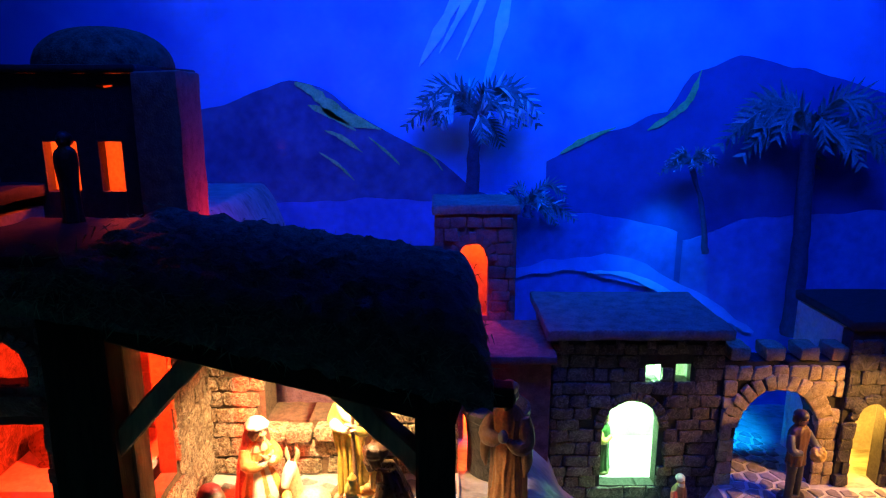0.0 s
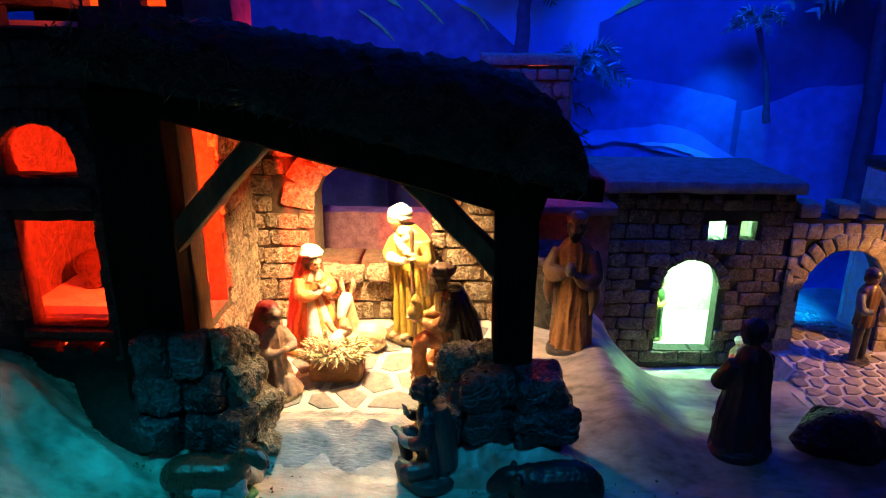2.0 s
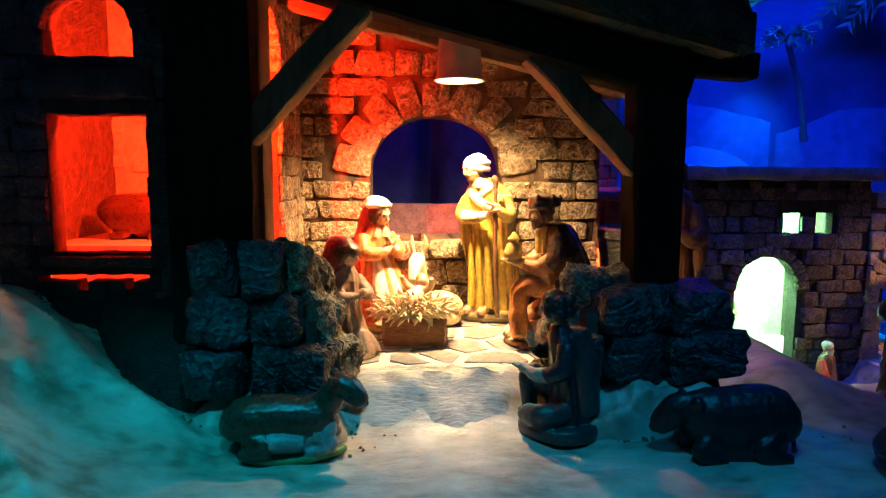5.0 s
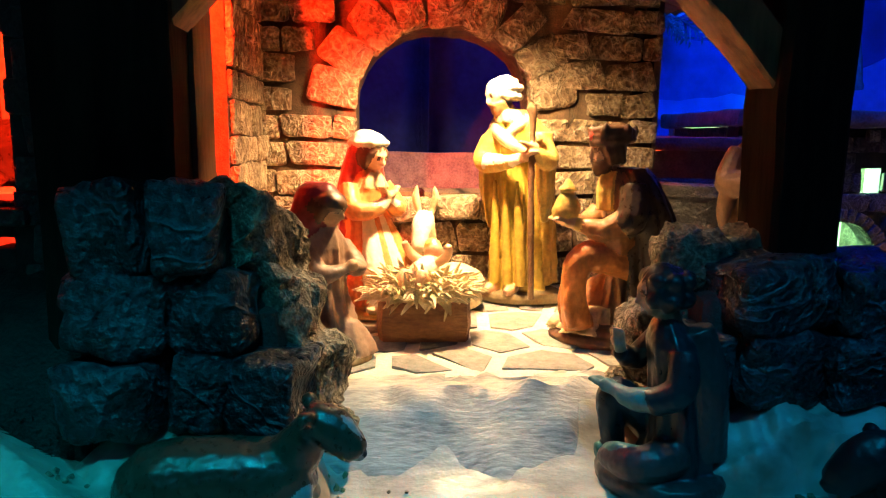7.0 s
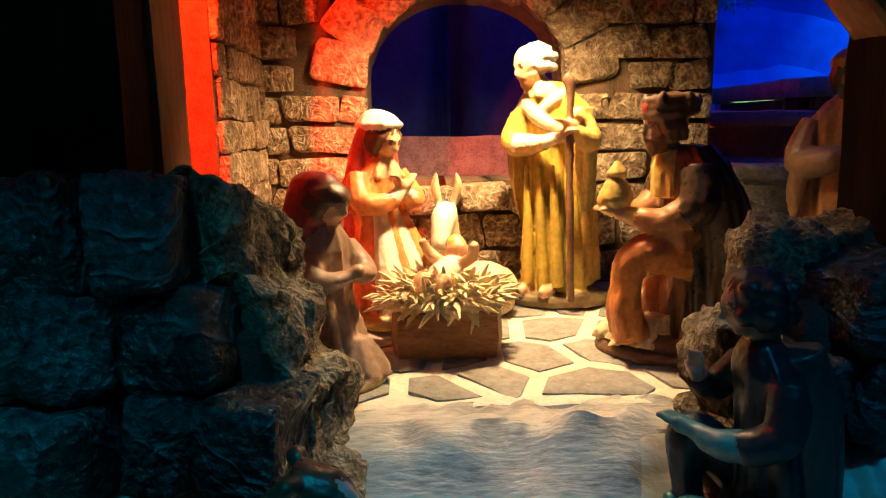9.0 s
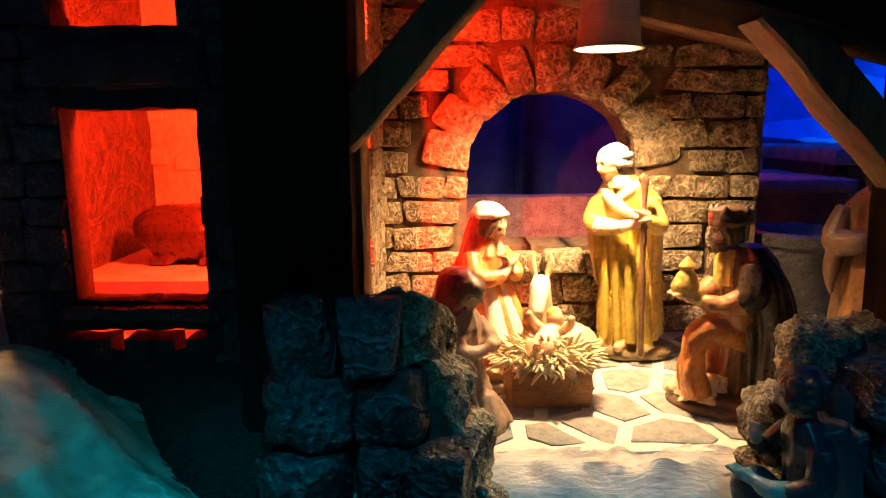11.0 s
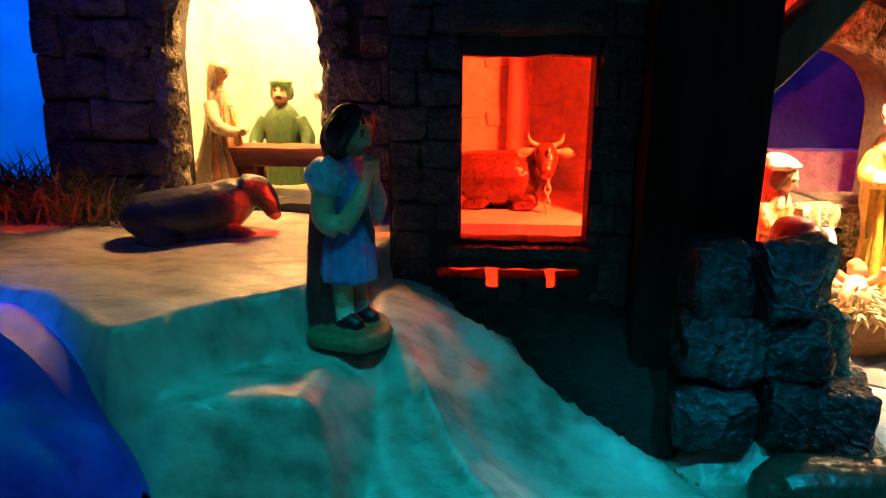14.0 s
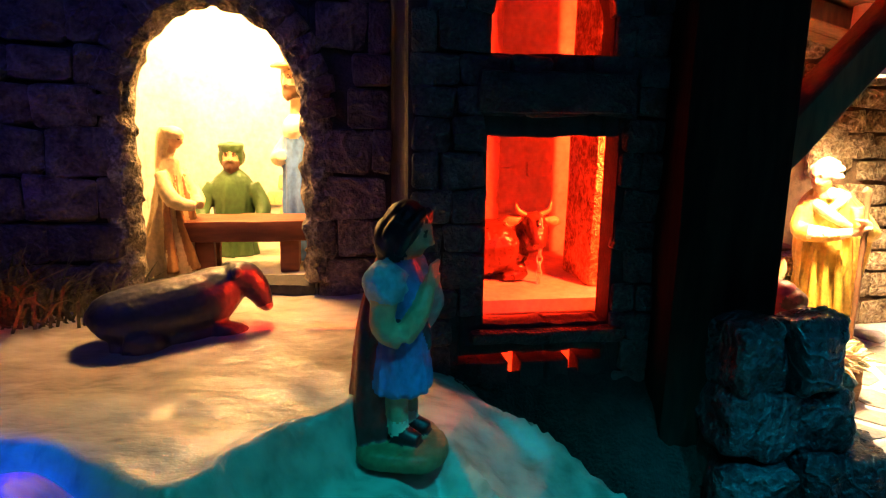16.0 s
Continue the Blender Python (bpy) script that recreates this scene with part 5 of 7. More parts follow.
# ---- figures: each one a single painted statuette ----
class Figure:
    """A statuette in centimetres that looks towards -y; its pieces are joined into one mesh."""

    def __init__(self):
        self.bm, self.mats = bmesh.new(), []

    def slot(self, mat):
        if mat not in self.mats:
            self.mats.append(mat)
        return self.mats.index(mat)

    def robe(self, secs, mat, folds=9, amp=0.06, seg=60, phase=0.0):
        """Rings (x, y, z, rx, ry) with drapery folds that deepen downwards."""
        rows = spline(secs, 5)
        zs = [r[2] for r in rows]
        lo, hi = min(zs), max(zs)
        rings = []
        for r in rows:
            deep = amp * (0.35 + 0.65 * (hi - r[2]) / max(0.01, hi - lo))
            ring = []
            for k in range(seg):
                a = 2 * math.pi * k / seg
                warp = a + 0.16 * noise.noise(Vector((3 * math.cos(a), 3 * math.sin(a), 0.35 * r[2] + phase)))
                w = 1 + 1.5 * deep * (0.9 - 2.0 * abs(math.sin(0.5 * folds * warp + phase + 0.12 * r[2])) ** 0.7 + 0.5 * math.sin(folds * 1.7 * warp + 2 * phase - 0.3 * r[2]))
                ring.append((r[0] + r[3] * w * math.cos(a), r[1] + r[4] * w * math.sin(a), r[2]))
            rings.append(ring)
        ring_loft(self.bm, rings, self.slot(mat))

    def ball(self, c, r, mat, turn=(0, 0, 0), bumps=0.0):
        tmp = bmesh.new()
        bmesh.ops.create_uvsphere(tmp, u_segments=18, v_segments=12, radius=1)
        if bumps:
            for v in tmp.verts:
                v.co *= 1 + bumps * noise.noise(v.co * 4 + Vector(c))
        r = r if isinstance(r, tuple) else (r, r, r)
        absorb(self.bm, tmp, Matrix.LocRotScale(c, Euler([radians(t) for t in turn]), r), self.slot(mat))

    def limb(self, pts, radii, mat, seg=12):
        tube(self.bm, pts, radii, self.slot(mat), seg, 4)

    def disc(self, rx, ry, h, mat, x=0.0, y=0.0, wob=0.08):
        rings = []
        for z, s in ((0, 1.0), (h * 0.5, 1.03), (h * 0.9, 0.97), (h, 0.85)):
            rings.append([(x + rx * s * math.cos(a) * (1 + wob * math.sin(3 * a + 1)), y + ry * s * math.sin(a) * (1 + wob * math.sin(2 * a)), z) for a in (2 * math.pi * k / 36 for k in range(36))])
        ring_loft(self.bm, rings, self.slot(mat))

    def head(self, c, s, skin, hair=None, cap=None, beard=None, tilt=0.0, yaw=0.0):
        """A carved head with brow, eye hollows, nose, lips and chin, hair or cloth, looking down by tilt."""
        m = Matrix.Translation(c) @ Euler((radians(tilt), 0, radians(yaw))).to_matrix().to_4x4()
        w = lambda p: tuple(m @ Vector(p))
        rot = (tilt, 0, yaw)
        tmp = bmesh.new()
        bmesh.ops.create_uvsphere(tmp, u_segments=44, v_segments=36, radius=1)
        bell = lambda d, px, pz, wx, wz: math.exp(-((d.x - px) / wx) ** 2 - ((d.z - pz) / wz) ** 2) if d.y < 0 else 0.0
        for v in tmp.verts:
            d = v.co.normalized()
            jaw = 1 - 0.30 * smooth01(0.0, -1.0, d.z)
            out = 0.34 * bell(d, 0, -0.16, 0.13, 0.16) + 0.16 * bell(d, 0, 0.10, 0.10, 0.22) + 0.10 * bell(d, 0, 0.36, 0.5, 0.12)
            out -= 0.15 * (bell(d, 0.34, 0.14, 0.17, 0.12) + bell(d, -0.34, 0.14, 0.17, 0.12))
            out += 0.07 * (bell(d, 0.42, -0.22, 0.2, 0.2) + bell(d, -0.42, -0.22, 0.2, 0.2))
            out += 0.10 * bell(d, 0, -0.44, 0.22, 0.05) + 0.09 * bell(d, 0, -0.56, 0.18, 0.05) - 0.07 * bell(d, 0, -0.50, 0.24, 0.03) + 0.22 * bell(d, 0, -0.80, 0.26, 0.12)
            v.co = Vector((0.80 * s * d.x * jaw, 0.94 * s * d.y - out * s, 1.14 * s * d.z))
        absorb(self.bm, tmp, m, self.slot(skin))
        for e in (-1, 1):
            self.ball(w((0.29 * s * e, -0.82 * s, 0.14 * s)), (0.14 * s, 0.08 * s, 0.05 * s), F_BROWN, rot)
            self.ball(w((0.30 * s * e, -0.86 * s, 0.34 * s)), (0.19 * s, 0.06 * s, 0.04 * s), F_HAIR, rot)
        self.limb([w((0, 0.1 * s, -0.6 * s)), w((0, 0.25 * s, -1.5 * s))], [0.46 * s, 0.55 * s], skin)
        if hair:
            tmp = bmesh.new()
            bmesh.ops.create_uvsphere(tmp, u_segments=48, v_segments=30, radius=1)
            for v in tmp.verts:
                d = v.co.normalized()
                a = math.atan2(d.x, d.y)
                v.co = Vector((0.98 * s * d.x, 1.04 * s * d.y + 0.20 * s, 1.10 * s * d.z + 0.20 * s)) * (1 + 0.045 * math.sin(15 * a + 4 * d.z + 2 * noise.noise(d * 2.5)))
            absorb(self.bm, tmp, m, self.slot(hair))
            for e in (-1, 1):
                for k in range(3):
                    self.limb([w(((0.70 + 0.08 * k) * s * e, (-0.30 + 0.32 * k) * s, 0.55 * s)), w(((0.86 + 0.06 * k) * s * e, (-0.18 + 0.34 * k) * s, -0.1 * s)), w((0.78 * s * e, (-0.12 + 0.36 * k) * s, -0.8 * s))], [0.24 * s, 0.27 * s, 0.16 * s], hair)
        if beard:
            for k in range(9):
                a = -1.15 + 2.3 * k / 8
                self.limb([w((0.66 * s * math.sin(a), -0.66 * s * math.cos(a) - 0.08 * s, -0.42 * s)), w((0.56 * s * math.sin(a), -0.82 * s * math.cos(a) - 0.02 * s, -0.92 * s)), w((0.22 * s * math.sin(a), -0.85 * s, -1.42 * s + 0.2 * s * abs(a)))], [0.20 * s, 0.24 * s, 0.07 * s], beard, 8)
            for e in (-1, 1):
                self.limb([w((0, -1.06 * s, -0.36 * s)), w((0.28 * s * e, -0.96 * s, -0.44 * s)), w((0.42 * s * e, -0.78 * s, -0.66 * s))], [0.09 * s, 0.10 * s, 0.05 * s], beard, 8)
        if cap:
            self.ball(w((0, 0.15 * s, 0.45 * s)), (1.04 * s, 1.12 * s, 0.84 * s), cap, rot, 0.08)

    def hand(self, c, way, skin, size=1.0, palm=(0, 0, 1)):
        """A mitten of a palm with four fingers and a thumb that point along way."""
        way, up = Vector(way).normalized(), Vector(palm).normalized()
        side = way.cross(up).normalized()
        c = Vector(c)
        self.limb([c - way * 0.25 * size, c + way * 0.30 * size], [0.30 * size, 0.33 * size], skin, 10)
        for k in range(4):
            a = c + way * 0.35 * size + side * (k - 1.5) * 0.15 * size
            self.limb([a, a + way * 0.38 * size + up * 0.05 * size, a + way * 0.66 * size - up * 0.04 * size], [0.12 * size, 0.11 * size, 0.06 * size], skin, 8)
        a = c + side * 0.3 * size
        self.limb([a, a + way * 0.35 * size + side * 0.12 * size + up * 0.1 * size], [0.13 * size, 0.08 * size], skin, 8)

    def done(self, name, m, label, category="figurine", group="", voxel=0.085):
        """Fuses the pieces into one carved skin that keeps each piece's paint."""
        bmesh.ops.recalc_face_normals(self.bm, faces=self.bm.faces[:])
        paints = BVHTree.FromBMesh(self.bm)
        self.bm.faces.ensure_lookup_table()
        slots = [f.material_index for f in self.bm.faces]
        rough = bpy.data.meshes.new(name)
        self.bm.to_mesh(rough)
        self.bm.free()
        ob = new(name, rough)
        mod = ob.modifiers.new("fuse", "REMESH")
        mod.mode, mod.voxel_size = "VOXEL", voxel
        depsgraph = bpy.context.evaluated_depsgraph_get()
        me = bpy.data.meshes.new_from_object(ob.evaluated_get(depsgraph))
        bpy.data.objects.remove(ob)
        bpy.data.meshes.remove(rough)
        bm = bmesh.new()
        bm.from_mesh(me)
        bpy.data.meshes.remove(me)
        for f in bm.faces:
            near = paints.find_nearest(f.calc_center_median())
            f.material_index = slots[near[2]] if near[2] is not None else 0
        for _ in range(2):
            bmesh.ops.smooth_vert(bm, verts=bm.verts[:], factor=0.45, use_axis_x=True, use_axis_y=True, use_axis_z=True)
        bm.normal_update()
        for v in bm.verts:
            v.co += v.normal * (0.05 * noise.noise(Vector((v.co.x * 1.6, v.co.y * 1.6, v.co.z * 0.8))) + 0.025 * noise.noise(v.co * 4.5))
        bm.transform(m @ Matrix.Diagonal((0.01, 0.01, 0.01, 1)))
        me = bpy.data.meshes.new(name)
        bm.to_mesh(me)
        bm.free()
        for p in self.mats:
            me.materials.append(p)
        me.shade_smooth()
        ob = new(name, me)
        WORLD_OF[ob] = Matrix.Identity(4)
        return tagged(ob, label, category, group)


def joseph_like():
    f = Figure()
    f.disc(3.0, 2.4, 0.7, F_BASE)
    f.robe([(0.1, 0, 0.6, 1.95, 1.7), (0.1, -0.1, 2.5, 1.75, 1.55), (0, -0.1, 6, 1.55, 1.4), (-0.1, -0.2, 9, 1.55, 1.25), (-0.3, -0.4, 11.0, 1.35, 1.0), (-0.4, -0.6, 12.0, 0.7, 0.7)], F_OLIVE, 8, 0.10)
    # mantle over the back and both shoulders, open in front
    f.robe([(0.2, 0.8, 1.0, 2.3, 1.5), (0.2, 0.75, 4, 2.15, 1.45), (0.1, 0.5, 8, 2.15, 1.5), (-0.1, 0.15, 10.4, 2.2, 1.3), (-0.3, -0.1, 11.5, 1.6, 1.05), (-0.4, -0.3, 12.2, 0.85, 0.75)], F_OCHRE, 7, 0.08, phase=1.0)
    f.robe([(-1.6, -0.4, 4.6, 0.22, 0.5), (-1.75, -0.6, 6.4, 0.42, 0.8), (-1.75, -0.7, 8.4, 0.60, 0.95), (-1.55, -0.4, 10.4, 0.75, 0.9), (-1.1, -0.2, 11.5, 0.6, 0.7)], F_OCHRE, 5, 0.12)
    f.robe([(2.1, -0.5, 5.2, 0.22, 0.45), (2.15, -0.7, 7.0, 0.45, 0.8), (2.0, -0.8, 9.0, 0.62, 0.95), (1.5, -0.4, 10.8, 0.7, 0.85)], F_GOLD, 5, 0.12, phase=0.7)
    # crossed folds of the collar
    f.limb([(-1.5, -0.5, 11.2), (-0.7, -1.35, 10.6), (0.4, -1.55, 9.9), (1.2, -1.3, 9.5)], [0.45, 0.42, 0.36, 0.2], F_CREAM)
    f.limb([(0.7, -0.4, 11.6), (0.2, -1.2, 11.0), (-0.5, -1.45, 10.3)], [0.42, 0.36, 0.2], F_CREAM)
    f.robe([(-0.4, -0.55, 11.4, 1.1, 1.0), (-0.45, -0.6, 11.9, 0.95, 0.9), (-0.5, -0.65, 12.3, 0.6, 0.6)], F_CREAM, 6, 0.08)
    # arms towards the staff
    f.limb([(-1.75, -0.5, 10.4), (-2.0, -1.1, 9.0), (-0.8, -1.95, 8.8), (0.5, -2.3, 9.0)], [0.65, 0.68, 0.55, 0.42], F_OCHRE)
    f.limb([(-1.4, -1.75, 8.9), (-0.1, -2.2, 8.95), (1.1, -2.45, 9.2)], [0.60, 0.46, 0.30], F_WHITE)
    f.limb([(1.5, -0.4, 10.4), (2.4, -1.0, 9.2), (2.4, -1.8, 9.2), (2.1, -2.3, 9.6)], [0.62, 0.68, 0.52, 0.36], F_GOLD)
    f.hand((1.45, -2.5, 9.3), (0.8, -0.3, 0.35), F_SKIN, 1.0)
    f.hand((1.95, -2.45, 9.9), (-0.6, -0.6, 0.3), F_SKIN, 1.0)
    f.limb([(2.0, -2.0, 0.5), (1.95, -2.4, 5), (1.9, -2.5, 9), (1.85, -2.4, 11.4), (1.75, -2.4, 12.1), (1.55, -2.5, 12.3)], [0.22, 0.20, 0.20, 0.21, 0.30, 0.26], F_BROWN)
    for x0, dx in ((-0.9, 0.3), (-0.2, 0.5), (0.6, 0.6)):
        f.limb([(x0, -1.55, 7.8), (x0 + dx * 0.5, -1.75, 4.6), (x0 + dx, -1.85, 1.2)], [0.12, 0.28, 0.34], F_OLIVE)
    for x in (-0.75, 0.55):
        f.limb([(x, -1.5, 0.95), (x - 0.05, -2.2, 0.9), (x - 0.1, -2.6, 0.8)], [0.36, 0.34, 0.18], F_SKIN)
    f.head((-1.0, -1.15, 13.15), 0.90, F_SKIN, None, None, F_RUST, 26, -30)
    f.ball((-0.72, -0.92, 13.42), (0.92, 1.0, 0.86), F_WHITE, (30, 0, -30), 0.12)
    for k in range(22):
        a = math.pi * (-0.12 + 1.24 * (k % 11) / 10)
        f.ball((-0.70 + 0.90 * math.cos(a - 0.5), -0.82 + 0.92 * math.sin(a - 0.5), 13.50 - 0.52 * (k // 11)), 0.25, F_WHITE, bumps=0.3)
    return f.done("standing_figurine", pose(-0.0925, 0.642, 0.002, 0, 0, -34), "bearded standing figurine in an ochre robe leaning on a staff", voxel=0.07)


def mary_like():
    f = Figure()
    f.disc(2.8, 3.0, 0.5, F_GOLD, 0, -0.2)
    f.robe([(0, 0.1, 0.4, 2.3, 2.6), (0, 0.2, 1.4, 2.1, 2.3), (0, 0.4, 3.0, 1.7, 1.7), (0, 0.2, 4.8, 1.35, 1.15), (0, -0.1, 6.6, 1.5, 1.1), (0, -0.3, 7.9, 1.1, 0.8), (0, -0.5, 8.5, 0.5, 0.5)], F_ORANGE, 9, 0.10)
    # veil behind
    f.robe([(0, 1.3, 0.6, 2.2, 1.7), (0, 1.3, 3.5, 1.8, 1.3), (0, 0.95, 6.0, 1.6, 1.05), (0, 0.55, 7.8, 1.35, 0.95), (0, 0.15, 9.2, 1.12, 0.95), (0, 0.0, 10.1, 0.8, 0.85)], F_RED, 7, 0.07)
    # pale panels and folds of the skirt spreading forward over the knees
    for x0, x1, x2, mat, r in ((-0.9, -1.2, -1.5, F_WHITE, 0.75), (-0.3, -0.35, -0.4, F_ORANGE, 0.6), (0.3, 0.45, 0.6, F_WHITE, 0.7), (0.9, 1.3, 1.7, F_ORANGE, 0.7)):
        f.limb([(x0 * 0.6, -0.8, 6.0), (x0, -1.5, 4.2), (x1, -2.2, 2.2), (x2, -2.9, 0.8)], [0.30, r * 0.7, r, r * 0.75], mat)
    for x, y in ((-1.6, -2.8), (-0.5, -3.1), (0.6, -3.1), (1.6, -2.7)):
        f.ball((x, y, 0.7), (0.8, 0.55, 0.3), F_CREAM, bumps=0.3)
    # arms crossed before the chest
    f.limb([(-1.35, -0.1, 7.5), (-1.75, -0.8, 6.3), (-0.9, -1.7, 6.2), (0.2, -1.9, 6.8)], [0.55, 0.62, 0.52, 0.30], F_ORANGE)
    f.limb([(1.35, -0.1, 7.5), (1.75, -0.8, 6.3), (0.9, -1.7, 6.2), (-0.2, -1.9, 6.8)], [0.55, 0.62, 0.52, 0.30], F_ORANGE)
    for e in (-1, 1):
        f.limb([(1.35 * e, -1.35, 6.1), (0.6 * e, -1.85, 6.4), (-0.05 * e, -2.0, 6.9)], [0.50, 0.42, 0.26], F_WHITE)
        f.hand((-0.15 * e, -2.05, 7.0), (-0.7 * e, -0.1, 0.7), F_SKIN, 0.85)
    f.robe([(0, -0.4, 7.4, 1.2, 0.95), (0, -0.45, 7.9, 0.95, 0.8), (0, -0.5, 8.3, 0.6, 0.6)], F_CREAM, 6, 0.10)
    f.head((0, -0.75, 9.2), 0.84, F_SKIN, F_HAIR, None, None, 20, 0)
    # white hood with a turned brim
    f.robe([(0, -0.25, 9.75, 1.05, 1.12), (0, -0.35, 10.0, 1.22, 1.32), (0, -0.30, 10.25, 1.02, 1.1), (0, -0.2, 10.55, 0.75, 0.8), (0, -0.1, 10.75, 0.3, 0.3)], F_WHITE, 7, 0.05)
    for e in (-1, 1):
        f.limb([(0.85 * e, -0.2, 9.9), (1.05 * e, 0.1, 8.8), (1.2 * e, 0.2, 7.4), (1.5 * e, 0.4, 5.6)], [0.30, 0.38, 0.46, 0.3], F_RED)
    return f.done("kneeling_figurine", pose(-0.190, 0.616, 0.002, 0, 0, 44), "kneeling figurine in a white headscarf and orange-red robe", voxel=0.07)


def shepherdess():
    f = Figure()
    f.disc(1.9, 2.1, 0.4, F_BASE)
    f.robe([(0, 0.1, 0.3, 1.55, 1.7), (0, 0.2, 1.6, 1.35, 1.4), (0, 0.25, 3.4, 1.0, 1.0), (0, 0.2, 5.2, 1.1, 0.9), (0, 0.1, 6.1, 0.55, 0.55)], F_TAN, 9, 0.10)
    f.robe([(0, 0.95, 0.4, 1.8, 1.4), (0, 1.0, 3.0, 1.6, 1.05), (0, 0.75, 5.4, 1.4, 0.9), (0, 0.5, 6.8, 1.05, 0.95), (0, 0.35, 7.9, 0.7, 0.8), (0, 0.3, 8.2, 0.3, 0.3)], F_WINE, 6, 0.05)
    f.limb([(-1.0, 0.1, 5.3), (-1.05, -0.7, 4.2), (-0.2, -1.3, 4.4)], [0.40, 0.46, 0.24], F_TAN)
    f.limb([(1.0, 0.1, 5.3), (1.05, -0.7, 4.2), (0.2, -1.3, 4.4)], [0.40, 0.46, 0.24], F_TAN)
    f.ball((0, -1.4, 4.5), (0.28, 0.3, 0.32), F_SKIN)
    f.robe([(0.3, -1.5, 0.4, 0.95, 0.7), (0.3, -1.4, 1.0, 0.75, 0.5), (0.3, -1.1, 1.8, 0.4, 0.3)], F_TAN, 6, 0.12)
    f.head((0, -0.25, 6.95), 0.70, F_SKIN, F_HAIR, F_BROWN, None, 18, 0)
    return f.done("kneeling_figurine", pose(-0.206, 0.531, 0.0, 0, 0, 52) @ Matrix.Diagonal((1.22, 1.22, 1.03, 1)), "small kneeling figurine in a dark brown-red cloak")


def kneeling_king():
    f = Figure()
    f.disc(2.5, 3.3, 0.6, F_BROWN, 0, -0.1)
    f.disc(2.3, 2.9, 1.0, F_BROWN, 0, 0.2)
    # kneeling body
    f.robe([(0, 0.9, 0.8, 1.9, 2.0), (0, 0.9, 2.2, 1.7, 1.75), (0, 0.7, 4.0, 1.4, 1.35), (0, 0.3, 6.4, 1.45, 1.15), (0, 0.0, 8.2, 1.4, 1.0), (0, -0.25, 9.1, 0.75, 0.7)], F_BROWN, 9, 0.09)
    # dark cloak down the back
    f.robe([(0.4, 1.8, 0.9, 2.4, 1.8), (0.45, 1.6, 3.0, 2.3, 1.75), (0.45, 1.2, 5.6, 2.15, 1.6), (0.35, 0.65, 7.8, 2.0, 1.25), (0, 0.25, 9.2, 1.25, 0.9)], F_COAT, 8, 0.10, phase=0.6)
    # raised knee under the orange robe, shin down to the floor
    f.limb([(0.75, 0.3, 4.2), (0.85, -1.3, 4.7), (0.85, -2.5, 4.4), (0.85, -2.75, 2.8), (0.8, -2.4, 1.0)], [0.85, 0.90, 0.74, 0.66, 0.80], F_ORANGE, 16)
    for k in range(3):
        f.limb([(0.3 + 0.5 * k, -2.6, 4.5), (0.3 + 0.5 * k, -3.2, 2.6), (0.2 + 0.6 * k, -2.9, 1.1)], [0.16, 0.2, 0.28], F_ORANGE, 8)
    f.limb([(-0.8, 0.4, 3.0), (-0.9, -1.2, 1.9), (-0.9, -2.0, 1.2)], [0.95, 0.9, 0.5], F_RUST)
    # pale train spread over the base
    f.robe([(-0.2, -1.9, 0.7, 1.7, 1.7), (-0.2, -1.7, 1.1, 1.4, 1.3), (-0.1, -1.2, 1.8, 0.9, 0.8)], F_CREAM, 7, 0.14)
    f.limb([(-0.9, -0.2, 1.9), (-1.1, -1.5, 1.5), (-0.8, -2.8, 0.9), (-0.5, -3.5, 0.8)], [0.35, 0.6, 0.5, 0.2], F_CREAM)
    # arms that hold out the jar
    for e in (-1, 1):
        f.limb([(1.3 * e, 0.0, 8.2), (1.75 * e, -0.3, 6.8), (1.3 * e, -1.4, 6.1), (0.6 * e, -2.4, 6.3)], [0.62, 0.72, 0.62, 0.38], F_RUST, 14)
        f.limb([(1.35 * e, 0.0, 8.3), (1.85 * e, -0.2, 6.9), (1.7 * e, -0.7, 6.3)], [0.72, 0.82, 0.70], F_COAT, 14)
        f.robe([(1.5 * e, -0.5, 4.9, 0.22, 0.45), (1.5 * e, -0.7, 5.6, 0.45, 0.7), (1.45 * e, -0.8, 6.4, 0.5, 0.6)], F_RUST, 5, 0.12)
        f.limb([(0.75 * e, -2.2, 6.25), (0.5 * e, -2.6, 6.35)], [0.42, 0.36], F_GOLD)
        f.hand((0.42 * e, -2.85, 6.4), (-0.25 * e, -1, 0.15), F_SKIN, 1.0)
    f.robe([(0, -3.05, 6.3, 0.45, 0.45), (0, -3.05, 6.9, 0.74, 0.74), (0, -3.0, 7.5, 0.56, 0.56), (0, -3.0, 7.9, 0.32, 0.32), (0, -3.0, 8.05, 0.44, 0.44), (0, -3.0, 8.35, 0.22, 0.22), (0, -3.0, 8.55, 0.1, 0.1)], F_GOLD, 4, 0.0)
    f.robe([(0, -0.75, 7.0, 0.8, 0.6), (0, -0.75, 8.2, 0.85, 0.65), (0, -0.55, 9.0, 0.66, 0.6)], F_GOLD, 6, 0.08)
    f.head((0, -1.0, 10.0), 0.84, F_TAN, F_HAIR, None, F_HAIR, 12, 0)
    # turban with the points of a crown
    for k in range(3):
        f.limb([(0.88 * math.cos(a), -0.72 + 0.98 * math.sin(a), 10.55 + 0.22 * k + 0.10 * math.sin(a + k)) for a in (2 * math.pi * i / 14 for i in range(15))], [0.24 - 0.02 * k] * 15, F_HAIR, 8)
    f.ball((0, -0.65, 10.95), (0.85, 0.92, 0.5), F_BROWN)
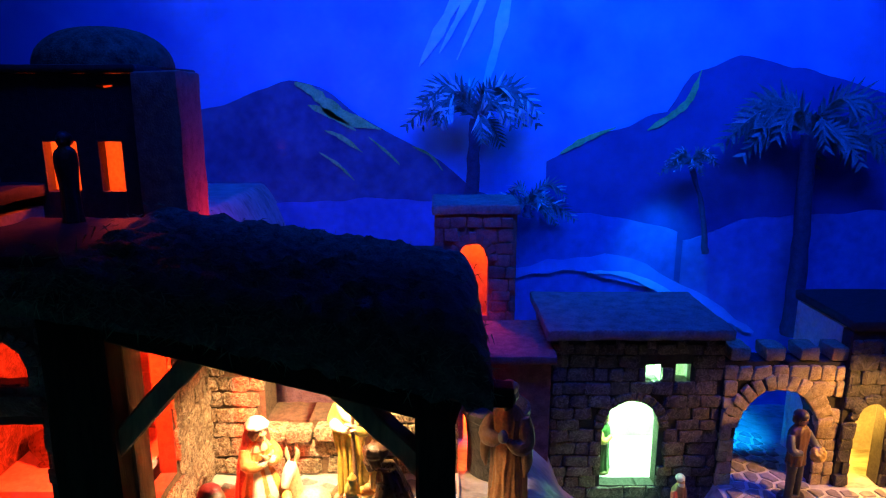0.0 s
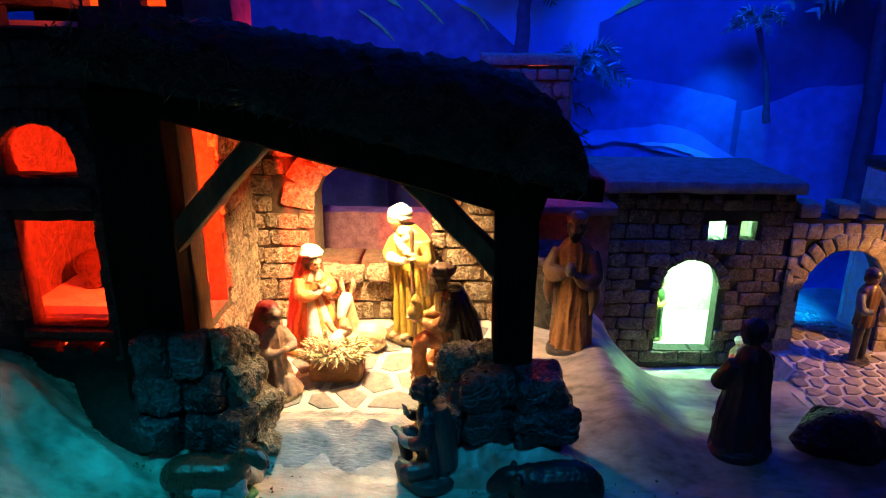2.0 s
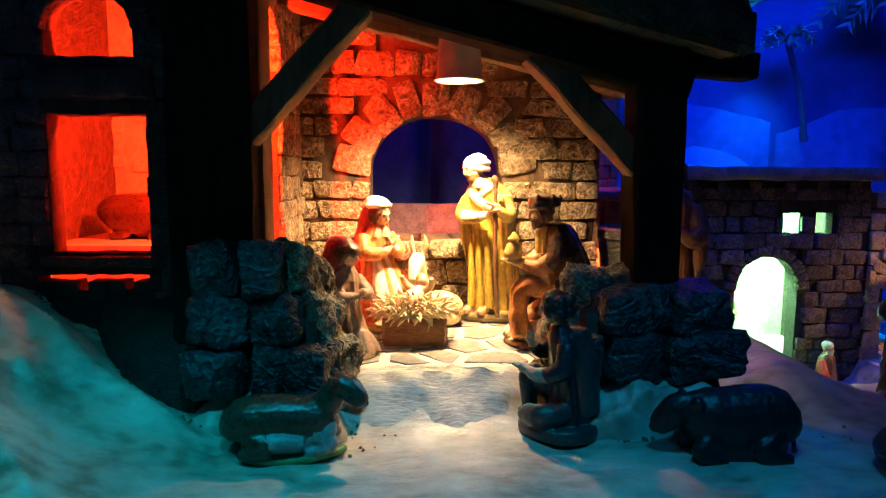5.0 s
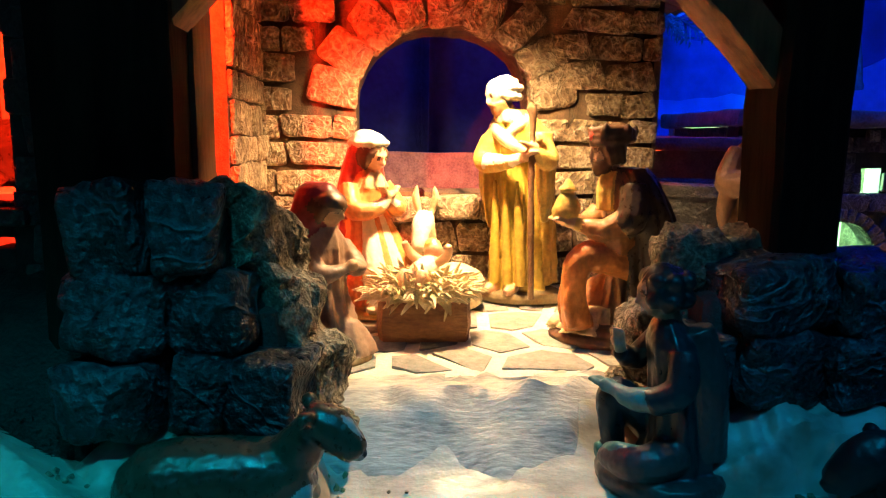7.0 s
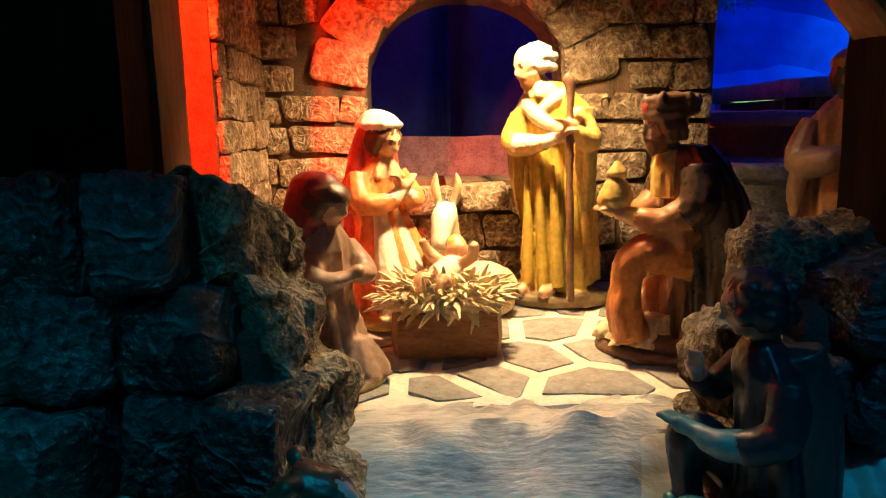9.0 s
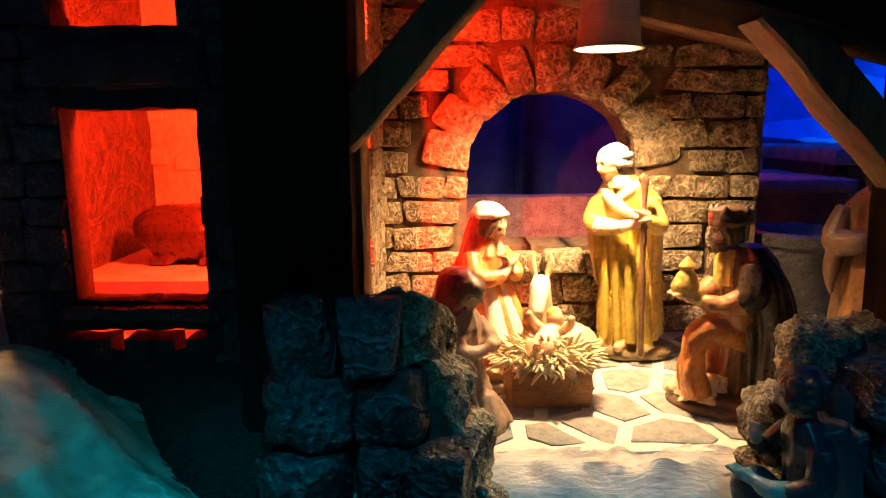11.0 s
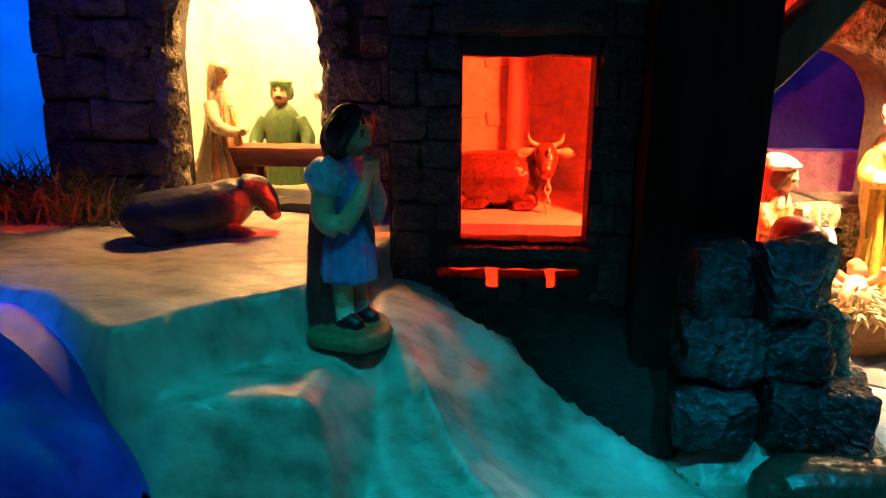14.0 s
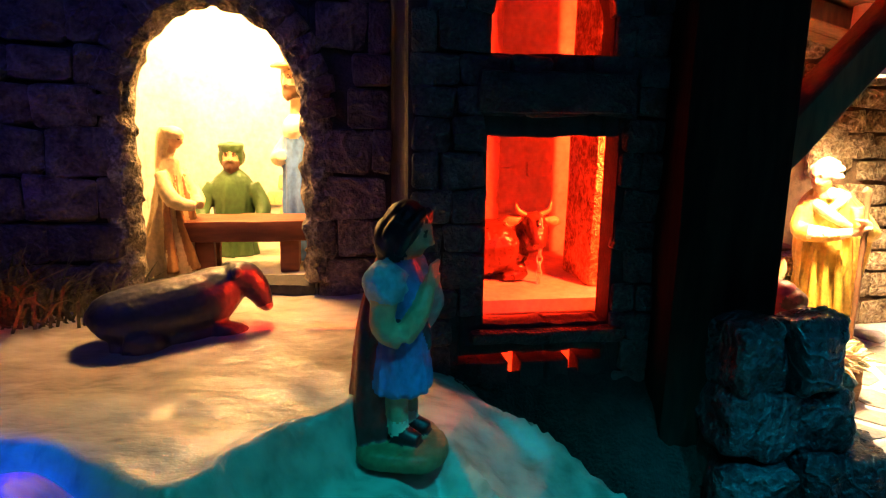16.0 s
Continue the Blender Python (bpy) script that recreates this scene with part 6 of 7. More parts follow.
    for k in range(6):
        a = 2 * math.pi * k / 6 + 0.3
        c, q = math.cos(a), math.sin(a)
        f.limb([(0.86 * c, 0.95 * q - 0.7, 10.9), (1.0 * c, 1.08 * q - 0.7, 11.1), (0.98 * c, 1.06 * q - 0.7, 11.4)], [0.32, 0.24, 0.06], F_HAIR, 8)
    f.ball((0, -1.75, 10.75), 0.26, F_RED)
    return f.done("kneeling_figurine", pose(-0.054, 0.553, 0.0, 0, 0, -86), "kneeling crowned figurine in dark cloak holding a golden jar", voxel=0.07)


def standing_magus():
    f = Figure()
    f.disc(2.9, 2.3, 1.1, F_DARK)
    f.robe([(0, 0, 1.0, 2.2, 1.7), (0, 0, 4, 1.8, 1.4), (0, 0, 8, 1.7, 1.3), (0, 0, 11, 2.0, 1.3), (0, 0, 12.2, 1.4, 1.0), (0, -0.1, 12.8, 0.6, 0.6)], F_RUST, 9, 0.08)
    f.robe([(0, 0.6, 1.2, 2.6, 1.5), (0, 0.6, 6, 2.3, 1.4), (0, 0.4, 10.5, 2.3, 1.4), (0, 0.2, 12.0, 1.5, 1.1)], F_BROWN, 7, 0.07)
    f.limb([(-1.9, 0.1, 11.3), (-2.6, -0.6, 9.2), (-1.2, -1.8, 9.3), (-0.3, -2.1, 9.8)], [0.7, 0.95, 0.8, 0.4], F_BROWN)
    f.limb([(1.9, 0.1, 11.3), (2.5, -0.6, 9.0), (1.6, -1.6, 8.6), (0.5, -2.0, 9.4)], [0.7, 1.0, 0.8, 0.4], F_BROWN)
    f.limb([(2.3, -0.7, 9.2), (2.6, -0.8, 7.0), (2.3, -0.7, 5.0)], [0.7, 0.7, 0.15], F_BROWN)
    f.limb([(-2.3, -0.8, 9.2), (-2.7, -0.9, 7.4), (-2.5, -0.8, 5.6)], [0.7, 0.6, 0.15], F_BROWN)
    f.ball((0, -2.2, 9.9), (0.6, 0.6, 0.75), F_GREY)
    f.head((0, -0.3, 13.7), 0.95, F_BROWN, F_BLACK, None, F_BLACK, 6, 0)
    f.robe([(0, 0.0, 14.2, 1.1, 1.2), (0, 0, 14.7, 1.15, 1.2), (0, 0, 15.2, 0.5, 0.5)], F_RUST, 6, 0.06)
    return f.done("standing_figurine", pose(0.068, 0.634, -0.012, 0, 0, -20) @ Matrix.Diagonal((0.86, 0.9, 1, 1)), "standing dark-bearded figurine in an ochre robe with a jar")


def sitting_boy():
    f = Figure()
    f.disc(2.3, 2.5, 0.9, F_DARK)
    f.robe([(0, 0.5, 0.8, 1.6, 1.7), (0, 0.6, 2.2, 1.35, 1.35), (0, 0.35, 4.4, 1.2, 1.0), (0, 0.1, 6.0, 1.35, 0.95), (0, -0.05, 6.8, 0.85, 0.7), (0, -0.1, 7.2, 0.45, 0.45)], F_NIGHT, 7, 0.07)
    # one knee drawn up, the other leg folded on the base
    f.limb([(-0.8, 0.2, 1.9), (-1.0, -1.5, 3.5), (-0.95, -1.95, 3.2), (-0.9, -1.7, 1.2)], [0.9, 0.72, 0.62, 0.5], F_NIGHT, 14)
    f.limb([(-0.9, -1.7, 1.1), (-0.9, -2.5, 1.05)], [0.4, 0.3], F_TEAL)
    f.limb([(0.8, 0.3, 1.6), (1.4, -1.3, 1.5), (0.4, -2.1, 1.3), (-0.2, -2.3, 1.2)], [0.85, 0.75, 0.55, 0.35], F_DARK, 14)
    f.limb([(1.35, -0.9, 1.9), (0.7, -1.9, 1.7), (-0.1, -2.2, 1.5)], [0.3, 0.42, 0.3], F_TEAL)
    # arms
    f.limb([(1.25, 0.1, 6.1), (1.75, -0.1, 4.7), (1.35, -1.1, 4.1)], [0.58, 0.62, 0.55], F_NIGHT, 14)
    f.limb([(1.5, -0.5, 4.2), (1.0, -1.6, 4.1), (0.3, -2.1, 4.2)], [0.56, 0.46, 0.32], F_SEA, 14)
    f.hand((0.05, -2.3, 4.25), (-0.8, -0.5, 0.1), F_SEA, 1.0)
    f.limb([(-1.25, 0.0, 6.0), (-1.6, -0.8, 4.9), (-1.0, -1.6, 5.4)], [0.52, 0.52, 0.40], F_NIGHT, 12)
    f.hand((-0.75, -1.75, 5.7), (0.2, -0.2, 1.0), F_TAN, 0.9)
    f.limb([(0, -0.1, 6.9), (0, -0.3, 7.6)], [0.45, 0.42], F_TAN)
    f.head((0, -0.5, 8.2), 0.88, F_TAN, F_BLACK, None, None, 16, 0)
    for k in range(14):
        a = math.pi * (-0.25 + 1.5 * (k % 7) / 6)
        f.ball((0.80 * math.cos(a), -0.25 + 0.85 * math.sin(a), 8.75 - 0.75 * (k // 7)), 0.36, F_BLACK, bumps=0.3)
    f.limb([(0.2, 0.9, 6.8), (0.3, 1.45, 4.6), (0.3, 1.7, 1.4)], [0.75, 0.95, 0.9], F_DARK, 14)
    return f.done("sitting_figurine", pose(-0.070, 0.449, -0.026, 0, 0, -92) @ Matrix.Scale(0.93, 4), "dark-haired sitting figurine in slate and teal clothes", voxel=0.075)


def dark_rider():
    f = Figure()
    f.disc(2.7, 2.3, 0.8, F_DARK)
    f.robe([(0, 0, 0.7, 2.5, 2.1), (0, 0, 3, 2.3, 1.9), (0, 0.1, 6, 1.9, 1.5), (0, 0.1, 8.4, 1.6, 1.2), (0, 0, 9.4, 0.8, 0.7)], F_DARK, 8, 0.07)
    f.head((0, -0.2, 10.4), 0.95, F_BROWN, F_BLACK, F_SLATE, None, 12, 0)
    f.limb([(-1.6, 0, 8.2), (-2.0, -0.9, 6.2), (-0.4, -1.9, 6.0)], [0.6, 0.75, 0.4], F_DARK)
    f.limb([(1.6, 0, 8.2), (2.0, -0.9, 6.2), (0.4, -1.9, 6.0)], [0.6, 0.75, 0.4], F_DARK)
    x, y = 0.186, 0.492
    return f.done("standing_figurine", pose(x, y, ground_z(x, y) - 0.001, 0, 0, 200), "dark draped figurine seen from behind on the slope")


def small_people():
    f = Figure()
    f.disc(1.6, 1.4, 0.5, F_BASE)
    f.robe([(0, 0, 0.4, 1.4, 1.3), (0, 0, 2.0, 1.2, 1.0), (0, 0, 3.6, 1.1, 0.8), (0, 0, 4.2, 0.45, 0.45)], F_BROWN, 7, 0.08)
    f.limb([(-1.0, 0, 3.4), (-1.5, -0.6, 2.2), (-1.2, -1.2, 1.4)], [0.4, 0.5, 0.3], F_RED)
    f.head((0, -0.1, 4.8), 0.62, F_SKIN, None, F_WHITE, F_WHITE, 5, 0)
    f.done("crouching_figurine", pose(0.312, 0.785, ground_z(0.312, 0.785) - 0.001, 0, 0, 30), "small crouching figurine with a pale turban beside the house")
    f = Figure()
    f.disc(1.9, 1.6, 0.6, F_DARK)
    f.robe([(0, 0, 5.2, 1.35, 1.1), (0, 0, 7.0, 1.3, 1.0), (0, 0, 9.6, 1.6, 1.05), (0, 0, 10.6, 0.7, 0.6)], F_BROWN, 7, 0.07)
    for e in (-1, 1):
        f.limb([(0.6 * e, 0, 5.6), (0.7 * e, -0.1, 3.0), (0.75 * e, 0, 0.5)], [0.7, 0.55, 0.5], F_SLATE)
    f.limb([(-1.5, 0, 9.4), (-2.0, -0.7, 7.8), (-1.0, -1.5, 7.6)], [0.5, 0.55, 0.35], F_GREY)
    f.limb([(1.5, 0, 9.4), (2.1, -0.7, 7.8), (2.2, -1.5, 7.4)], [0.5, 0.55, 0.35], F_GREY)
    f.ball((2.2, -1.4, 6.6), (1.1, 0.9, 1.1), F_GOLD, bumps=0.25)
    f.head((0, -0.1, 11.5), 0.85, F_SKIN, F_HAIR, F_DARK, None, 5, 0)
    f.done("standing_figurine", pose(0.452, 0.770, ground_z(0.452, 0.770), 0, 0, 25), "standing figurine with a basket at the gateway")
    f = Figure()
    f.disc(1.4, 1.2, 0.4, F_BASE)
    f.robe([(0, 0, 0.3, 1.3, 1.1), (0, 0, 3, 1.1, 0.9), (0, 0, 6.4, 1.2, 0.9), (0, 0, 7.4, 0.5, 0.5)], F_GREEN, 7, 0.08)
    f.limb([(-0.9, 0, 6.4), (-1.2, -0.6, 5.2), (0.5, -1.0, 5.4)], [0.4, 0.5, 0.3], F_GOLD)
    f.head((0, -0.1, 8.2), 0.7, F_SKIN, F_HAIR, F_GREEN, None, 0, 0)
    f.done("standing_figurine", pose(0.224, 0.850, -0.0935, 0, 0, 50), "figurine in green clothes inside the green-lit door")
    f = Figure()
    f.robe([(0, 0, 0.0, 1.4, 1.2), (0, 0, 4, 1.2, 1.0), (0, 0, 8.5, 1.5, 1.0), (0, 0, 9.8, 0.7, 0.6)], F_DARK, 7, 0.07)
    f.head((0, -0.1, 10.6), 0.85, F_BROWN, F_BLACK, F_SLATE, None, 5, 0)
    f.done("standing_figurine", pose(-0.362, 0.642, 0.304, 0, 0, 10) @ Matrix.Scale(0.75, 4), "dark standing figurine on the tower roof")


def girl():
    f = Figure()
    f.disc(1.95, 1.95, 0.7, F_BASE)
    f.robe([(0, 1.15, 0.5, 1.35, 0.95), (0, 1.15, 3.0, 1.25, 0.9), (0, 0.95, 6.0, 1.05, 0.7), (0, 0.5, 8.0, 0.7, 0.5)], F_WINE, 6, 0.07)
    for e in (-1, 1):
        f.limb([(0.50 * e, 0.0, 3.6), (0.52 * e, -0.05, 2.2), (0.50 * e, -0.1, 1.6)], [0.48, 0.44, 0.40], F_SKIN)
        f.limb([(0.50 * e, -0.1, 1.7), (0.50 * e, -0.1, 1.0)], [0.42, 0.40], F_WHITE)
        f.limb([(0.50 * e, 0.1, 0.95), (0.52 * e, -0.5, 0.95), (0.55 * e, -1.0, 0.85)], [0.40, 0.42, 0.30], F_BLACK)
    f.robe([(0, 0, 2.75, 1.25, 1.15), (0, 0, 3.1, 1.38, 1.22), (0, 0, 4.4, 1.22, 1.08), (0, 0, 5.6, 0.92, 0.84)], F_BLUE, 11, 0.06)
    f.robe([(0, 0, 5.4, 0.96, 0.86), (0, 0, 5.7, 0.98, 0.88), (0, 0, 5.85, 0.92, 0.82)], F_SLATE, 6, 0.0)
    f.limb([(0.2, -0.85, 5.5), (0.3, -1.0, 4.9), (0.35, -1.05, 4.4)], [0.22, 0.2, 0.1], F_SLATE)
    f.robe([(0, 0, 5.7, 0.9, 0.8), (0, -0.1, 6.6, 1.05, 0.95), (0, 0, 7.5, 1.0, 0.75), (0, 0, 8.0, 0.5, 0.5)], F_BLUE, 8, 0.04)
    for e in (-1, 1):
        f.ball((1.15 * e, 0.15, 7.30), (0.82, 0.85, 0.88), F_PALEBLUE, (0, 0, 0), 0.18)
        f.limb([(1.25 * e, 0.15, 6.8), (1.45 * e, 0.1, 5.7), (1.15 * e, -0.5, 5.25)], [0.50, 0.50, 0.44], F_SKIN if e < 0 else F_PINK)
        f.limb([(1.15 * e, -0.5, 5.25), (0.75 * e, -1.1, 6.2), (0.3 * e, -1.25, 7.1)], [0.44, 0.38, 0.28], F_SKIN if e < 0 else F_PINK)
        f.hand((0.22 * e, -1.28, 7.3), (0.0, -0.15, 1.0), F_SKIN, 0.8)
    f.limb([(0, 0, 7.8), (0, -0.1, 8.5)], [0.36, 0.34], F_SKIN)
    f.head((0, -0.35, 9.1), 0.88, F_SKIN, F_BLACK, None, None, 14, 0)
    f.ball((0, 0.30, 8.75), (0.95, 0.80, 1.05), F_BLACK, bumps=0.1)
    for e in (-1, 1):
        f.limb([(0.15 * e, -1.0, 9.95), (0.62 * e, -0.85, 9.6), (0.80 * e, -0.5, 9.0), (0.74 * e, -0.2, 8.3)], [0.16, 0.22, 0.28, 0.2], F_BLACK)
    return f.done("girl_figurine", pose(-0.429, 0.436, 0.0485, 0, 0, 62) @ Matrix.Scale(0.93, 4), "girl figurine in a blue dress with pale blue puffed sleeves", voxel=0.075)


def lying_animal(name, m, coat, belly, horn, label, base=None, head_up=0.0, ears=True, face=None):
    """A lying beast whose body runs along x with the head at +x."""
    f = Figure()
    if base:
        f.disc(3.5, 1.9, 0.5, base, -0.3)
    z = 0.4 if base else 0.0
    f.limb([(-3.4, 0.0, z + 1.0), (-3.0, 0, z + 1.8), (-1.2, 0, z + 2.0), (0.8, 0, z + 2.0), (2.0, 0, z + 2.3), (2.7, 0, z + 2.6)], [1.35, 1.7, 1.7, 1.6, 1.4, 0.95], coat, 18)
    f.limb([(-2.6, 0, z + 0.8), (0, 0, z + 0.75), (1.9, 0, z + 1.1)], [1.45, 1.5, 1.35], belly, 16)
    f.limb([(1.7, 0, z + 2.4), (2.5, -0.1, z + 3.0 + head_up * 0.5), (3.0, -0.2, z + 3.3 + head_up)], [1.15, 0.95, 0.75], coat, 14)
    hx, hz = 3.2, z + 3.4 + head_up
    f.limb([(hx - 0.5, -0.15, hz + 0.15), (hx + 0.4, -0.4, hz - 0.1), (hx + 1.2, -0.7, hz - 0.75), (hx + 1.5, -0.8, hz - 1.05)], [0.78, 0.86, 0.68, 0.5], coat, 14)
    if face:
        f.limb([(hx + 0.1, -0.35, hz + 0.62), (hx + 0.85, -0.62, hz + 0.12), (hx + 1.45, -0.82, hz - 0.62)], [0.22, 0.40, 0.36], face, 12)
        f.limb([(-2.2, -1.25, z + 0.9), (-0.8, -1.55, z + 1.0), (0.9, -1.40, z + 0.9)], [0.55, 0.68, 0.5], face, 14)
        f.limb([(2.0, -0.85, z + 0.9), (2.4, -0.8, z + 1.6), (2.6, -0.6, z + 2.2)], [0.6, 0.6, 0.3], face, 12)
    f.ball((hx + 1.45, -0.8, hz - 1.0), (0.36, 0.36, 0.32), belly)
    f.ball((hx + 1.72, -0.88, hz - 1.0), (0.14, 0.24, 0.14), F_BLACK)
    for e in (-1, 1):
        if ears:
            f.limb([(hx - 0.2, -0.2 + 0.55 * e, hz + 0.3), (hx - 0.5, -0.2 + 1.0 * e, hz + 0.55), (hx - 0.6, -0.2 + 1.35 * e, hz + 0.3)], [0.2, 0.34, 0.08], coat, 8)
        if horn:
            f.limb([(hx, -0.25 + 0.4 * e, hz + 0.6), (hx + 0.1, -0.25 + 0.9 * e, hz + 1.0), (hx + 0.2, -0.25 + 0.9 * e, hz + 1.5)], [0.2, 0.16, 0.05], F_CREAM, 8)
        f.ball((hx + 0.55, -0.45 + 0.55 * e, hz + 0.15), 0.14, F_BLACK)
        f.limb([(-2.6, 0.9 * e, z + 1.2), (-1.4, 1.6 * e, z + 0.7), (-2.6, 1.8 * e, z + 0.35), (-3.2, 1.8 * e, z + 0.3)], [0.95, 0.75, 0.4, 0.3], coat, 10)
        f.limb([(1.6, 0.8 * e, z + 1.2), (2.6, 1.1 * e, z + 0.7), (1.6, 1.25 * e, z + 0.35), (0.9, 1.3 * e, z + 0.3)], [0.75, 0.55, 0.36, 0.3], belly, 10)
    f.limb([(-3.5, 0.2, z + 1.9), (-4.0, 0.7, z + 1.0), (-3.7, 1.3, z + 0.5)], [0.2, 0.16, 0.22], coat, 8)
    return f.done(name, m, label, "animal figurine")


def animals():
    lying_animal("calf_figurine", pose(-0.2245, 0.424, -0.027, 0, 0, 2) @ Matrix.Scale(0.84, 4), F_COAT, F_PATCH, False, "lying dark brown and white calf figurine on a green base", F_MOSS, 0.9, face=F_PATCH)
    x, y = 0.018, 0.414
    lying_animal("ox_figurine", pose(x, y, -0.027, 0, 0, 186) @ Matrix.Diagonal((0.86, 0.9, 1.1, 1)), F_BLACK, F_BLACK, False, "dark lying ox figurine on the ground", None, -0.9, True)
    ox = Figure()
    ox.limb([(-3.5, 0, 1.3), (-2.9, 0, 1.75), (-1.2, 0, 1.95), (0.6, 0, 2.25), (1.8, 0, 2.85), (2.5, -0.1, 3.3)], [1.15, 1.55, 1.6, 1.55, 1.25, 0.85], F_SLATE, 20)
    ox.limb([(-3.4, 0, 0.8), (-1.0, -0.1, 0.75), (1.6, -0.1, 0.8)], [1.25, 1.5, 1.25], F_SLATE, 18)
    ox.limb([(2.2, -0.1, 3.4), (2.9, -0.3, 3.35), (3.5, -0.5, 2.6), (3.75, -0.6, 2.0)], [0.78, 0.82, 0.62, 0.46], F_SLATE, 16)
    ox.ball((3.78, -0.65, 1.95), (0.40, 0.42, 0.34), F_TAN)
    ox.limb([(1.2, -0.9, 0.9), (2.3, -1.1, 0.7), (2.6, -1.1, 0.5), (1.6, -1.3, 0.4)], [0.75, 0.6, 0.42, 0.34], F_SLATE, 12)
    ox.limb([(-2.6, -0.9, 1.2), (-1.6, -1.4, 0.8), (-2.6, -1.5, 0.45)], [0.95, 0.75, 0.4], F_SLATE, 12)
    for e in (-1, 1):
        ox.limb([(2.5, -0.2 + 0.55 * e, 3.75), (2.3, -0.2 + 0.95 * e, 3.85), (2.2, -0.2 + 1.15 * e, 3.6)], [0.2, 0.26, 0.08], F_SLATE, 8)
        ox.ball((3.15, -0.35 + 0.6 * e, 3.2), 0.12, F_BLACK)
    ox.done("ox_figurine", pose(-0.522, 0.513, 0.0645, 0, 0, 22) @ Matrix.Scale(0.95, 4), "dark blue lying ox figurine with a pale muzzle", "animal figurine")
    f = Figure()
    f.limb([(2.6, 0.6, 1.0), (1.8, 0.6, 1.5), (0.4, 0.4, 1.6), (-0.5, 0.1, 2.0)], [0.9, 1.3, 1.3, 1.0], F_CREAM, 16)
    f.limb([(-0.4, 0.2, 2.0), (-0.6, 0.0, 3.6), (-0.6, -0.2, 5.0), (-0.6, -0.4, 5.5)], [1.05, 0.85, 0.66, 0.6], F_CREAM, 14)
    f.limb([(-0.6, 0.0, 5.7), (-0.7, -0.7, 5.3), (-0.8, -1.5, 4.4), (-0.8, -1.8, 4.0)], [0.6, 0.66, 0.48, 0.36], F_WHITE, 14)
    for e in (-1, 1):
        f.limb([(-0.6 + 0.35 * e, 0.1, 6.0), (-0.6 + 0.6 * e, 0.1, 6.9), (-0.6 + 0.5 * e, 0.0, 7.7)], [0.2, 0.26, 0.05], F_CREAM, 8)
        f.ball((-0.72 + 0.5 * e, -0.8, 5.4), 0.10, F_BLACK)
        f.limb([(-0.6 + 0.5 * e, 0.0, 1.8), (-0.8 + 0.6 * e, -1.3, 1.0), (-0.7 + 0.6 * e, -0.6, 0.3)], [0.6, 0.4, 0.3], F_CREAM, 10)
    f.ball((1.4, 0.4, 0.7), (1.6, 1.2, 0.8), F_CREAM)
    f.done("donkey_figurine", pose(-0.148, 0.612, 0.001, 0, 0, -8), "pale lying donkey figurine behind the manger", "animal figurine")
    # cow that stands in the red room
    f = Figure()
    f.limb([(-4.2, 0, 1.6), (-3.4, 0, 2.1), (-1.0, 0, 2.2), (0.8, 0, 2.4), (1.6, 0, 2.8)], [1.3, 2.0, 2.1, 1.9, 1.3], F_COAT, 18)
    f.limb([(1.2, 0, 2.8), (2.1, -0.3, 3.6), (2.5, -0.8, 4.0)], [1.1, 0.9, 0.75], F_COAT, 14)
    f.limb([(2.3, -0.6, 4.3), (2.5, -1.3, 3.9), (2.5, -2.0, 3.1), (2.5, -2.3, 2.7)], [0.8, 0.82, 0.6, 0.45], F_COAT, 14)
    for e in (-1, 1):
        f.limb([(2.4 + 0.45 * e, -0.6, 4.7), (2.4 + 1.1 * e, -0.7, 5.0), (2.4 + 1.3 * e, -0.7, 5.7)], [0.2, 0.17, 0.05], F_CREAM, 8)
        f.limb([(2.4 + 0.7 * e, -0.5, 4.3), (2.4 + 1.7 * e, -0.4, 4.2), (2.4 + 2.1 * e, -0.4, 4.0)], [0.2, 0.36, 0.08], F_CREAM, 8)
        for lx in (-3.0, 0.6):
            f.limb([(lx, 0.8 * e, 1.4), (lx + 1.0, 1.3 * e, 0.6), (lx - 0.4, 1.5 * e, 0.3)], [0.8, 0.5, 0.3], F_COAT, 10)
    f.done("cow_figurine", pose(-0.358, 0.585, 0.077, 0, 0, -4) @ Matrix.Scale(0.82, 4), "horned cow figurine lying in the red room", "animal figurine")
    bm = bmesh.new()
    for k in range(9):
        c = Vector((-0.3375, 0.5665, 0.1125 - 0.0042 * k))
        ring = [c + Vector((0.0016 * math.cos(a) * (k % 2), 0.0016 * math.cos(a) * (1 - k % 2), 0.0028 * math.sin(a))) for a in (2 * math.pi * i / 10 for i in range(11))]
        tube(bm, ring, [0.0006] * 11, seg=5, steps=1)
    whole("chain", bm, F_WHITE, "small pale chain hanging from the cow", "chain")


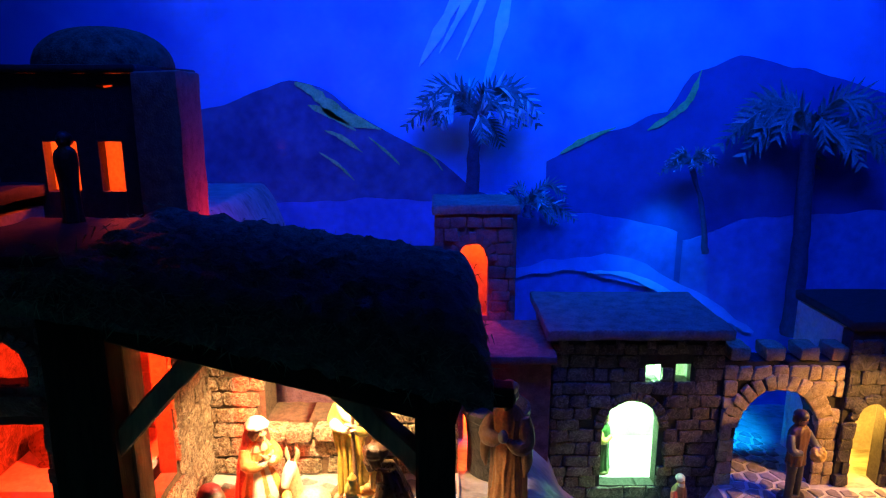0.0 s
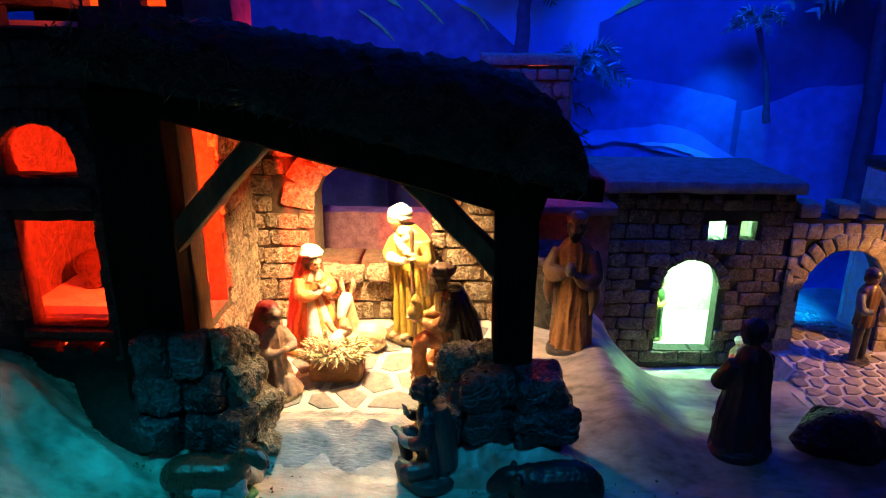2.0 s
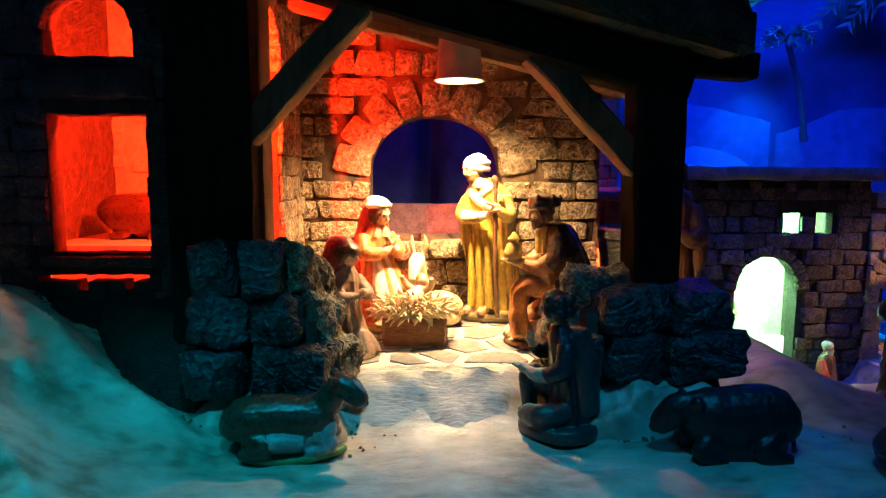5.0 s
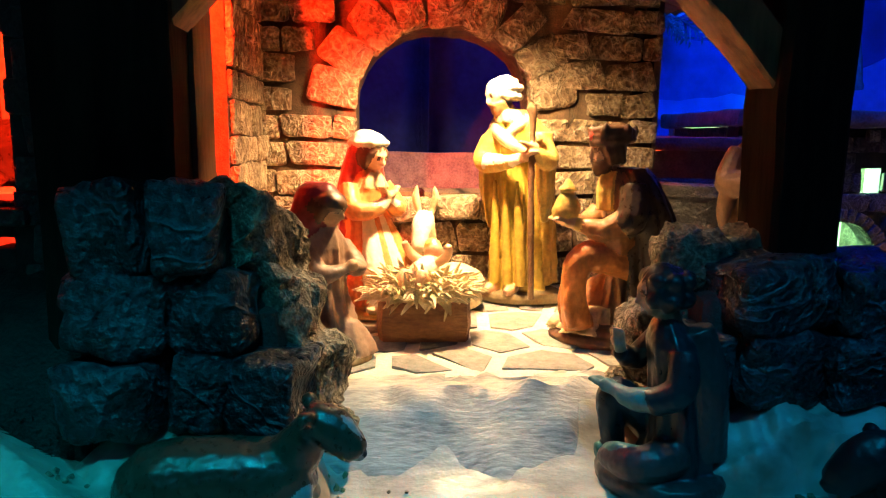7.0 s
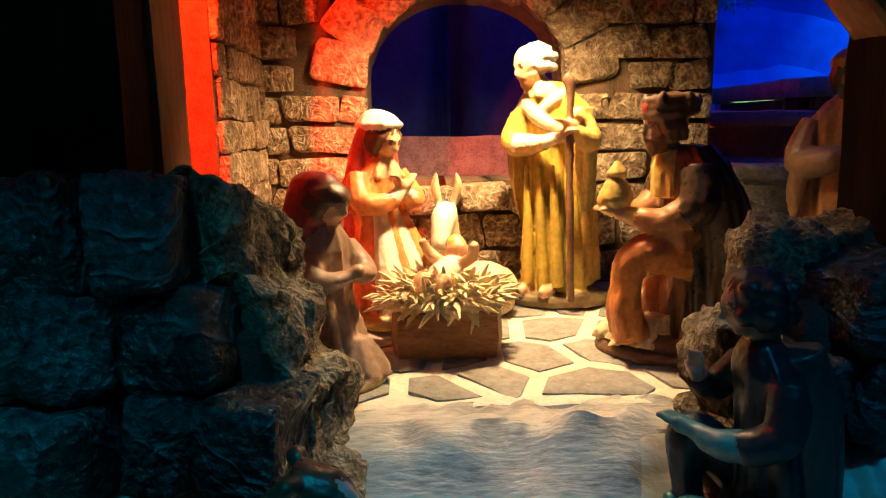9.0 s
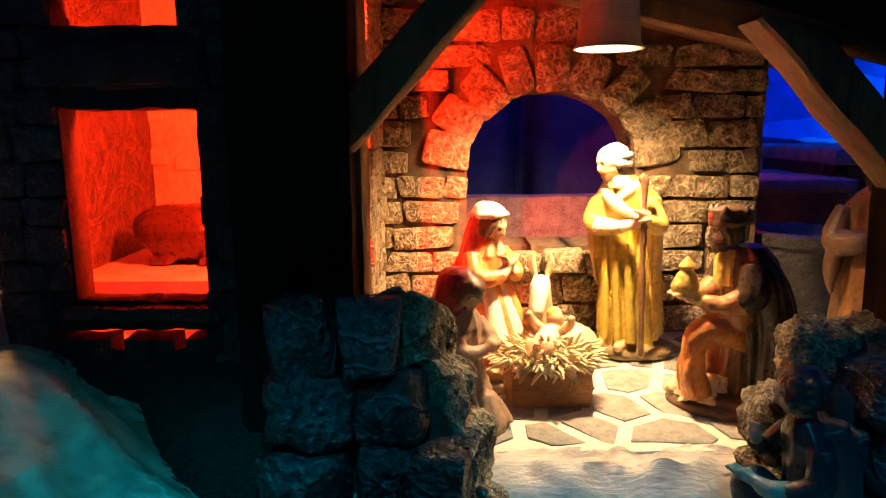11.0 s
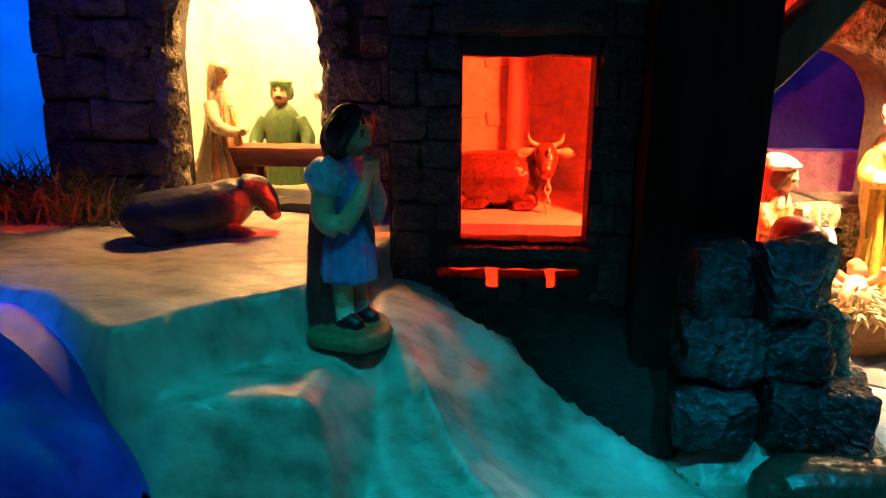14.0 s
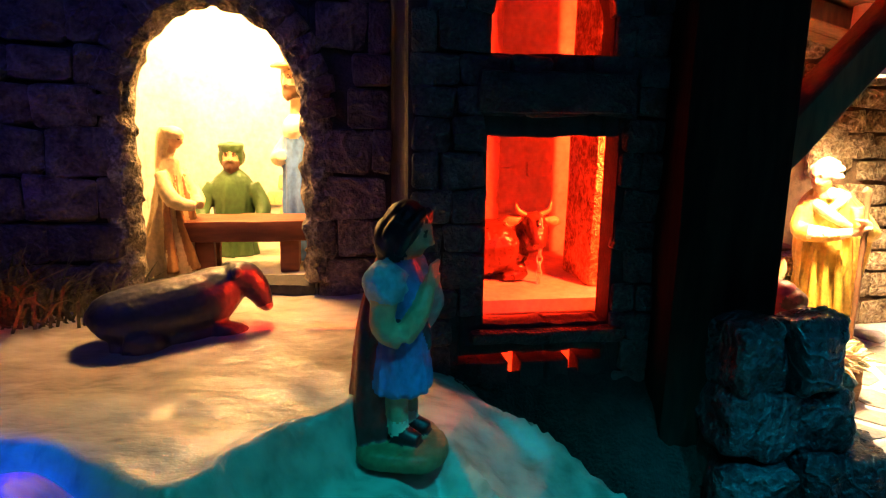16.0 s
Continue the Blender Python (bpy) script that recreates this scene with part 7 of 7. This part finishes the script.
def niche_people():
    f = Figure()
    f.robe([(0, 0.3, 0.0, 2.5, 2.1), (0, 0.3, 1.2, 2.2, 1.9), (0, 0.2, 3.4, 1.35, 1.2), (-0.1, 0.0, 6.0, 0.85, 0.75), (-0.1, -0.2, 7.2, 0.45, 0.42)], F_CREAM, 10, 0.14)
    for k in range(7):
        a = -2.6 + 0.62 * k
        f.limb([(0.9 * math.cos(a), 0.75 * math.sin(a) + 0.1, 6.2), (1.5 * math.cos(a + 0.1), 1.3 * math.sin(a + 0.1) + 0.2, 3.2), (2.35 * math.cos(a + 0.25), 2.0 * math.sin(a + 0.25) + 0.3, 0.4)], [0.14, 0.26, 0.42], F_RUST, 8)
    f.robe([(0, 0.6, 5.0, 0.6, 0.4), (0, 0.45, 7.0, 0.55, 0.45), (0, 0.1, 8.4, 0.62, 0.68), (0, 0.0, 9.2, 0.4, 0.45)], F_CREAM, 8, 0.10)
    f.limb([(-0.9, 0, 6.4), (-1.1, -1.0, 4.8), (-0.2, -1.9, 4.4)], [0.42, 0.48, 0.3], F_CREAM)
    f.limb([(0.9, 0, 6.4), (1.0, -1.0, 4.8), (0.2, -1.9, 4.4)], [0.42, 0.48, 0.3], F_CREAM)
    f.head((0, -0.45, 8.5), 0.58, F_SKIN, None, F_CREAM, None, 16, 0)
    f.done("kneeling_figurine", pose(-0.546, 0.606, 0.0795, 0, 0, 62) @ Matrix.Scale(0.92, 4), "kneeling figurine in a brown and cream striped robe")
    f = Figure()
    f.robe([(0, 0, 0.0, 1.7, 1.3), (0, 0, 3, 1.5, 1.1), (0, 0, 5.4, 1.6, 1.0), (0, 0, 6.6, 0.6, 0.55)], F_GREEN, 8, 0.06)
    f.robe([(0, 0, 2.6, 1.6, 1.18), (0, 0, 3.0, 1.6, 1.18)], F_WHITE, 5, 0.02)
    for e in (-1, 1):
        f.limb([(1.4 * e, 0, 5.4), (2.2 * e, -0.4, 3.8), (2.0 * e, -1.4, 2.6)], [0.55, 0.62, 0.35], F_GREEN)
    f.head((0, -0.1, 7.5), 0.82, F_SKIN, F_GREEN, None, F_HAIR, 0, 0)
    f.robe([(0, 0, 7.9, 0.9, 0.9), (0, 0, 8.4, 0.95, 0.95), (0, 0, 8.5, 0.5, 0.5)], F_GREEN, 4, 0.02)
    f.done("standing_figurine", pose(-0.519, 0.652, 0.0795, 0, 0, 0) @ Matrix.Scale(0.86, 4), "bearded figurine in a green tunic behind the table")
    f = Figure()
    f.robe([(0, 0, 0.0, 1.2, 1.1), (0, 0, 3, 1.1, 1.0), (0, 0, 6.6, 1.1, 0.85), (0, 0, 7.8, 0.5, 0.5)], F_BLUE, 8, 0.08)
    f.limb([(-0.8, 0, 6.8), (-1.2, -0.5, 5.6), (-0.5, -1.1, 5.8)], [0.4, 0.5, 0.3], F_WHITE)
    f.ball((0, -0.2, 7.2), (0.95, 0.8, 0.8), F_WHITE)
    f.head((-0.1, -0.2, 9.8), 0.8, F_SKIN, F_HAIR, None, F_HAIR, 4, 0)
    f.limb([(-0.1, 0, 8.0), (-0.1, -0.1, 9.2)], [0.5, 0.4], F_SKIN)
    f.robe([(0, 0, 10.4, 1.5, 1.5), (0, 0, 10.6, 1.45, 1.45), (0, 0, 10.7, 0.8, 0.8), (0, 0, 11.4, 0.7, 0.7), (0, 0, 11.7, 0.2, 0.2)], F_GOLD, 4, 0.0)
    f.done("standing_figurine", pose(-0.474, 0.640, 0.0795, 0, 0, -40) @ Matrix.Scale(1.15, 4), "standing figurine with a straw hat and blue skirt")
    t = thing("table", (-0.506, 0.605, 0.0795), "red-brown wooden work table", "table")
    bm = bmesh.new()
    rough_box(bm, (-0.541, 0.596, 0.0985), (-0.470, 0.626, 0.1110), 10, 0.0008, 80, 0.0015)
    part("tabletop", bm, M_PLANK, t)
    for x in (-0.534, -0.486):
        for y in (0.599, 0.617):
            bm = bmesh.new()
            rough_box(bm, (x, y, 0.0795), (x + 0.011, y + 0.006, 0.0985), 4, 0.0006, 80, 0.001)
            part("leg", bm, M_PLANK, t)


def manger():
    t = thing("manger", (-0.157, 0.560, 0.0), "brown wooden manger filled with straw", "manger")
    bm = bmesh.new()
    rings = []
    for z, wx, wy in ((0.001, 0.0235, 0.015), (0.010, 0.0245, 0.016), (0.022, 0.0235, 0.016)):
        ring = []
        for k in range(40):
            a = 2 * math.pi * k / 40
            c, s = math.cos(a), math.sin(a)
            r = 1 / max(abs(c), abs(s)) ** 0.8
            ring.append((-0.157 + wx * c * r * (1 + 0.04 * math.sin(17 * a)), 0.561 + wy * s * r * (1 + 0.05 * math.sin(13 * a)), z))
        rings.append(ring)
    ring_loft(bm, rings)
    part("box", bm, M_CRIB, t, "rough brown bark box")
    bm = bmesh.new()
    rnd = random.Random(4)
    for k in range(420):
        a = rnd.uniform(0, 2 * math.pi)
        r = math.sqrt(rnd.random())
        p = Vector((-0.157 + 0.026 * r * math.cos(a), 0.561 + 0.018 * r * math.sin(a), 0.022 + 0.012 * (1 - r) + rnd.uniform(0, 0.004)))
        d = Vector((math.cos(a) + rnd.uniform(-0.9, 0.9), math.sin(a) + rnd.uniform(-0.9, 0.9), rnd.uniform(-0.5, 0.9))).normalized() * rnd.uniform(0.006, 0.014)
        tube(bm, [p, p + d * 0.6 + Vector((0, 0, 0.001)), p + d], [0.0014, 0.0012, 0.0004], seg=4, steps=1)
    for k in range(34):
        a = 2 * math.pi * k / 34 + rnd.uniform(-0.1, 0.1)
        c, s_ = math.cos(a), math.sin(a)
        base = Vector((-0.157 + 0.017 * c, 0.561 + 0.011 * s_, 0.022))
        out, up = Vector((c, 0.8 * s_, 0)), rnd.uniform(0.3, 1.3)
        side = Vector((-s_, c, 0)) * rnd.uniform(0.002, 0.0036)
        pts = [base + out * (0.005 * i) + Vector((0, 0, 0.0055 * up * i - 0.0012 * i * i)) for i in range(4)]
        left = [bm.verts.new(p - side * w) for p, w in zip(pts, (0.6, 1.0, 0.8, 0.1))]
        right = [bm.verts.new(p + side * w + Vector((0, 0, 0.0006))) for p, w in zip(pts, (0.6, 1.0, 0.8, 0.1))]
        for i in range(3):
            bm.faces.new((left[i], left[i + 1], right[i + 1], right[i]))
    bmesh.ops.create_uvsphere(bm, u_segments=16, v_segments=8, radius=1, matrix=Matrix.LocRotScale((-0.157, 0.561, 0.022), None, (0.025, 0.0165, 0.010)))
    tagged(part("straw", bm, M_STRAW, t, "loose yellow straw"), kind="stuff")
    f = Figure()
    f.limb([(-0.6, 0, 0.4), (0.3, 0, 0.7), (1.2, 0, 0.6)], [0.55, 0.65, 0.5], F_WHITE)
    f.ball((1.7, 0, 1.1), (0.55, 0.55, 0.6), F_SKIN)
    f.ball((1.85, 0.1, 1.35), (0.5, 0.5, 0.45), F_GOLD)
    for e in (-1, 1):
        f.limb([(0.9, 0.4 * e, 0.8), (1.0, 1.1 * e, 1.3), (0.9, 1.3 * e, 2.0)], [0.3, 0.26, 0.2], F_SKIN)
        f.limb([(-0.5, 0.25 * e, 0.5), (-1.1, 0.5 * e, 1.2), (-1.7, 0.5 * e, 0.7)], [0.36, 0.3, 0.2], F_SKIN)
    f.limb([(-0.7, 0, 0.6), (0.0, 0.1, 0.8), (0.5, 0, 0.9)], [0.5, 0.6, 0.4], F_WHITE)
    f.done("infant_figurine", pose(-0.157, 0.563, 0.028, 0, -18, 62), "small infant figurine lying in the straw")


def build_grass():
    rnd = random.Random(6)
    for cx, cy, n, h in ((-0.612, 0.535, 260, 0.05), (-0.585, 0.548, 140, 0.03), (-0.655, 0.55, 160, 0.06)):
        bm = bmesh.new()
        for k in range(n):
            x, y = cx + rnd.gauss(0, 0.016), cy + rnd.gauss(0, 0.008)
            z = ground_z(x, y)
            d = Vector((rnd.gauss(0, 0.35), rnd.gauss(-0.1, 0.3), rnd.uniform(0.5, 1))) * h * rnd.uniform(0.5, 1.1)
            p = Vector((x, y, z - 0.002))
            s = Vector((0.0007, 0.0003, 0))
            m1 = p + d * 0.55
            m2 = p + d + Vector((d.x * 0.5, d.y * 0.5, -0.15 * d.z))
            v = [bm.verts.new(c) for c in (p - s, p + s, m1 + s * 0.8, m1 - s * 0.8, m2)]
            bm.faces.new((v[0], v[1], v[2], v[3]))
            bm.faces.new((v[3], v[2], v[4]))
        whole("dry_grass", bm, M_GRASS, "tuft of dry dark grass beside the house", "grass", kind="stuff", smooth=False)

build_room()
build_backdrop()
build_palm((0.045, 1.045, 0.24), 0.15, 0.13, 0.006, 19, 1)
build_palm((0.135, 1.050, 0.235), 0.02, 0.085, 0.0, 13, 2)
build_palm((0.425, 1.050, 0.175), 0.145, 0.052, -0.035, 15, 3, 0.3)
build_palm((0.575, 1.040, 0.04), 0.325, 0.16, -0.01, 19, 4, 0.03)
build_dome_house()
build_far_tower()
build_green_house()
build_gate()
build_tower()
build_niche_house()
build_stable()
build_lamp()
build_rocks()
build_ledge()
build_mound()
build_scatter()
build_floor()
build_cobbles()
build_grass()
joseph_like()
mary_like()
shepherdess()
kneeling_king()
standing_magus()
sitting_boy()
dark_rider()
small_people()
girl()
animals()
niche_people()
manger()
